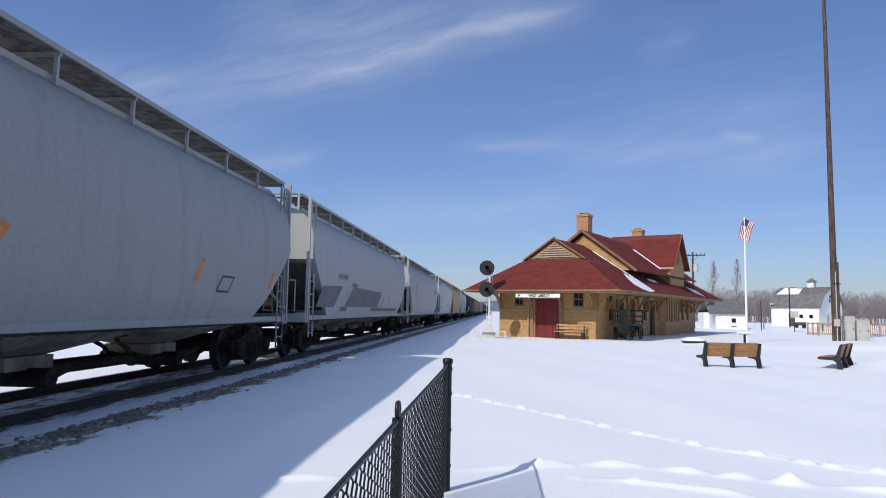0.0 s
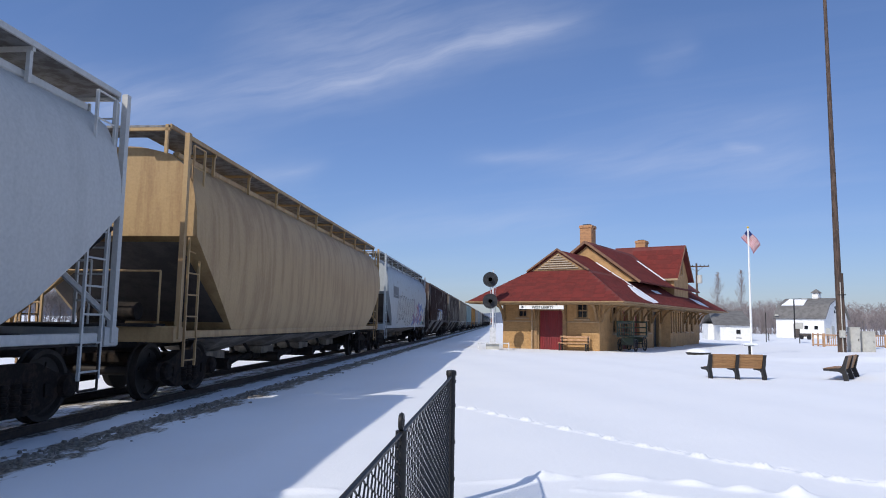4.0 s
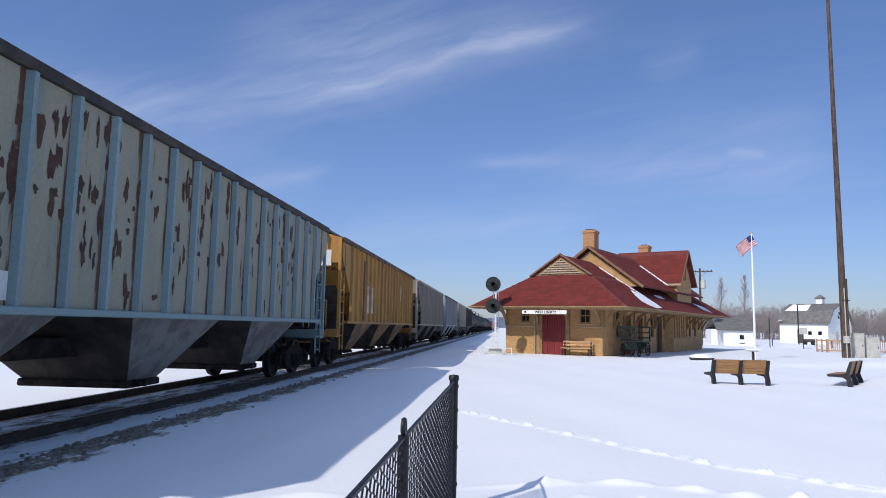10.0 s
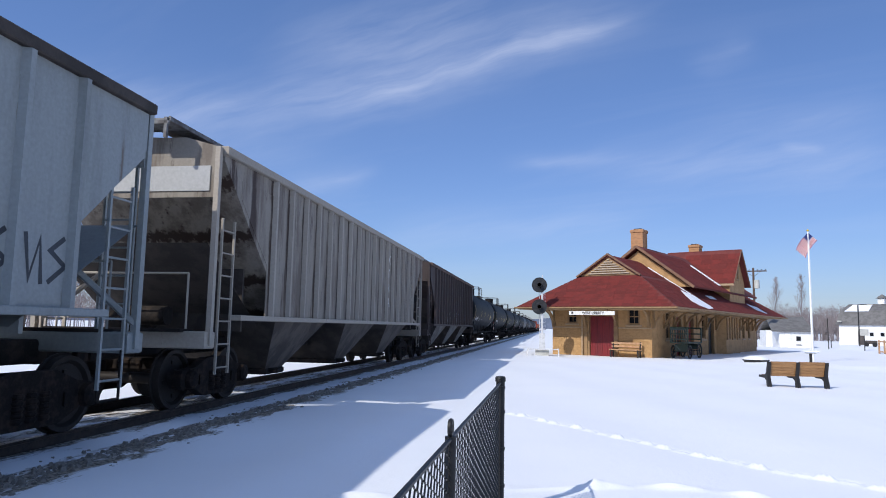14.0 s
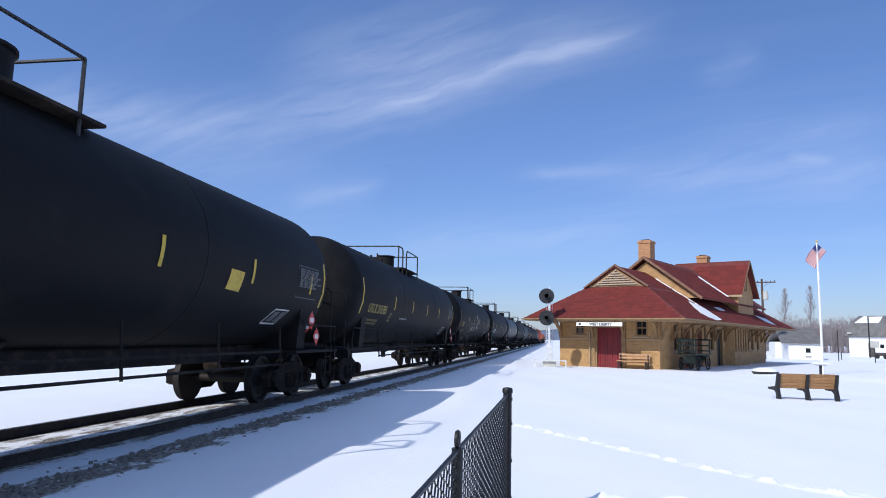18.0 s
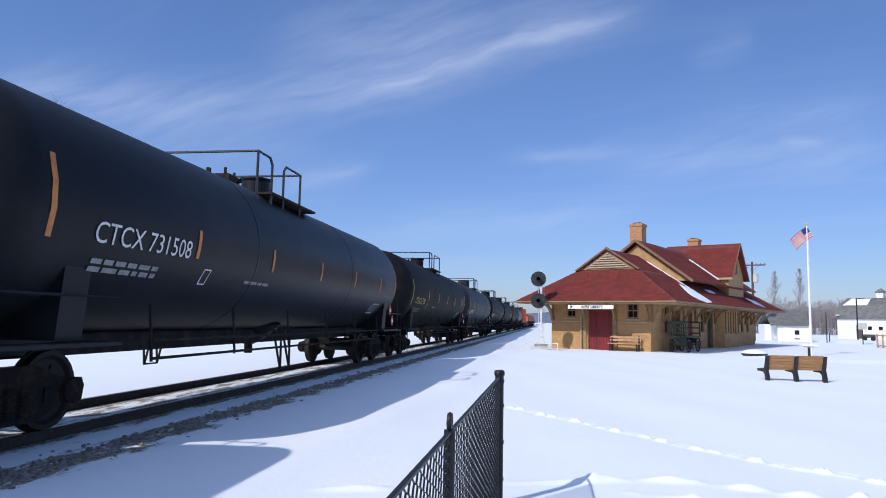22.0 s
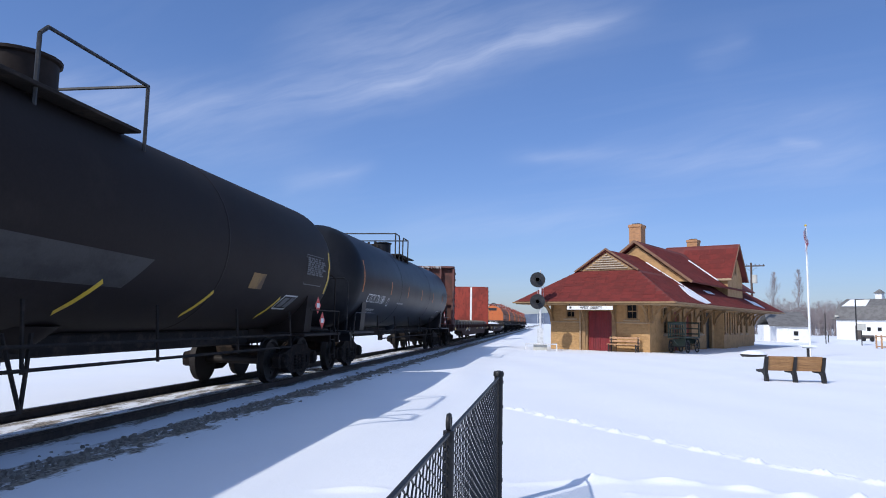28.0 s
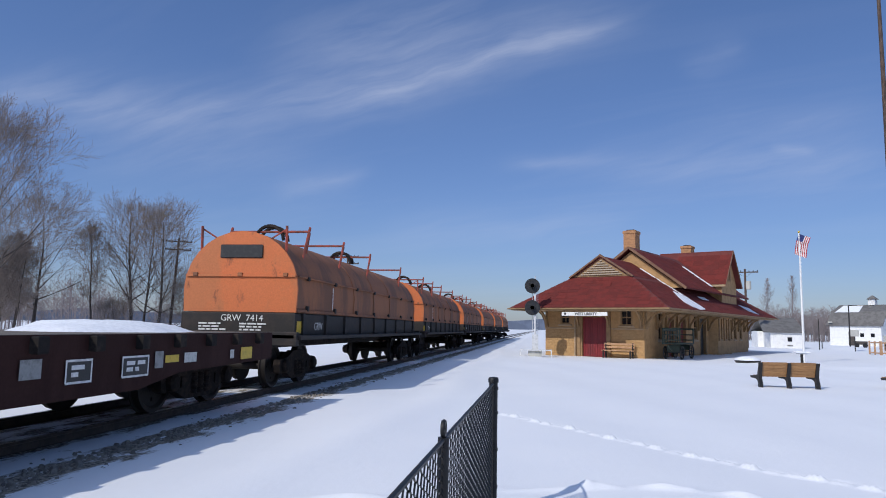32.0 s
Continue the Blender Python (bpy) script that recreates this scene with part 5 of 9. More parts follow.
def build_flag():
    """The flag in rigid striped strips, which swing about the pole."""
    f = thing("flag", pose(13.9, 39.2, 6.95), "striped red, white and blue flag flying from the pole", "flag")
    cols, w, h = 6, 0.185, 0.62
    for c in range(cols):
        g_r, g_w, g_b = Geo(), Geo(), Geo()
        for s in range(13):
            z0 = -h * s / 13
            z1 = -h * (s + 1) / 13
            blue = s < 7 and c < 2
            tgt = g_b if blue else (g_r if s % 2 == 0 else g_w)
            tgt.box((w * (c + 0.5), 0, (z0 + z1) / 2), (w, 0.008, abs(z1 - z0)))
        for nm, gg, mm in (("red_stripes", g_r, M_FLAG_R), ("white_stripes", g_w, M_FLAG_W), ("canton", g_b, M_FLAG_B)):
            if gg.v:
                for i, (x, yy, z) in enumerate(gg.v):
                    u = x / (cols * w)
                    gg.v[i] = (x, yy + 0.10 * math.sin(u * 6.5) * u, z - 0.22 * u * u)
                part(nm, gg, mm, f)
    return f


FLAG = build_flag()


def utility_pole(x, y, h, rz, lean, arms, label):
    p = thing("utility_pole", pose(x, y, 0, 0, lean, rz), label, "utility pole", "line of poles")
    part("shaft", Geo().lathe([(-0.3, 0.16), (h, 0.10)], (0, 0, 0), 2, 9), M_POLE_WOOD, p, smooth=40)
    for k in range(arms):
        z = h - 0.3 - 1.0 * k if arms == 2 and h < 9.7 else h - 0.35 - 0.8 * k
        if arms == 2 and h < 9.7 and k == 1:
            z = h - 2.3
        a = part("crossarm", Geo().box((0, 0, z), (2.6, 0.1, 0.12), ch=0.01), M_POLE_WOOD, p)
        for s in (-1.2, -0.8, -0.4, 0.4, 0.8, 1.2):
            part("insulator", Geo().lathe([(z + 0.06, 0.02), (z + 0.1, 0.045), (z + 0.17, 0.035), (z + 0.2, 0.001)], (s, 0, 0), 2, 7), M_GLASS, a)
        for s in (-1, 1):
            part("arm_brace", Geo().tube((s * 0.7, 0.0, z - 0.03), (0, 0.0, z - 0.6), 0.018, 4), M_POLE_WOOD, p)
    return p


utility_pole(-35.7, 62, 9.8, 8, 2.5, 2, "leaning wooden line pole with two crossarms")
utility_pole(-35.4, 82, 9.2, 5, 1.5, 2, "wooden line pole with two crossarms")
utility_pole(-35.1, 102, 8.8, 4, 0, 2, "wooden line pole with two crossarms")
utility_pole(-21.5, 75, 9.7, 22, -2.5, 2, "leaning wooden pole with two sloping crossarms")
tp = utility_pole(21.4, 76, 8.3, -20, 0, 1, "wooden pole with a transformer behind the depot")
part("transformer", Geo().lathe([(6.1, 0.2), (6.15, 0.26), (6.95, 0.26), (7.0, 0.2)], (0.32, -0.1, 0), 2, 12), M_CABINET, tp, "grey transformer can", smooth=40)


def build_yard_things():
    pd = thing("pedestal", pose(11.75, 33.4, 0), "small dark pedestal with a snow-covered plate", "pedestal")
    part("stem", Geo().tube((0, 0, -0.1), (0, 0, 0.6), 0.06, 8), M_IRON, pd)
    part("plate", Geo().box((0, 0, 0.62), (0.4, 0.28, 0.03), ch=0.01), M_CABINET, pd)
    solid("plate_snow", Geo().box((11.75, 33.4, 0.685), (0.62, 0.4, 0.09), ch=0.035), M_SNOW_CAP, label="small cap of snow on the pedestal plate", category="snow")
    pl = solid("planter", Geo().lathe([(-0.1, 0.42), (0.05, 0.5), (0.2, 0.62), (0.22, 0.55), (0.2, 0.1)], (9.9, 35.2, 0.0), 2, 18), M_IRON, label="low round dark planter filled with snow", category="planter", smooth=40)
    solid("planter_snow", Geo().lathe([(0.2, 0.6), (0.3, 0.5), (0.38, 0.28), (0.4, 0.001)], (9.9, 35.2, 0.0), 2, 18), M_SNOW_CAP, label="rounded heap of snow on the planter", category="snow", smooth=60)
    for x, y, w, h, d in ((22.75, 46.2, 0.58, 1.55, 0.5), (23.75, 46.6, 0.8, 1.3, 0.6)):
        cb = thing("utility_cabinet", pose(x, y, 0), "pale green-grey utility cabinet in the snow", "utility cabinet", "utility cabinets")
        part("body", Geo().box((0, 0, h / 2), (w, d, h), ch=0.025), M_CABINET, cb)
        part("lid", Geo().box((0, 0, h + 0.02), (w + 0.06, d + 0.06, 0.05), ch=0.015), M_CABINET, cb)
        dr = part("door", Geo().box((0, -d / 2 - 0.012, h / 2), (w - 0.1, 0.02, h - 0.16), ch=0.006), M_CABINET, cb)
        part("handle", Geo().box((w / 2 - 0.12, -d / 2 - 0.035, h / 2), (0.03, 0.03, 0.14)), M_IRON, dr)
    # cedar deck railing
    dk = thing("deck_railing", pose(26.3, 58.0, 0, 0, 0, -6), "cedar deck railing with close balusters", "railing")
    for z in (0.14, 0.95):
        part("rail", Geo().box((4.5, 0, z), (9.0, 0.08, 0.1), ch=0.01), M_CEDAR, dk)
    bal = Geo().box((0, 0, 0), (0.045, 0.045, 0.75)).mesh("baluster")
    bal.materials.append(M_CEDAR)
    for i in range(56):
        part("baluster", bal, None, dk, m=pose(0.2 + i * 0.157, 0, 0.54))
    for i in range(7):
        part("post", Geo().box((i * 1.5, 0.06, 0.5), (0.11, 0.11, 1.15), ch=0.01), M_CEDAR, dk)
    for i in range(3):
        part("return_post", Geo().box((0, 0.3 + i * 1.2, 0.5), (0.11, 0.11, 1.15), ch=0.01), M_CEDAR, dk)
    part("return_rail", Geo().box((0, 1.4, 0.95), (0.08, 2.6, 0.1)).box((0, 1.4, 0.14), (0.08, 2.6, 0.1)), M_CEDAR, dk)
    # sign posts and short stakes
    for x, y, h, sw in ((29.2, 69.5, 2.0, 0.75), (28.0, 74.0, 0.9, 0.0), (27.0, 72.0, 3.0, 0.0), (33.0, 72.0, 1.5, 0.4)):
        sp = thing("sign_post", pose(x, y, 0), "thin metal post with a small blank plate" if sw else "thin plain metal stake in the snow", "post")
        part("stake", Geo().tube((0, 0, -0.2), (0, 0, h), 0.045, 6), M_IRON, sp)
        if sw:
            part("plate", Geo().box((0, -0.05, h - 0.3), (sw, 0.02, 0.6), ch=0.005), M_CABINET, sp, "pale sign plate")
    lp = thing("lamp_post", pose(35.2, 85.0, 0), "slim dark yard lamp post", "lamp post")
    part("stem", Geo().tube((0, 0, -0.2), (0, 0, 4.9), 0.07, 8), M_IRON, lp)
    part("arm", Geo().tube((0, 0, 4.9), (1.0, 0, 4.95), 0.04, 6), M_IRON, lp)
    part("head", Geo().box((1.2, 0, 4.92), (0.6, 0.25, 0.12), ch=0.03), M_CABINET, lp)
    cr = thing("farm_cart", pose(39.2, 92.0, 0) @ Matrix.Diagonal((0.6, 0.6, 0.6, 1)), "small dark cart standing by the barn", "cart")
    part("box", Geo().box((0, 0, 0.95), (2.6, 1.2, 0.7), ch=0.03), M_BARK, cr)
    for s in (-0.8, 0.8):
        part("wheel", Geo().lathe([(-0.66, 0.45), (-0.6, 0.5), (-0.56, 0.45)], (s, 0, 0.45), 1, 14), M_IRON, cr)


build_yard_things()


def build_barn():
    b = thing("white_barn", pose(42.2, 108.5, 0, 0, 0, -46) @ Matrix.Diagonal((1, 1, 0.86, 1)), "white gambrel barn with grey shingle roof and cupola", "barn")
    W, D, H = 6.9, 8.5, 3.5
    prof = [(0, 0), (D, 0), (D, H), (D - 1.5, H + 2.2), (D / 2, H + 3.4), (1.5, H + 2.2), (0, H)]
    part("wall", Geo().box((W / 2, D / 2, H / 2), (W, D, H)), M_WHITE_BOARD, b, "white boarded walls")
    part("gable_wall", Geo().prism([p for p in prof[2:]] , 0, W - 0.25, W), M_WHITE_BOARD, b)
    part("gable_wall", Geo().prism([p for p in prof[2:]] , 0, 0, 0.25), M_WHITE_BOARD, b)
    o = 0.35
    pts = [(-o, H - 0.15), (1.45, H + 2.28), (D / 2, H + 3.5), (D - 1.45, H + 2.28), (D + o, H - 0.15)]
    for k in range(4):
        a, c = pts[k], pts[k + 1]
        quad_part("roof_slope", [(-o, a[0], a[1]), (W + o, a[0], a[1]), (W + o, c[0], c[1]), (-o, c[0], c[1])], M_GREY_ROOF, b, 0.12, "grey shingle roof slope")
    cp = part("cupola", Geo().box((W * 0.62, D / 2, H + 3.9), (0.9, 0.9, 1.0), ch=0.03), M_WHITE_BOARD, b, "small white cupola")
    part("cupola_roof", Geo().loft([[(W * 0.62 + sx * r, D / 2 + sy * r, z) for sx, sy in ((-1, -1), (1, -1), (1, 1), (-1, 1))] for r, z in ((0.65, H + 4.4), (0.05, H + 5.1))]), M_GREY_ROOF, cp)
    quad_part("roof_snow", [(0.3, 1.2, H + 2.16), (3.6, 1.2, H + 2.16), (3.3, D / 2 - 0.8, H + 3.38), (0.6, D / 2 - 0.8, H + 3.38)], M_SNOW_CAP, b, 0.05, "snow left on the roof")
    part("quilt_square", Geo().box((W + 0.03, D / 2, H + 1.3), (0.04, 1.9, 1.9)), M_SIGN, b, "painted square with a dark star pattern")
    for k in range(4):
        a = k * math.pi / 2 + 0.4
        part("star_point", Geo().box((W + 0.06, D / 2 + 0.5 * math.cos(a), H + 1.3 + 0.5 * math.sin(a)), (0.02, 0.5, 0.5), Matrix.Rotation(a, 3, "X")), M_LETTER_K, b)
    part("barn_door", Geo().box((3.0, -0.02, 1.2), (0.8, 0.06, 2.3)), M_BARK, b, "dark boarded door")
    for x in (4.4, 5.8):
        part("window", Geo().box((x, -0.02, 1.8), (0.5, 0.06, 0.6)), M_GLASS, b)
    part("gable_door", Geo().box((W + 0.03, 3.0, 1.1), (0.05, 0.9, 2.1)), M_CABINET, b)
    part("roof_lamp", Geo().box((0.3, -0.4, H + 0.4), (0.5, 0.2, 0.25)), M_CABINET, b)


def build_shed():
    s = thing("white_shed", pose(24.1, 77.0, 0, 0, 0, -8) @ Matrix.Diagonal((0.78, 1, 1, 1)), "low white shed with a grey roof in the snow", "shed")
    part("wall", Geo().box((1.9, 2.5, 0.9), (3.9, 5.0, 1.8), ch=0.02), M_WHITE_BOARD, s)
    quad_part("roof_slope", [(-1.0, -0.3, 1.75), (4.2, -0.3, 1.75), (4.0, 4.5, 3.3), (-0.8, 4.5, 3.3)], M_GREY_ROOF, s, 0.12)
    quad_part("roof_slope", [(-1.0, 9.3, 1.75), (4.2, 9.3, 1.75), (4.0, 4.5, 3.3), (-0.8, 4.5, 3.3)], M_GREY_ROOF, s, 0.12)
    part("rear_block", Geo().box((1.5, 6.8, 0.9), (4.6, 4.4, 1.8)), M_WHITE_BOARD, s)
    part("window", Geo().box((2.3, -0.02, 0.95), (0.55, 0.06, 0.45)), M_GLASS, s)
    part("shutter", Geo().box((2.3, -0.06, 0.3), (0.7, 0.04, 0.06)), M_IRON, s)
    part("door", Geo().box((1.05, -0.02, 0.75), (0.75, 0.05, 1.5)), M_SIGN, s)


build_barn()
build_shed()


# ---------- bare trees ----------
def limb(g, tw, rng, p, d, length, r, depth, angle, rise):
    """A slender limb that bends upwards and puts out side shoots, each shorter and finer."""
    n = 5 if depth > 2 else 4 if depth > 1 else 2
    q, dd, rr = Vector(p), Vector(d).normalized(), r
    turn = rng.uniform(0, 6.28)
    for i in range(n):
        dd = (dd + Vector((rng.uniform(-1, 1), rng.uniform(-1, 1), rng.uniform(-0.5, 0.5))) * 0.10 + Vector((0, 0, rise * 0.14))).normalized()
        e = q + dd * (length / n)
        r2 = max(rr * (1 - 0.72 / n), 0.010)
        (g if rr > 0.026 else tw).tube(q, e, rr, 5 if rr > 0.05 else 3, r2, caps=False)
        if depth > 0:
            for _ in range(2 if depth == 2 and i > 0 else 1):
                turn += 2.4 + rng.uniform(-0.5, 0.5)
                side = dd.orthogonal().normalized()
                side.rotate(Matrix.Rotation(turn, 3, dd))
                w = angle * rng.uniform(0.7, 1.3)
                k = (1 - 0.45 * (i + 1) / n) * rng.uniform(0.62, 0.9)
                limb(g, tw, rng, e, dd * math.cos(w) + side * math.sin(w), length * k, max(r2 * rng.uniform(0.42, 0.6), 0.010), depth - 1, angle, rise)
        q, rr = e, r2


def bare_tree(x, y, h, seed, depth=4, spread=0.6, rise=0.5, trunk=0.2, label="tall bare leafless tree with a rounded twiggy crown", stems=1, clear=0.28, wide=0.42, gap=0.9, bark=None):
    """Upright stems with limbs along them, longest in the middle of the crown. wide: reach of the limbs over the height."""
    rng = random.Random(seed)
    g, tw = Geo(), Geo()
    for s in range(stems):
        lean = Vector((rng.uniform(-0.03, 0.03) + 0.10 * (s - (stems - 1) / 2), rng.uniform(-0.05, 0.05), 1))
        q = Vector(((s - (stems - 1) / 2) * gap + rng.uniform(-0.1, 0.1), rng.uniform(-0.4, 0.4) * (stems > 1), -0.2))
        top = h * rng.uniform(0.72, 0.86)
        n, rr, dd, turn = 13, trunk * rng.uniform(0.7, 1.0), lean.normalized(), rng.uniform(0, 6.28)
        for i in range(n):
            dd = (dd + Vector((rng.uniform(-1, 1), rng.uniform(-1, 1), 0.6)) * 0.05).normalized()
            e = q + dd * (top / n)
            r2 = max(rr * (1 - 0.9 / n) - trunk * 0.015, 0.015)
            g.tube(q, e, rr, 7, r2, caps=False)
            f = (i + 1) / n
            if f > clear:
                reach = h * wide * (math.sin(math.pi * min(1.0, (f - clear) / (1.0 - clear) * 0.75 + 0.2)) ** 0.7)
                for _ in range(2):
                    turn += 2.4 + rng.uniform(-0.4, 0.4)
                    w = spread * rng.uniform(0.75, 1.25) * (1.45 - 0.75 * f)
                    limb(g, tw, rng, e, Vector((math.cos(turn) * math.sin(w), math.sin(turn) * math.sin(w), math.cos(w))), reach * rng.uniform(0.7, 1.0), max(r2 * rng.uniform(0.35, 0.5), 0.02), depth - 1, 0.55, rise)
            q, rr = e, r2
    k = h / max(v[2] for v in (g.v + tw.v))
    t = thing("tree", pose(x, y, 0), label, "tree", "bare trees")
    for nm, q, mt, lb in (("trunk", g, bark or M_BARK, ""), ("crown", tw, bark or M_TWIG, "fine bare twigs")):
        me = bpy.data.meshes.new(nm)
        me.from_pydata([(a * k, b * k, c * k) for a, b, c in q.v], [], q.f)
        me.materials.append(mt)
        part(nm, me, None, t, lb)
    return t


THICKET = "dense brown leafless thicket of many stems"
bare_tree(-41.6, 46, 21.0, 1, 5, 0.75, 0.4, 0.34, "very tall leafless tree with heavy spreading limbs", 1, 0.25, 0.40)
bare_tree(-44.6, 55, 14.2, 3, 4, 0.85, 0.3, 0.26, "leafless tree with wide low limbs", 1, 0.22, 0.40)
bare_tree(-48.6, 54, 10.0, 2, 4, 0.5, 0.4, 0.10, THICKET, 5, 0.2, 0.25, 1.2)
bare_tree(-41.9, 59, 11.4, 4, 4, 0.45, 0.5, 0.13, "slim upright leafless tree", 1, 0.3, 0.22)
bare_tree(-37.9, 61, 14.9, 5, 4, 0.75, 0.5, 0.21, "large oval leafless tree with three upright trunks and fine twigs", 3, 0.2, 0.34, 1.5)
bare_tree(-34.6, 63, 7.2, 6, 4, 0.95, 0.1, 0.10, "broad low leafless tree with spreading twigs", 2, 0.15, 0.5)
bare_tree(-46.2, 52, 8.6, 7, 4, 0.5, 0.3, 0.09, THICKET, 5, 0.15, 0.28)
bare_tree(-40.2, 60, 4.0, 12, 3, 0.7, 0.2, 0.06, THICKET, 3, 0.1, 0.4)
bare_tree(-25.0, 92, 6.6, 8, 4, 0.8, 0.3, 0.12, "broad leafless roadside bush-like tree", 3, 0.15, 0.4)
bare_tree(-45.0, 100, 5.0, 9, 4, 0.7, 0.2, 0.08, "small grey leafless thicket", 4, 0.1, 0.4)
bare_tree(-21.0, 110, 5.2, 10, 4, 0.7, 0.1, 0.1, "dark leafless scrub by the line", 4, 0.1, 0.4)
for i, (x, y, h) in enumerate(((27.9, 92, 8.6), (34.2, 100, 9.6))):
    bare_tree(x, y, h, 20 + i, 3, 0.3, 0.8, 0.06, "slender upright leafless poplar with pale haze in its colour", 1, 0.1, 0.15, 0.6, M_WOODS)
bare_tree(24.6, 41, 5.0, 31, 3, 0.5, 0.5, 0.05, "young leafless sapling in the snow", 1, 0.25, 0.3)


def woods(name, x0, x1, y0, y1, h, n, seed, label):
    """A far belt of leafless woodland: many thin stems with twigs."""
    rng = random.Random(seed)
    g = Geo()
    for i in range(n):
        x, y = rng.uniform(x0, x1), rng.uniform(y0, y1)
        hh = h * rng.uniform(0.45, 1.0)
        g.tube((x, y, -0.2), (x + rng.uniform(-0.4, 0.4), y, hh), 0.055, 3, 0.015, caps=False)
        for k in range(9):
            f = rng.uniform(0.25, 0.95)
            a = rng.uniform(0, 6.28)
            l = hh * 0.32 * (1.15 - f) + 0.3
            q = Vector((x, y, hh * f))
            e = q + Vector((math.cos(a) * l, math.sin(a) * l * 0.6, l * 0.9))
            g.tube(q, e, 0.035, 3, 0.012, caps=False)
            for _ in range(3):
                q2 = q.lerp(e, rng.uniform(0.3, 0.9))
                g.tube(q2, q2 + Vector((rng.uniform(-1, 1), rng.uniform(-0.6, 0.6), rng.uniform(0.2, 1))) * l * 0.45, 0.022, 3, 0.008, caps=False)
    me = bpy.data.meshes.new(name); me.from_pydata(g.v, [], g.f); me.materials.append(M_WOODS)
    tagged(new(name, me), label, "woods", kind="stuff")


woods("far_woods", 30, 105, 150, 185, 7.6, 1500, 1, "brown leafless wood behind the barn and shed")
woods("left_woods", -110, -62, 70, 110, 9.0, 420, 2, "brown leafless thicket beyond the track")


def build_hills():
    g = Geo()
    rng = random.Random(8)
    n = 90
    pts = []
    for i in range(n):
        w = radians(-75 + 150 * i / (n - 1))
        r = 2600
        z = 30 + 10 * math.sin(i * 0.31) + 6 * math.sin(i * 0.83 + 1) + rng.uniform(-1.5, 1.5)
        pts.append((r * math.sin(w), r * math.cos(w), z))
    low = [(x, y, -5) for x, y, z in pts]
    back = [(x * 1.25, y * 1.25, z * 0.8) for x, y, z in pts]
    m = n
    g.add(low + pts + back, [(i, i + 1, m + i + 1, m + i) for i in range(n - 1)] + [(m + i, m + i + 1, 2 * m + i + 1, 2 * m + i) for i in range(n - 1)])
    # distance haze is painted into the hills' blue base colour
    solid("backdrop", g, surface("far wooded hills coloured haze blue", (0.135, 0.165, 0.23), 0.95, 0.0, (0.11, 0.135, 0.19), 0.5, 0.02, fine=0.5, bump=0.0), label="wooded hills along the horizon with haze blue in their colour", category="hills", kind="structure")


build_hills()

# ---------- train ----------
SPEED = 17.5
WR = 0.46
CARS = []          # (car, time at which its middle passes the camera)
WHEELSETS = []     # (wheelset, time at which it passes)


def make_wheelset():
    g = Geo()
    for s in (-1, 1):
        x = s * 0.755
        o = s
        g.lathe([(x - o * 0.10, 0.10), (x - o * 0.07, 0.40), (x - o * 0.075, WR + 0.025), (x - o * 0.045, WR + 0.025), (x - o * 0.035, WR), (x + o * 0.065, WR - 0.004), (x + o * 0.065, 0.40), (x + o * 0.02, 0.36), (x + o * 0.03, 0.16), (x + o * 0.08, 0.13), (x + o * 0.09, 0.10)], (0, 0, 0), 0, 28)
        for k in range(4):
            a = k * math.pi / 2
            g.box((x + o * 0.034, 0.26 * math.cos(a), 0.26 * math.sin(a)), (0.02, 0.06, 0.06))
    g.tube((-1.05, 0, 0), (1.05, 0, 0), 0.085, 12)
    me = g.mesh("wheelset", 35)
    me.materials.append(M_WHEEL)
    return me


def make_side_frame():
    prof = [(-1.17, 0.50), (-1.12, 0.60), (-0.72, 0.64), (-0.36, 0.78), (0.36, 0.78), (0.72, 0.64), (1.12, 0.60), (1.17, 0.50), (1.14, 0.34), (1.02, 0.30), (0.98, 0.42), (0.80, 0.42), (0.76, 0.32), (0.42, 0.17), (-0.42, 0.17), (-0.76, 0.32), (-0.80, 0.42), (-0.98, 0.42), (-1.02, 0.30), (-1.14, 0.34)]
    g = Geo().prism(prof, 0, -0.075, 0.075)
    for y in (-0.56, 0.56):
        g.box((0.03, y * 0.98, 0.44), (0.14, 0.12, 0.2), ch=0.03)
    for y in (-0.89, 0.89):
        g.lathe([(0.06, 0.15), (0.15, 0.14), (0.18, 0.09), (0.18, 0.01)], (0, y, 0.46), 0, 12)
    for y in (-0.2, 0, 0.2):
        for k in range(5):
            g.lathe([(0.24 + 0.065 * k, 0.075), (0.27 + 0.065 * k, 0.09), (0.30 + 0.065 * k, 0.075)], (0.05, y, 0), 2, 9)
    me = g.mesh("side_frame", 30)
    me.materials.append(M_TRUCK)
    return me


WHEEL_ME, FRAME_ME = make_wheelset(), make_side_frame()
BOLSTER_ME = Geo().box((0, 0, 0.62), (2.0, 0.42, 0.22), ch=0.04).box((0, 0.62, 0.5), (1.7, 0.08, 0.08)).box((0, -0.62, 0.5), (1.7, 0.08, 0.08)).mesh("bolster")
BOLSTER_ME.materials.append(M_TRUCK)
COUPLER_ME = Geo().box((0, 0.35, 0), (0.22, 0.7, 0.22), ch=0.03).box((0.06, 0.78, 0), (0.26, 0.22, 0.28), ch=0.05).box((-0.13, 0.74, 0), (0.1, 0.2, 0.24), ch=0.03).tube((0.32, 0.45, -0.15), (0.34, 0.8, -0.35), 0.03, 6).mesh("coupler")
COUPLER_ME.materials.append(M_TRUCK)


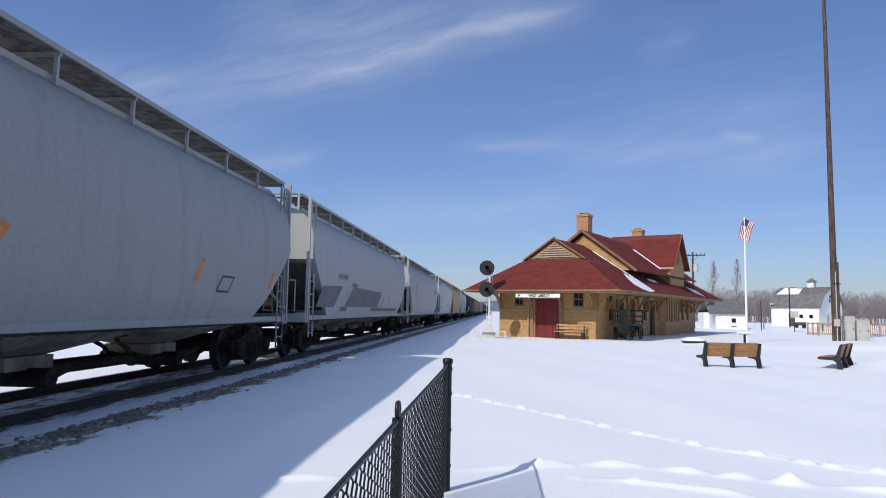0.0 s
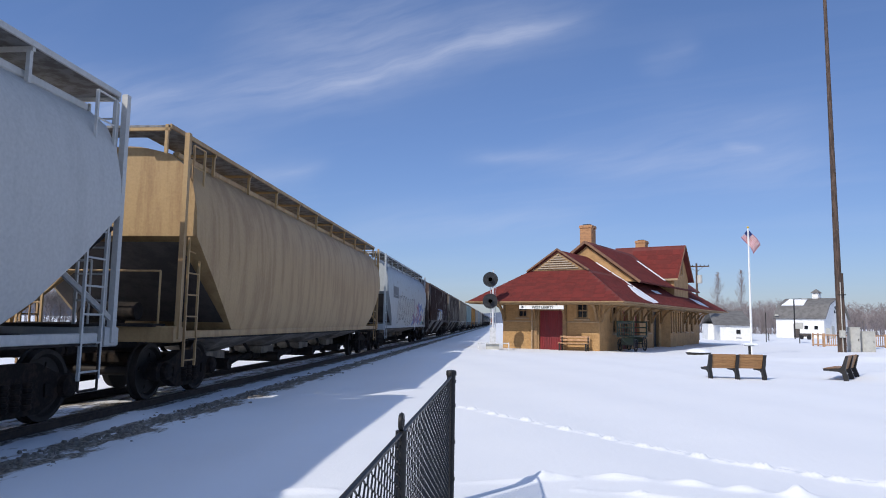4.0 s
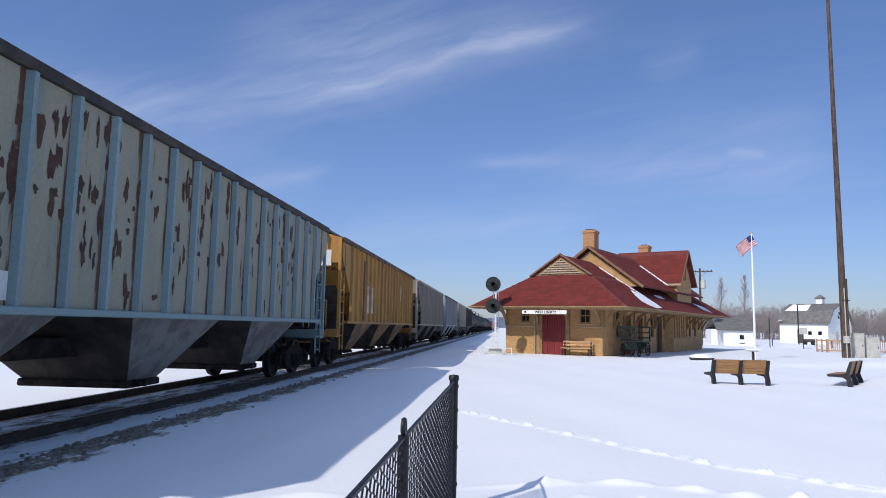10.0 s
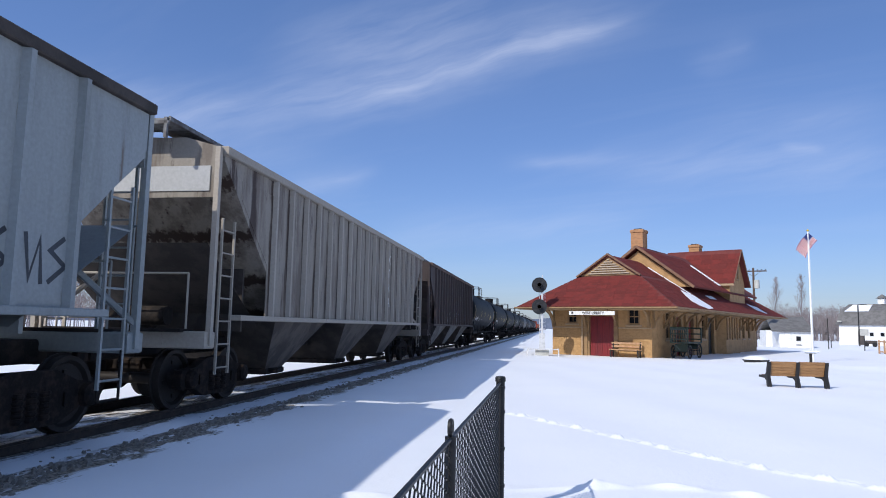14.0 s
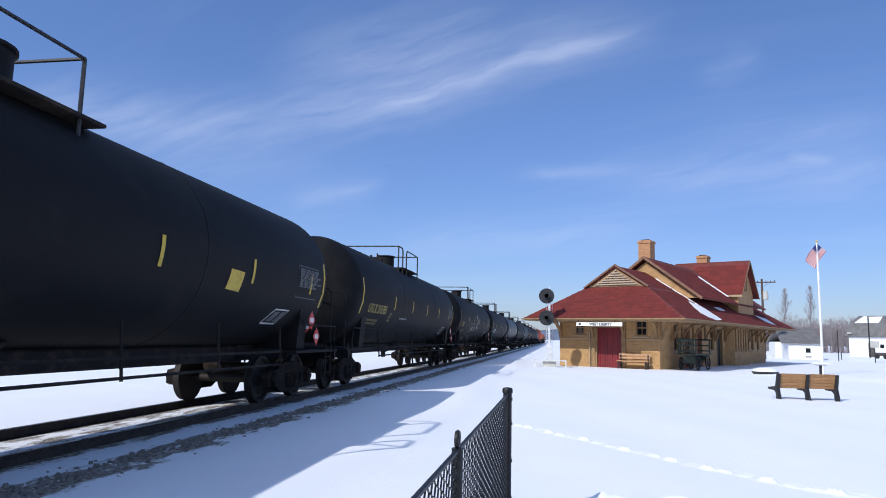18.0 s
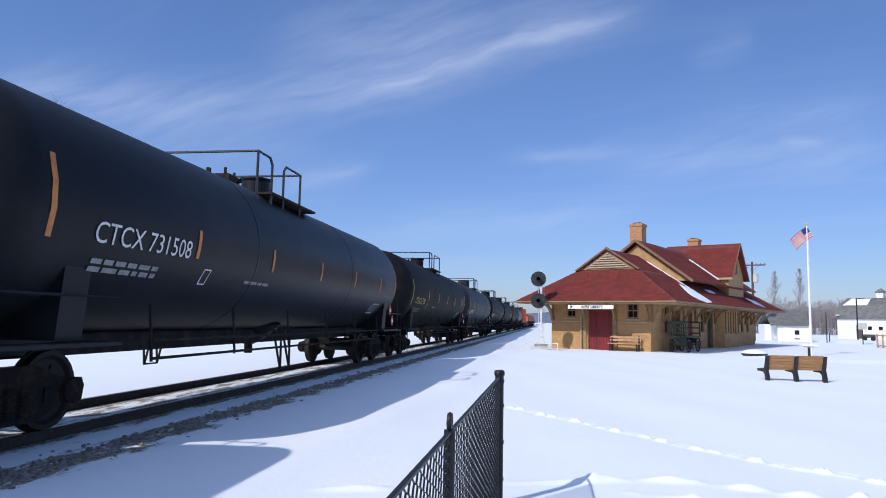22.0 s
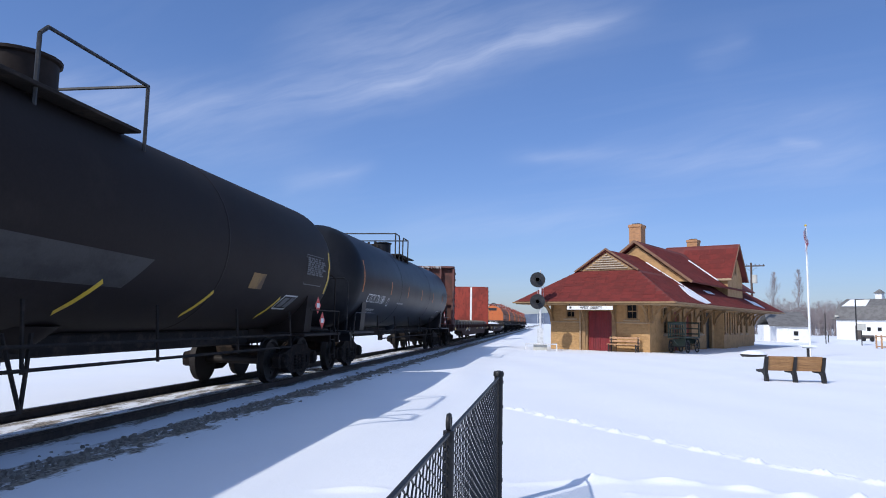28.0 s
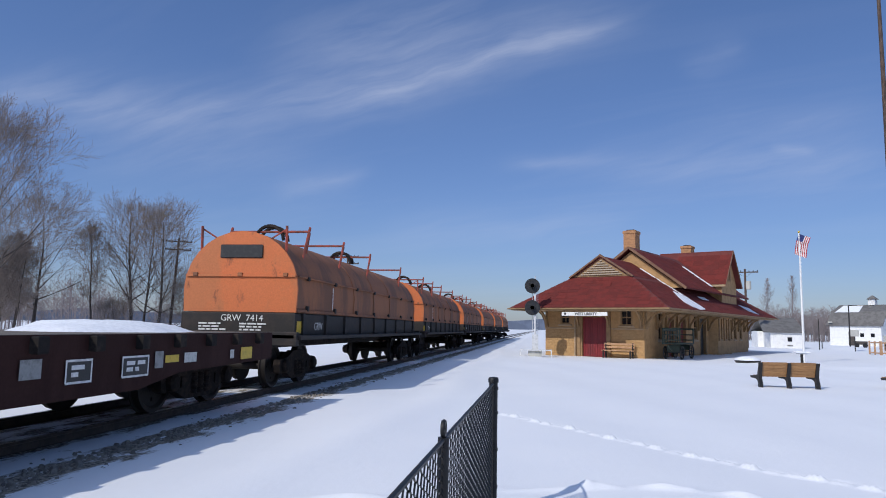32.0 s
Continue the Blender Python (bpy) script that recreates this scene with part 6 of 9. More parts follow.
def running_gear(car, t_mid, L, centres, shift=0.0):
    for s in (-1, 1):
        y = s * centres / 2 + shift
        tk = part("truck", BOLSTER_ME, None, car, "rusty cast steel truck", m=pose(0, y, 0))
        for sx in (-1, 1):
            part("side_frame", FRAME_ME, None, tk, m=pose(sx * 1.0, 0, 0, 0, 0, 0 if sx > 0 else 180))
        for sy in (-0.89, 0.89):
            ws = part("wheelset", WHEEL_ME, None, tk, "steel wheels on one axle", m=pose(0, sy, WR))
            WHEELSETS.append((ws, t_mid + (y + sy) / SPEED, sy))
        part("coupler", COUPLER_ME, None, car, "steel knuckle coupler", m=pose(0, s * (L / 2 - 0.9), 0.88, 0, 0, 0 if s > 0 else 180))
    part("centre_sill", Geo().box((0, 0, 0.95), (0.6, L - 1.9, 0.3), ch=0.03), M_UNDER, car, "dark centre sill")


def ladder(x, y, z0, z1, along_y, w=0.42, r=0.014, step=0.36):
    g = Geo()
    dx, dy = (0, w / 2) if along_y else (w / 2, 0)
    for s in (-1, 1):
        g.box((x + s * dx, y + s * dy, (z0 + z1) / 2), (0.035, 0.035, z1 - z0))
    z = z0 + 0.1
    while z < z1:
        g.tube((x - dx, y - dy, z), (x + dx, y + dy, z), r, 5)
        z += step
    return g


def side_text(car, text, y, z, size, mat, surf, name="lettering", align="LEFT", squeeze=1.0):
    """Lettering on the side that faces the platform; surf(z) gives how far out the side is."""
    me = letters(text, size, align)
    for v in me.vertices:
        u, w = v.co.x * squeeze, v.co.y
        v.co = (surf(z + w) + 0.014, y + u, z + w)
    me.materials.append(mat)
    return part(name, me, None, car)


def bars(car, y, z, w, rows, h, mat, surf, seed=0, gap=0.55):
    """Unreadable small print: rows of short bars."""
    rng = random.Random(seed)
    g = Geo()
    for r in range(rows):
        u = 0
        zz = z - r * h * (1 + gap)
        while u < w * rng.uniform(0.75, 1.0):
            l = rng.uniform(0.08, 0.28)
            x = surf(zz)
            x2 = surf(zz + h)
            g.add([(x + 0.012, y + u, zz), (x + 0.012, y + u + l, zz), (x2 + 0.012, y + u + l, zz + h), (x2 + 0.012, y + u, zz + h)], [(0, 1, 2, 3)])
            u += l + 0.05
    return part("small_print", g, mat, car, "rows of small stencilled print")


def strip(car, name, pts, w, mat, surf, label="", off=0.01):
    """A painted or stuck-on band along a line of (y, z) points on the side, in one joined ribbon."""
    P = [Vector(p) for p in pts]
    L_, R_ = [], []
    for i, p in enumerate(P):
        a = (p - P[i - 1]).normalized() if i else (P[1] - P[0]).normalized()
        b = (P[i + 1] - p).normalized() if i < len(P) - 1 else a
        na, nb = Vector((-a.y, a.x)), Vector((-b.y, b.x))
        n = na + nb
        n = n.normalized() if n.length > 0.2 else na
        k = w / 2 / max(0.45, n.dot(na))
        L_.append(p + n * k)
        R_.append(p - n * k)
    g = Geo()
    g.add([(surf(q.y) + off, q.x, q.y) for pr in zip(L_, R_) for q in pr], [(2 * i, 2 * i + 1, 2 * i + 3, 2 * i + 2) for i in range(len(P) - 1)])
    return part(name, g, mat, car, label)


def patch(car, name, corners, mat, surf, label="", off=0.006, n=5):
    """A painted area with four corners (y, z), low front, low rear, high rear, high front, laid on the curved side."""
    (a, b), (c, d), (e, f), (g_, h) = corners
    g = Geo()
    pts = []
    for i in range(n + 1):
        k = i / n
        for (p, q), (r, s) in (((a, b), (g_, h)), ((c, d), (e, f))):
            y, z = p + (r - p) * k, q + (s - q) * k
            pts.append((surf(z) + off, y, z))
    g.add(pts, [(2 * i, 2 * i + 1, 2 * i + 3, 2 * i + 2) for i in range(n)])
    return part(name, g, mat, car, label)


def blob(car, name, y, z, w, h, mat, surf, seed, off=0.008, label="", n=14, rough=0.25):
    rng = random.Random(seed)
    ring = []
    for i in range(n):
        a = 2 * math.pi * i / n
        k = 1 + rng.uniform(-rough, rough)
        ring.append((y + w / 2 * k * math.cos(a), z + h / 2 * k * math.sin(a)))
    g = Geo().add([(surf(b) + off, a, b) for a, b in ring] + [(surf(z) + off + 0.002, y, z)], [(i, (i + 1) % n, n) for i in range(n)])
    return part(name, g, mat, car, label)


def hopper_bay(y, half, z_top, z_bot, w_top, w_bot=0.9, l_bot=0.9):
    """One discharge hopper: a funnel with its gate."""
    g = Geo()
    rings = []
    for z, w, l in ((z_top, w_top, half * 2), (z_bot + 0.18, w_bot, l_bot), (z_bot + 0.18, w_bot + 0.16, l_bot + 0.16), (z_bot, w_bot + 0.16, l_bot + 0.16)):
        rings.append([(-w / 2, y - l / 2, z), (w / 2, y - l / 2, z), (w / 2, y + l / 2, z), (-w / 2, y + l / 2, z)])
    return g.loft(rings)


def interp(tab, z):
    for (z0, x0), (z1, x1) in zip(tab, tab[1:]):
        if z <= z1:
            return x0 + (x1 - x0) * max(0.0, (z - z0)) / (z1 - z0)
    return tab[-1][1]


CURVED = [(1.10, 1.42), (1.35, 1.50), (1.9, 1.565), (2.6, 1.585), (3.15, 1.56), (3.6, 1.46), (3.9, 1.30), (4.10, 1.06)]
FLATS = [(1.45, 1.545), (3.98, 1.545), (4.12, 1.42)]


def car_root(t0, t1, name, label, category, group):
    L = (t1 - t0) * SPEED
    tm = (t0 + t1) / 2
    car = thing(name, pose(TRACK_X, SPEED * tm, RAIL_Z), label, category, group)
    CARS.append((car, tm))
    return car, L, tm


def hopper_body(car, L, tab, mat, roof_mat, inset, cut, z_low, label, crown=0.12, zc=2.55):
    """The bin: sides after the table, ends sloped away below, arched roof."""
    zs = [z for z, _ in tab]
    half = L / 2 - inset
    rings = []
    stations = [-half, -half + 0.02, -half + cut * 0.35, -half + cut * 0.7, -half + cut] + [(-half + cut) + (2 * half - 2 * cut) * k / 8 for k in range(1, 8)]
    stations += [-s for s in reversed(stations[:5])]
    for y in stations:
        e = half - abs(y)
        lo = z_low if e >= cut else z_low + (zc - z_low) * (1 - e / cut) ** 1.15
        prof = []
        for z, x in tab:
            zz = max(z, lo)
            prof.append((interp(tab, zz) if z < lo else x, zz))
        top = tab[-1]
        right = prof + [(top[1] * 0.6, top[0] + crown * 0.75), (0.0, top[0] + crown)]
        left = [(-x, z) for x, z in reversed(right[:-1])]
        rings.append([(x, y, z) for x, z in right + left])
    g = Geo().loft(rings)
    return part("body", g, mat, car, label, smooth=32)


def end_gear(car, L, inset, mat, z_top, x_out, cage=True, slope=None):
    """Corner posts, ladders, crossover platform and bracing at both ends."""
    for s in (-1, 1):
        ye = s * (L / 2 - inset)
        yp = s * (L / 2 - 0.95)
        for sx in (-1, 1):
            x = sx * (x_out - 0.06)
            part("corner_post", Geo().box((x, ye, (1.0 + z_top) / 2), (0.08, 0.09, z_top - 1.0), ch=0.01), mat, car)
            part("side_ladder", ladder(x, ye - s * 0.45, 0.55, z_top - 0.15 if cage else 3.0, True), mat, car, "side ladder")
            if sx != s:
                continue
            part("end_ladder", ladder(sx * (x_out - 0.42), ye + s * 0.05, 1.1, z_top - 0.1, False), mat, car, "end ladder")
            part("brace", Geo().tube((x, ye, 1.3), (sx * 0.55, ye - s * 0.9, 2.5), 0.045, 5), mat, car)
            part("stirrup", Geo().path([(x, ye - s * 0.65, 1.0), (x, ye - s * 0.65, 0.42), (x, ye - s * 0.25, 0.42), (x, ye - s * 0.25, 1.0)], 0.018, 5), M_UNDER, car)
        part("end_sill", Geo().box((0, ye, 1.08), (2 * x_out - 0.1, 0.32, 0.26), ch=0.02), mat, car)
        part("crossover_board", Geo().box((0, yp + s * 0.05, 1.22), (2.3, 0.4, 0.05)), M_UNDER, car)
        part("grab_rail", Geo().path([(-1.1, yp, 1.2), (-1.1, yp, 2.1), (1.1, yp, 2.1), (1.1, yp, 1.2)], 0.018, 5), mat, car)
        low, high = ye - s * 1.85, ye + s * 0.05
        sheet = [(x, y, z) for y, z in ((low, 1.32), (high, 2.57)) for x in (-1.4, 1.4)]
        # the dark sheet colour holds grime and the shade under the sloped end
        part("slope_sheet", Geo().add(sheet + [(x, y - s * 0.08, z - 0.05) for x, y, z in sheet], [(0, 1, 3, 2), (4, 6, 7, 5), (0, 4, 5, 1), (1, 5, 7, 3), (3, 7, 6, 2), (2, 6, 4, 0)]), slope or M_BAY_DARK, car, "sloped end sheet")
        part("brake_cylinder", Geo().tube((-0.4, ye - s * 0.75, 1.45), (0.35, ye - s * 0.75, 1.45), 0.16, 10), M_UNDER, car, smooth=40)
        part("air_tank", Geo().tube((-0.9, ye - s * 1.15, 1.35), (-0.2, ye - s * 1.15, 1.35), 0.2, 10), M_UNDER, car, smooth=40)


M_GRATE = surface("running board steel", (0.20, 0.20, 0.20), 0.7, 0.2, (0.11, 0.10, 0.095), 0.5, 5.0, (1, 1, 1), None, 0.6, 40, 0.3)


def running_boards(car, L, z, x0, x1, mat, every=1.75, roof_z=3.85, end=0.75, lip=0.0):
    half = L / 2 - end
    for s in (-1, 1):
        rb = part("running_board", Geo().box((s * (x0 + x1) / 2, 0, z), (x1 - x0, 2 * half, 0.045), ch=0.008), M_GRATE, car, "steel grating running board")
        edge = Geo().box((s * x1, 0, z + 0.01), (0.035, 2 * half, 0.075), ch=0.006)
        part("edge_angle", edge, mat, rb)
        n = int(2 * half / every)
        sup = Geo().box((s * (x1 - 0.05), 0, (z + roof_z) / 2 - 0.02), (0.05, 0.05, z - roof_z + 0.1)).box((s * (x0 + x1) / 2, 0, z - 0.05), (x1 - x0, 0.05, 0.05)).mesh("board_support")
        sup.materials.append(mat)
        for k in range(n + 1):
            part("board_support", sup, None, rb, m=pose(0, -half + 2 * half * k / n, 0))
    for s in (-1, 1):
        part("end_walk", Geo().box((0, s * (half - 0.3), z), (2 * x0, 0.6, 0.04)), M_GRATE, car)


def roof_hatches(car, L, z, mat, n=10):
    for k in range(n):
        y = -L / 2 + 2.0 + (L - 4.0) * k / (n - 1)
        part("hatch", Geo().lathe([(z - 0.05, 0.36), (z + 0.1, 0.36), (z + 0.14, 0.30), (z + 0.16, 0.01)], (0, y, 0), 2, 12), mat, car, smooth=40)


def smooth_hopper(t0, t1, mat, label, bays=4, board_lip=True):
    car, L, tm = car_root(t0, t1, "covered_hopper", label, "hopper car", "freight train")
    hopper_body(car, L, CURVED, mat, mat, 1.15, 2.1, 1.1, "smooth curved steel sides", 0.13, 2.7)
    surf = lambda z: interp(CURVED, z)
    for s in (-1, 1):
        part("side_sill", Geo().box((s * 1.405, 0, 1.07), (0.06, L - 2.5, 0.13), ch=0.012), mat, car, "side sill channel")
        part("roof_angle", Geo().box((s * 1.06, 0, 4.12), (0.10, L - 2.6, 0.10), ch=0.015), mat, car)
    n = bays
    span = (L - 6.4) / n
    for k in range(n):
        y = -(L - 6.4) / 2 + span * (k + 0.5)
        b = part("hopper_bay", hopper_bay(y, span / 2 - 0.02, 1.04, 0.46, 2.78, 0.7, 0.8), M_BAY_DUST, car, "dusty discharge hopper")
        part("outlet_gate", Geo().tube((-0.75, y, 0.36), (0.75, y, 0.36), 0.13, 10).tube((0.75, y, 0.36), (0.95, y + 0.35, 0.55), 0.03, 5), M_UNDER, b, smooth=40)
    for sx in (-0.2, 0.2):
        run = Geo().tube((sx, -(L - 6.4) / 2 - 0.3, 0.40), (sx, (L - 6.4) / 2 + 0.3, 0.40), 0.085, 10)
        for k in range(n):
            y = -(L - 6.4) / 2 + span * (k + 0.5)
            run.lathe([(y - 0.75, 0.085), (y - 0.73, 0.13), (y - 0.67, 0.13), (y - 0.65, 0.085)], (sx, 0, 0.40), 1, 10)
            run.path([(sx, y - 0.7, 0.45), (sx + 0.05, y - 1.0, 0.62), (sx + 0.1, y - 1.35, 0.72), (sx + 0.15, y - 1.55, 0.95)], 0.04, 6)
        part("discharge_pipe", run, M_UNDER, car, "dark discharge pipe under the hoppers", smooth=40)
    for sx in (-1, 1):
        part("sill_lip", Geo().box((sx * 1.41, 0, 0.995), (0.09, L - 2.6, 0.03), ch=0.008), M_UNDER, car, "dark lower lip of the sill")
    end_gear(car, L, 0.95, mat, 4.4, 1.5)
    running_boards(car, L, 4.46, 0.5, 1.22, mat, 1.75, 4.08)
    roof_hatches(car, L, 4.24, mat, 9)
    running_gear(car, tm, L, L - 4.4)
    return car, L, surf


def funnel(car, y, top_len, z_top, z_bot, w_top, w_bot, l_bot, side_mat, slope_mat):
    """A discharge hopper: slope sheets dark with dust and shade front and back, lighter side sheets, a gate below."""
    at = lambda z, w, l: [(-w / 2, y - l / 2, z), (w / 2, y - l / 2, z), (w / 2, y + l / 2, z), (-w / 2, y + l / 2, z)]
    T, B = at(z_top, w_top, top_len), at(z_bot, w_bot, l_bot)
    bay = part("hopper_bay", Geo().add(T + B, [(0, 4, 5, 1), (2, 6, 7, 3), (4, 7, 6, 5), (0, 1, 2, 3)]), slope_mat, car, "sloped discharge hopper")
    for i, j in ((1, 2), (3, 0)):
        o = 0.012 if i == 1 else -0.012
        q = [T[i], T[j], B[j], B[i]]
        part("side_sheet", Geo().add(q + [(x + o, yy, z) for x, yy, z in q], [(0, 1, 2, 3), (7, 6, 5, 4), (0, 4, 5, 1), (1, 5, 6, 2), (2, 6, 7, 3), (3, 7, 4, 0)]), side_mat, bay)
    part("outlet_gate", Geo().box((0, y, z_bot - 0.05), (w_bot + 0.1, l_bot + 0.12, 0.12), ch=0.02).tube((w_bot / 2, y - 0.3, z_bot - 0.03), (w_bot / 2 + 0.25, y - 0.3, z_bot - 0.03), 0.05, 6).tube((w_bot / 2 + 0.2, y - 0.42, z_bot - 0.03), (w_bot / 2 + 0.2, y - 0.18, z_bot - 0.03), 0.02, 5), M_UNDER, bay)


def ribbed_hopper(t0, t1, paint, label, spacing=0.82, bay_mats=None, pale_ends=False, chord=None, deep=0.0):
    car, L, tm = car_root(t0, t1, "covered_hopper", label, "hopper car", "freight train")
    surf = lambda z: interp(FLATS, z)
    half = L / 2 - 1.05
    y0 = half - 1.25 - deep * 1.25
    ribs = round(2 * y0 / spacing) + 1
    sp = 2 * y0 / (ribs - 1)
    mat, key, plain = rib_paint(paint, sp, y0), rib_paint(paint), rib_paint(paint, 40.0, 0, 0)
    side_bay, slope_bay = bay_mats or (M_SLATE, M_BAY_DARK)
    hopper_body(car, L, FLATS, mat, mat, 1.05, 2.3 + deep, 1.45, "flat steel sides", 0.2, 3.5 + deep * 0.65)
    rib = Geo().prism([(1.54, -0.075), (1.625, -0.035), (1.625, 0.035), (1.54, 0.075)], 2, 1.47, 3.98).mesh("rib")
    rib.materials.append(key)
    for s in (-1, 1):
        for k in range(ribs):
            part("rib", rib, None, car, m=pose(0, -y0 + sp * k, 0, 0, 0, 0 if s > 0 else 180))
        part("top_chord", Geo().box((s * 1.535, 0, 4.05), (0.18, L - 2.0, 0.14), ch=0.015), chord or M_CHORD, car, "grimy rusted top chord")
        part("side_sill", Geo().box((s * 1.55, 0, 1.43), (0.17, L - 3.4, 0.09), ch=0.012), key, car)
        for e in (-1, 1):
            # side sheet carried on past the sloped end, cut back at a slant
            g = Geo().prism([(e * (half - 2.6 - deep), 1.45), (e * (half - 1.19 - deep), 1.45), (e * (half - 1.19 - deep), 2.38), (e * (half - 0.04 - deep), 3.4), (e * (half - 0.04 - deep), 3.7), (e * (half - 2.6 - deep), 3.7)], 0, s * 1.549 - 0.014, s * 1.549 + 0.003)
            part("end_sheet", g, mat, car)
    for k in (-1, 0, 1):
        funnel(car, k * 4.57, 3.05, 1.45, 0.42, 2.98, 1.7, 0.85, side_bay, slope_bay)
    for k in (-0.5, 0.5):
        part("ridge_sheet", Geo().prism([(k * 9.14 - 0.78, 1.42), (k * 9.14 + 0.78, 1.42), (k * 9.14, 1.9)], 0, -1.5, 1.5), slope_bay, car, "dusty sheet between hoppers, darkened for shade")
    end_gear(car, L, 0.95, plain if pale_ends else key, 4.1, 1.55, False, plain if pale_ends else M_BAY_DARK)
    for s in (-1, 1):
        part("end_panel", Geo().prism([(-1.5, 3.3), (1.5, 3.3), (1.5, 4.1), (0.9, 4.27), (-0.9, 4.27), (-1.5, 4.1)], 1, s * (L / 2 - 1.0) - 0.02, s * (L / 2 - 1.0) + 0.02), plain, car, "upper end panel")
        # dark end wall: grime plus shade put into its colour
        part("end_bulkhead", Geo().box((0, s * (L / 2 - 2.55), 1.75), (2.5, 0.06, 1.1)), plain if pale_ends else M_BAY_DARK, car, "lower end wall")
    running_boards(car, L, 4.44, 0.35, 0.85, M_GRATE, 2.0, 4.22, 0.55)
    roof_hatches(car, L, 4.32, plain, 8)
    running_gear(car, tm, L, L - 4.2)
    pan = lambda k: (-y0 + sp * k + 0.1) if k >= 0 else (y0 + sp * k + 0.1)
    return car, L, surf, pan


def tank_car(t0, t1, mat, label, marks="", mark_mat=None, stripe=5, head_text=None, slant=False, placard=True, dome=(0.36, 0.32), rail_end=0.4, slide=0.0):
    car, L, tm = car_root(t0, t1, "tank_car", label, "tank car", "freight train")
    R, zc = 1.49, 2.57
    half = L / 2 - 0.72
    prof = [(-half + 0.85 * (1 - math.cos(a)), max(0.01, R * math.sin(a))) for a in [math.pi / 2 * k / 8 for k in range(9)]]
    prof += [(-half / 2, R), (0, R), (half / 2, R)] + [(-y, r) for y, r in reversed(prof)]
    part("tank", Geo().lathe(prof, (0, 0, zc), 1, 44), mat, car, "long cylindrical tank", smooth=40)
    surf = lambda z: math.sqrt(max(0.05, R * R - (z - zc) ** 2))
    for y in (-half * 0.33, half * 0.33):
        part("weld_seam", Geo().lathe([(y - 0.03, R), (y - 0.02, R + 0.006), (y + 0.02, R + 0.006), (y + 0.03, R)], (0, 0, zc), 1, 44), mat, car, smooth=40)
    # underside: belly sump, saddles, stub sills
    part("sump", Geo().lathe([(zc - R - 0.32, 0.12), (zc - R - 0.22, 0.3), (zc - R + 0.04, 0.62), (zc - R + 0.12, 0.7)], (0, 0, 0), 2, 14), mat, car, smooth=40)
    part("outlet_valve", Geo().tube((0, 0, zc - R - 0.32), (0, 0, zc - R - 0.52), 0.09, 8).tube((0, 0.5, zc - R - 0.3), (0, 0.5, zc - R + 0.05), 0.04, 6), M_UNDER, car)
    centres = L - 4.6
    for s in (-1, 1):
        part("stub_sill", Geo().box((0, s * (centres / 2 + 0.55), 0.98), (0.62, 3.1, 0.34), ch=0.03), mat, car)
        part("saddle", Geo().prism([(-1.25, 1.05), (1.25, 1.05), (1.32, 1.9), (0.8, 1.45), (0, 1.2), (-0.8, 1.45), (-1.32, 1.9)], 1, s * centres / 2 - 0.22, s * centres / 2 + 0.22), mat, car, "tank saddle over the truck")
        yo = s * (L / 2 - 0.55)
        part("end_platform", Geo().box((0, yo - s * 0.12, 1.02), (2.7, 0.4, 0.08), ch=0.01).box((0, yo, 0.9), (2.9, 0.08, 0.22)), mat, car, "end platform")
        part("end_handrail", Geo().path([(-1.32, yo, 1.0), (-1.32, yo, 2.35), (-1.22, yo, 2.46), (1.22, yo, 2.46), (1.32, yo, 2.35), (1.32, yo, 1.0)], 0.02, 6), mat, car, "bent pipe handrail")
        for sx in (-1, 1):
            part("corner_step", ladder(sx * 1.38, yo - s * 0.3, 0.4, 1.15, True, 0.36), M_UNDER, car)
            part("side_platform", Geo().box((sx * 1.28, s * (centres / 2 + 0.6), 1.0), (0.34, 2.6, 0.06), ch=0.01), mat, car)
            part("side_handrail", Geo().path([(sx * 1.46, s * (L / 2 - 0.7), 1.0), (sx * 1.5, s * (L / 2 - 0.75), 1.55), (sx * 1.5, s * (L / 2 - 2.8), 1.55)], 0.016, 5), mat, car)
    # long side rails below the tank
    for sx in (-1, 1):
        g = Geo()
        for zz in (0.78, 1.02):
            g.path([(sx * 1.42, -centres / 2 + 1.4, zz), (sx * 1.42, centres / 2 - 1.4, zz)], 0.022, 5)
        k = -centres / 2 + 1.4
        while k <= centres / 2 - 1.3:
            g.tube((sx * 1.42, k, 0.74), (sx * 1.36, k, 1.5), 0.022, 5)
            k += (centres - 2.8) / 5
        part("safety_rail", g, M_UNDER, car, "safety railing under the tank side")
        part("foot_support", Geo().path([(sx * 1.36, -1.9, 1.15), (sx * 1.44, -1.68, 0.36), (sx * 1.36, -1.5, 1.15)], 0.024, 5).path([(sx * 1.36, -1.45, 1.15), (sx * 1.44, -1.22, 0.36), (sx * 1.36, -1.05, 1.15)], 0.024, 5).tube((sx * 1.44, -1.68, 0.37), (sx * 1.44, -1.22, 0.37), 0.018, 5), M_UNDER, car)
    # top: manway, fittings, platform with railings
    zt = zc + R
    dm, dr = dome
    part("manway", Geo().lathe([(zt - 0.08, dr), (zt + dm, dr), (zt + dm + 0.02, dr + 0.04), (zt + dm + 0.06, dr + 0.04), (zt + dm + 0.08, dr * 0.8), (zt + dm + 0.09, 0.01)], (0, 0, 0), 2, 22), mat, car, "round manway housing", smooth=40)
    part("relief_valve", Geo().tube((0, -1.1, zt - 0.05), (0, -1.1, zt + 0.14), 0.12, 10).tube((0, -1.1, zt + 0.14), (0, -1.1, zt + 0.2), 0.17, 10).tube((0, -1.1, zt + 0.2), (0, -1.1, zt + 0.34), 0.03, 6), M_UNDER, car, smooth=40)
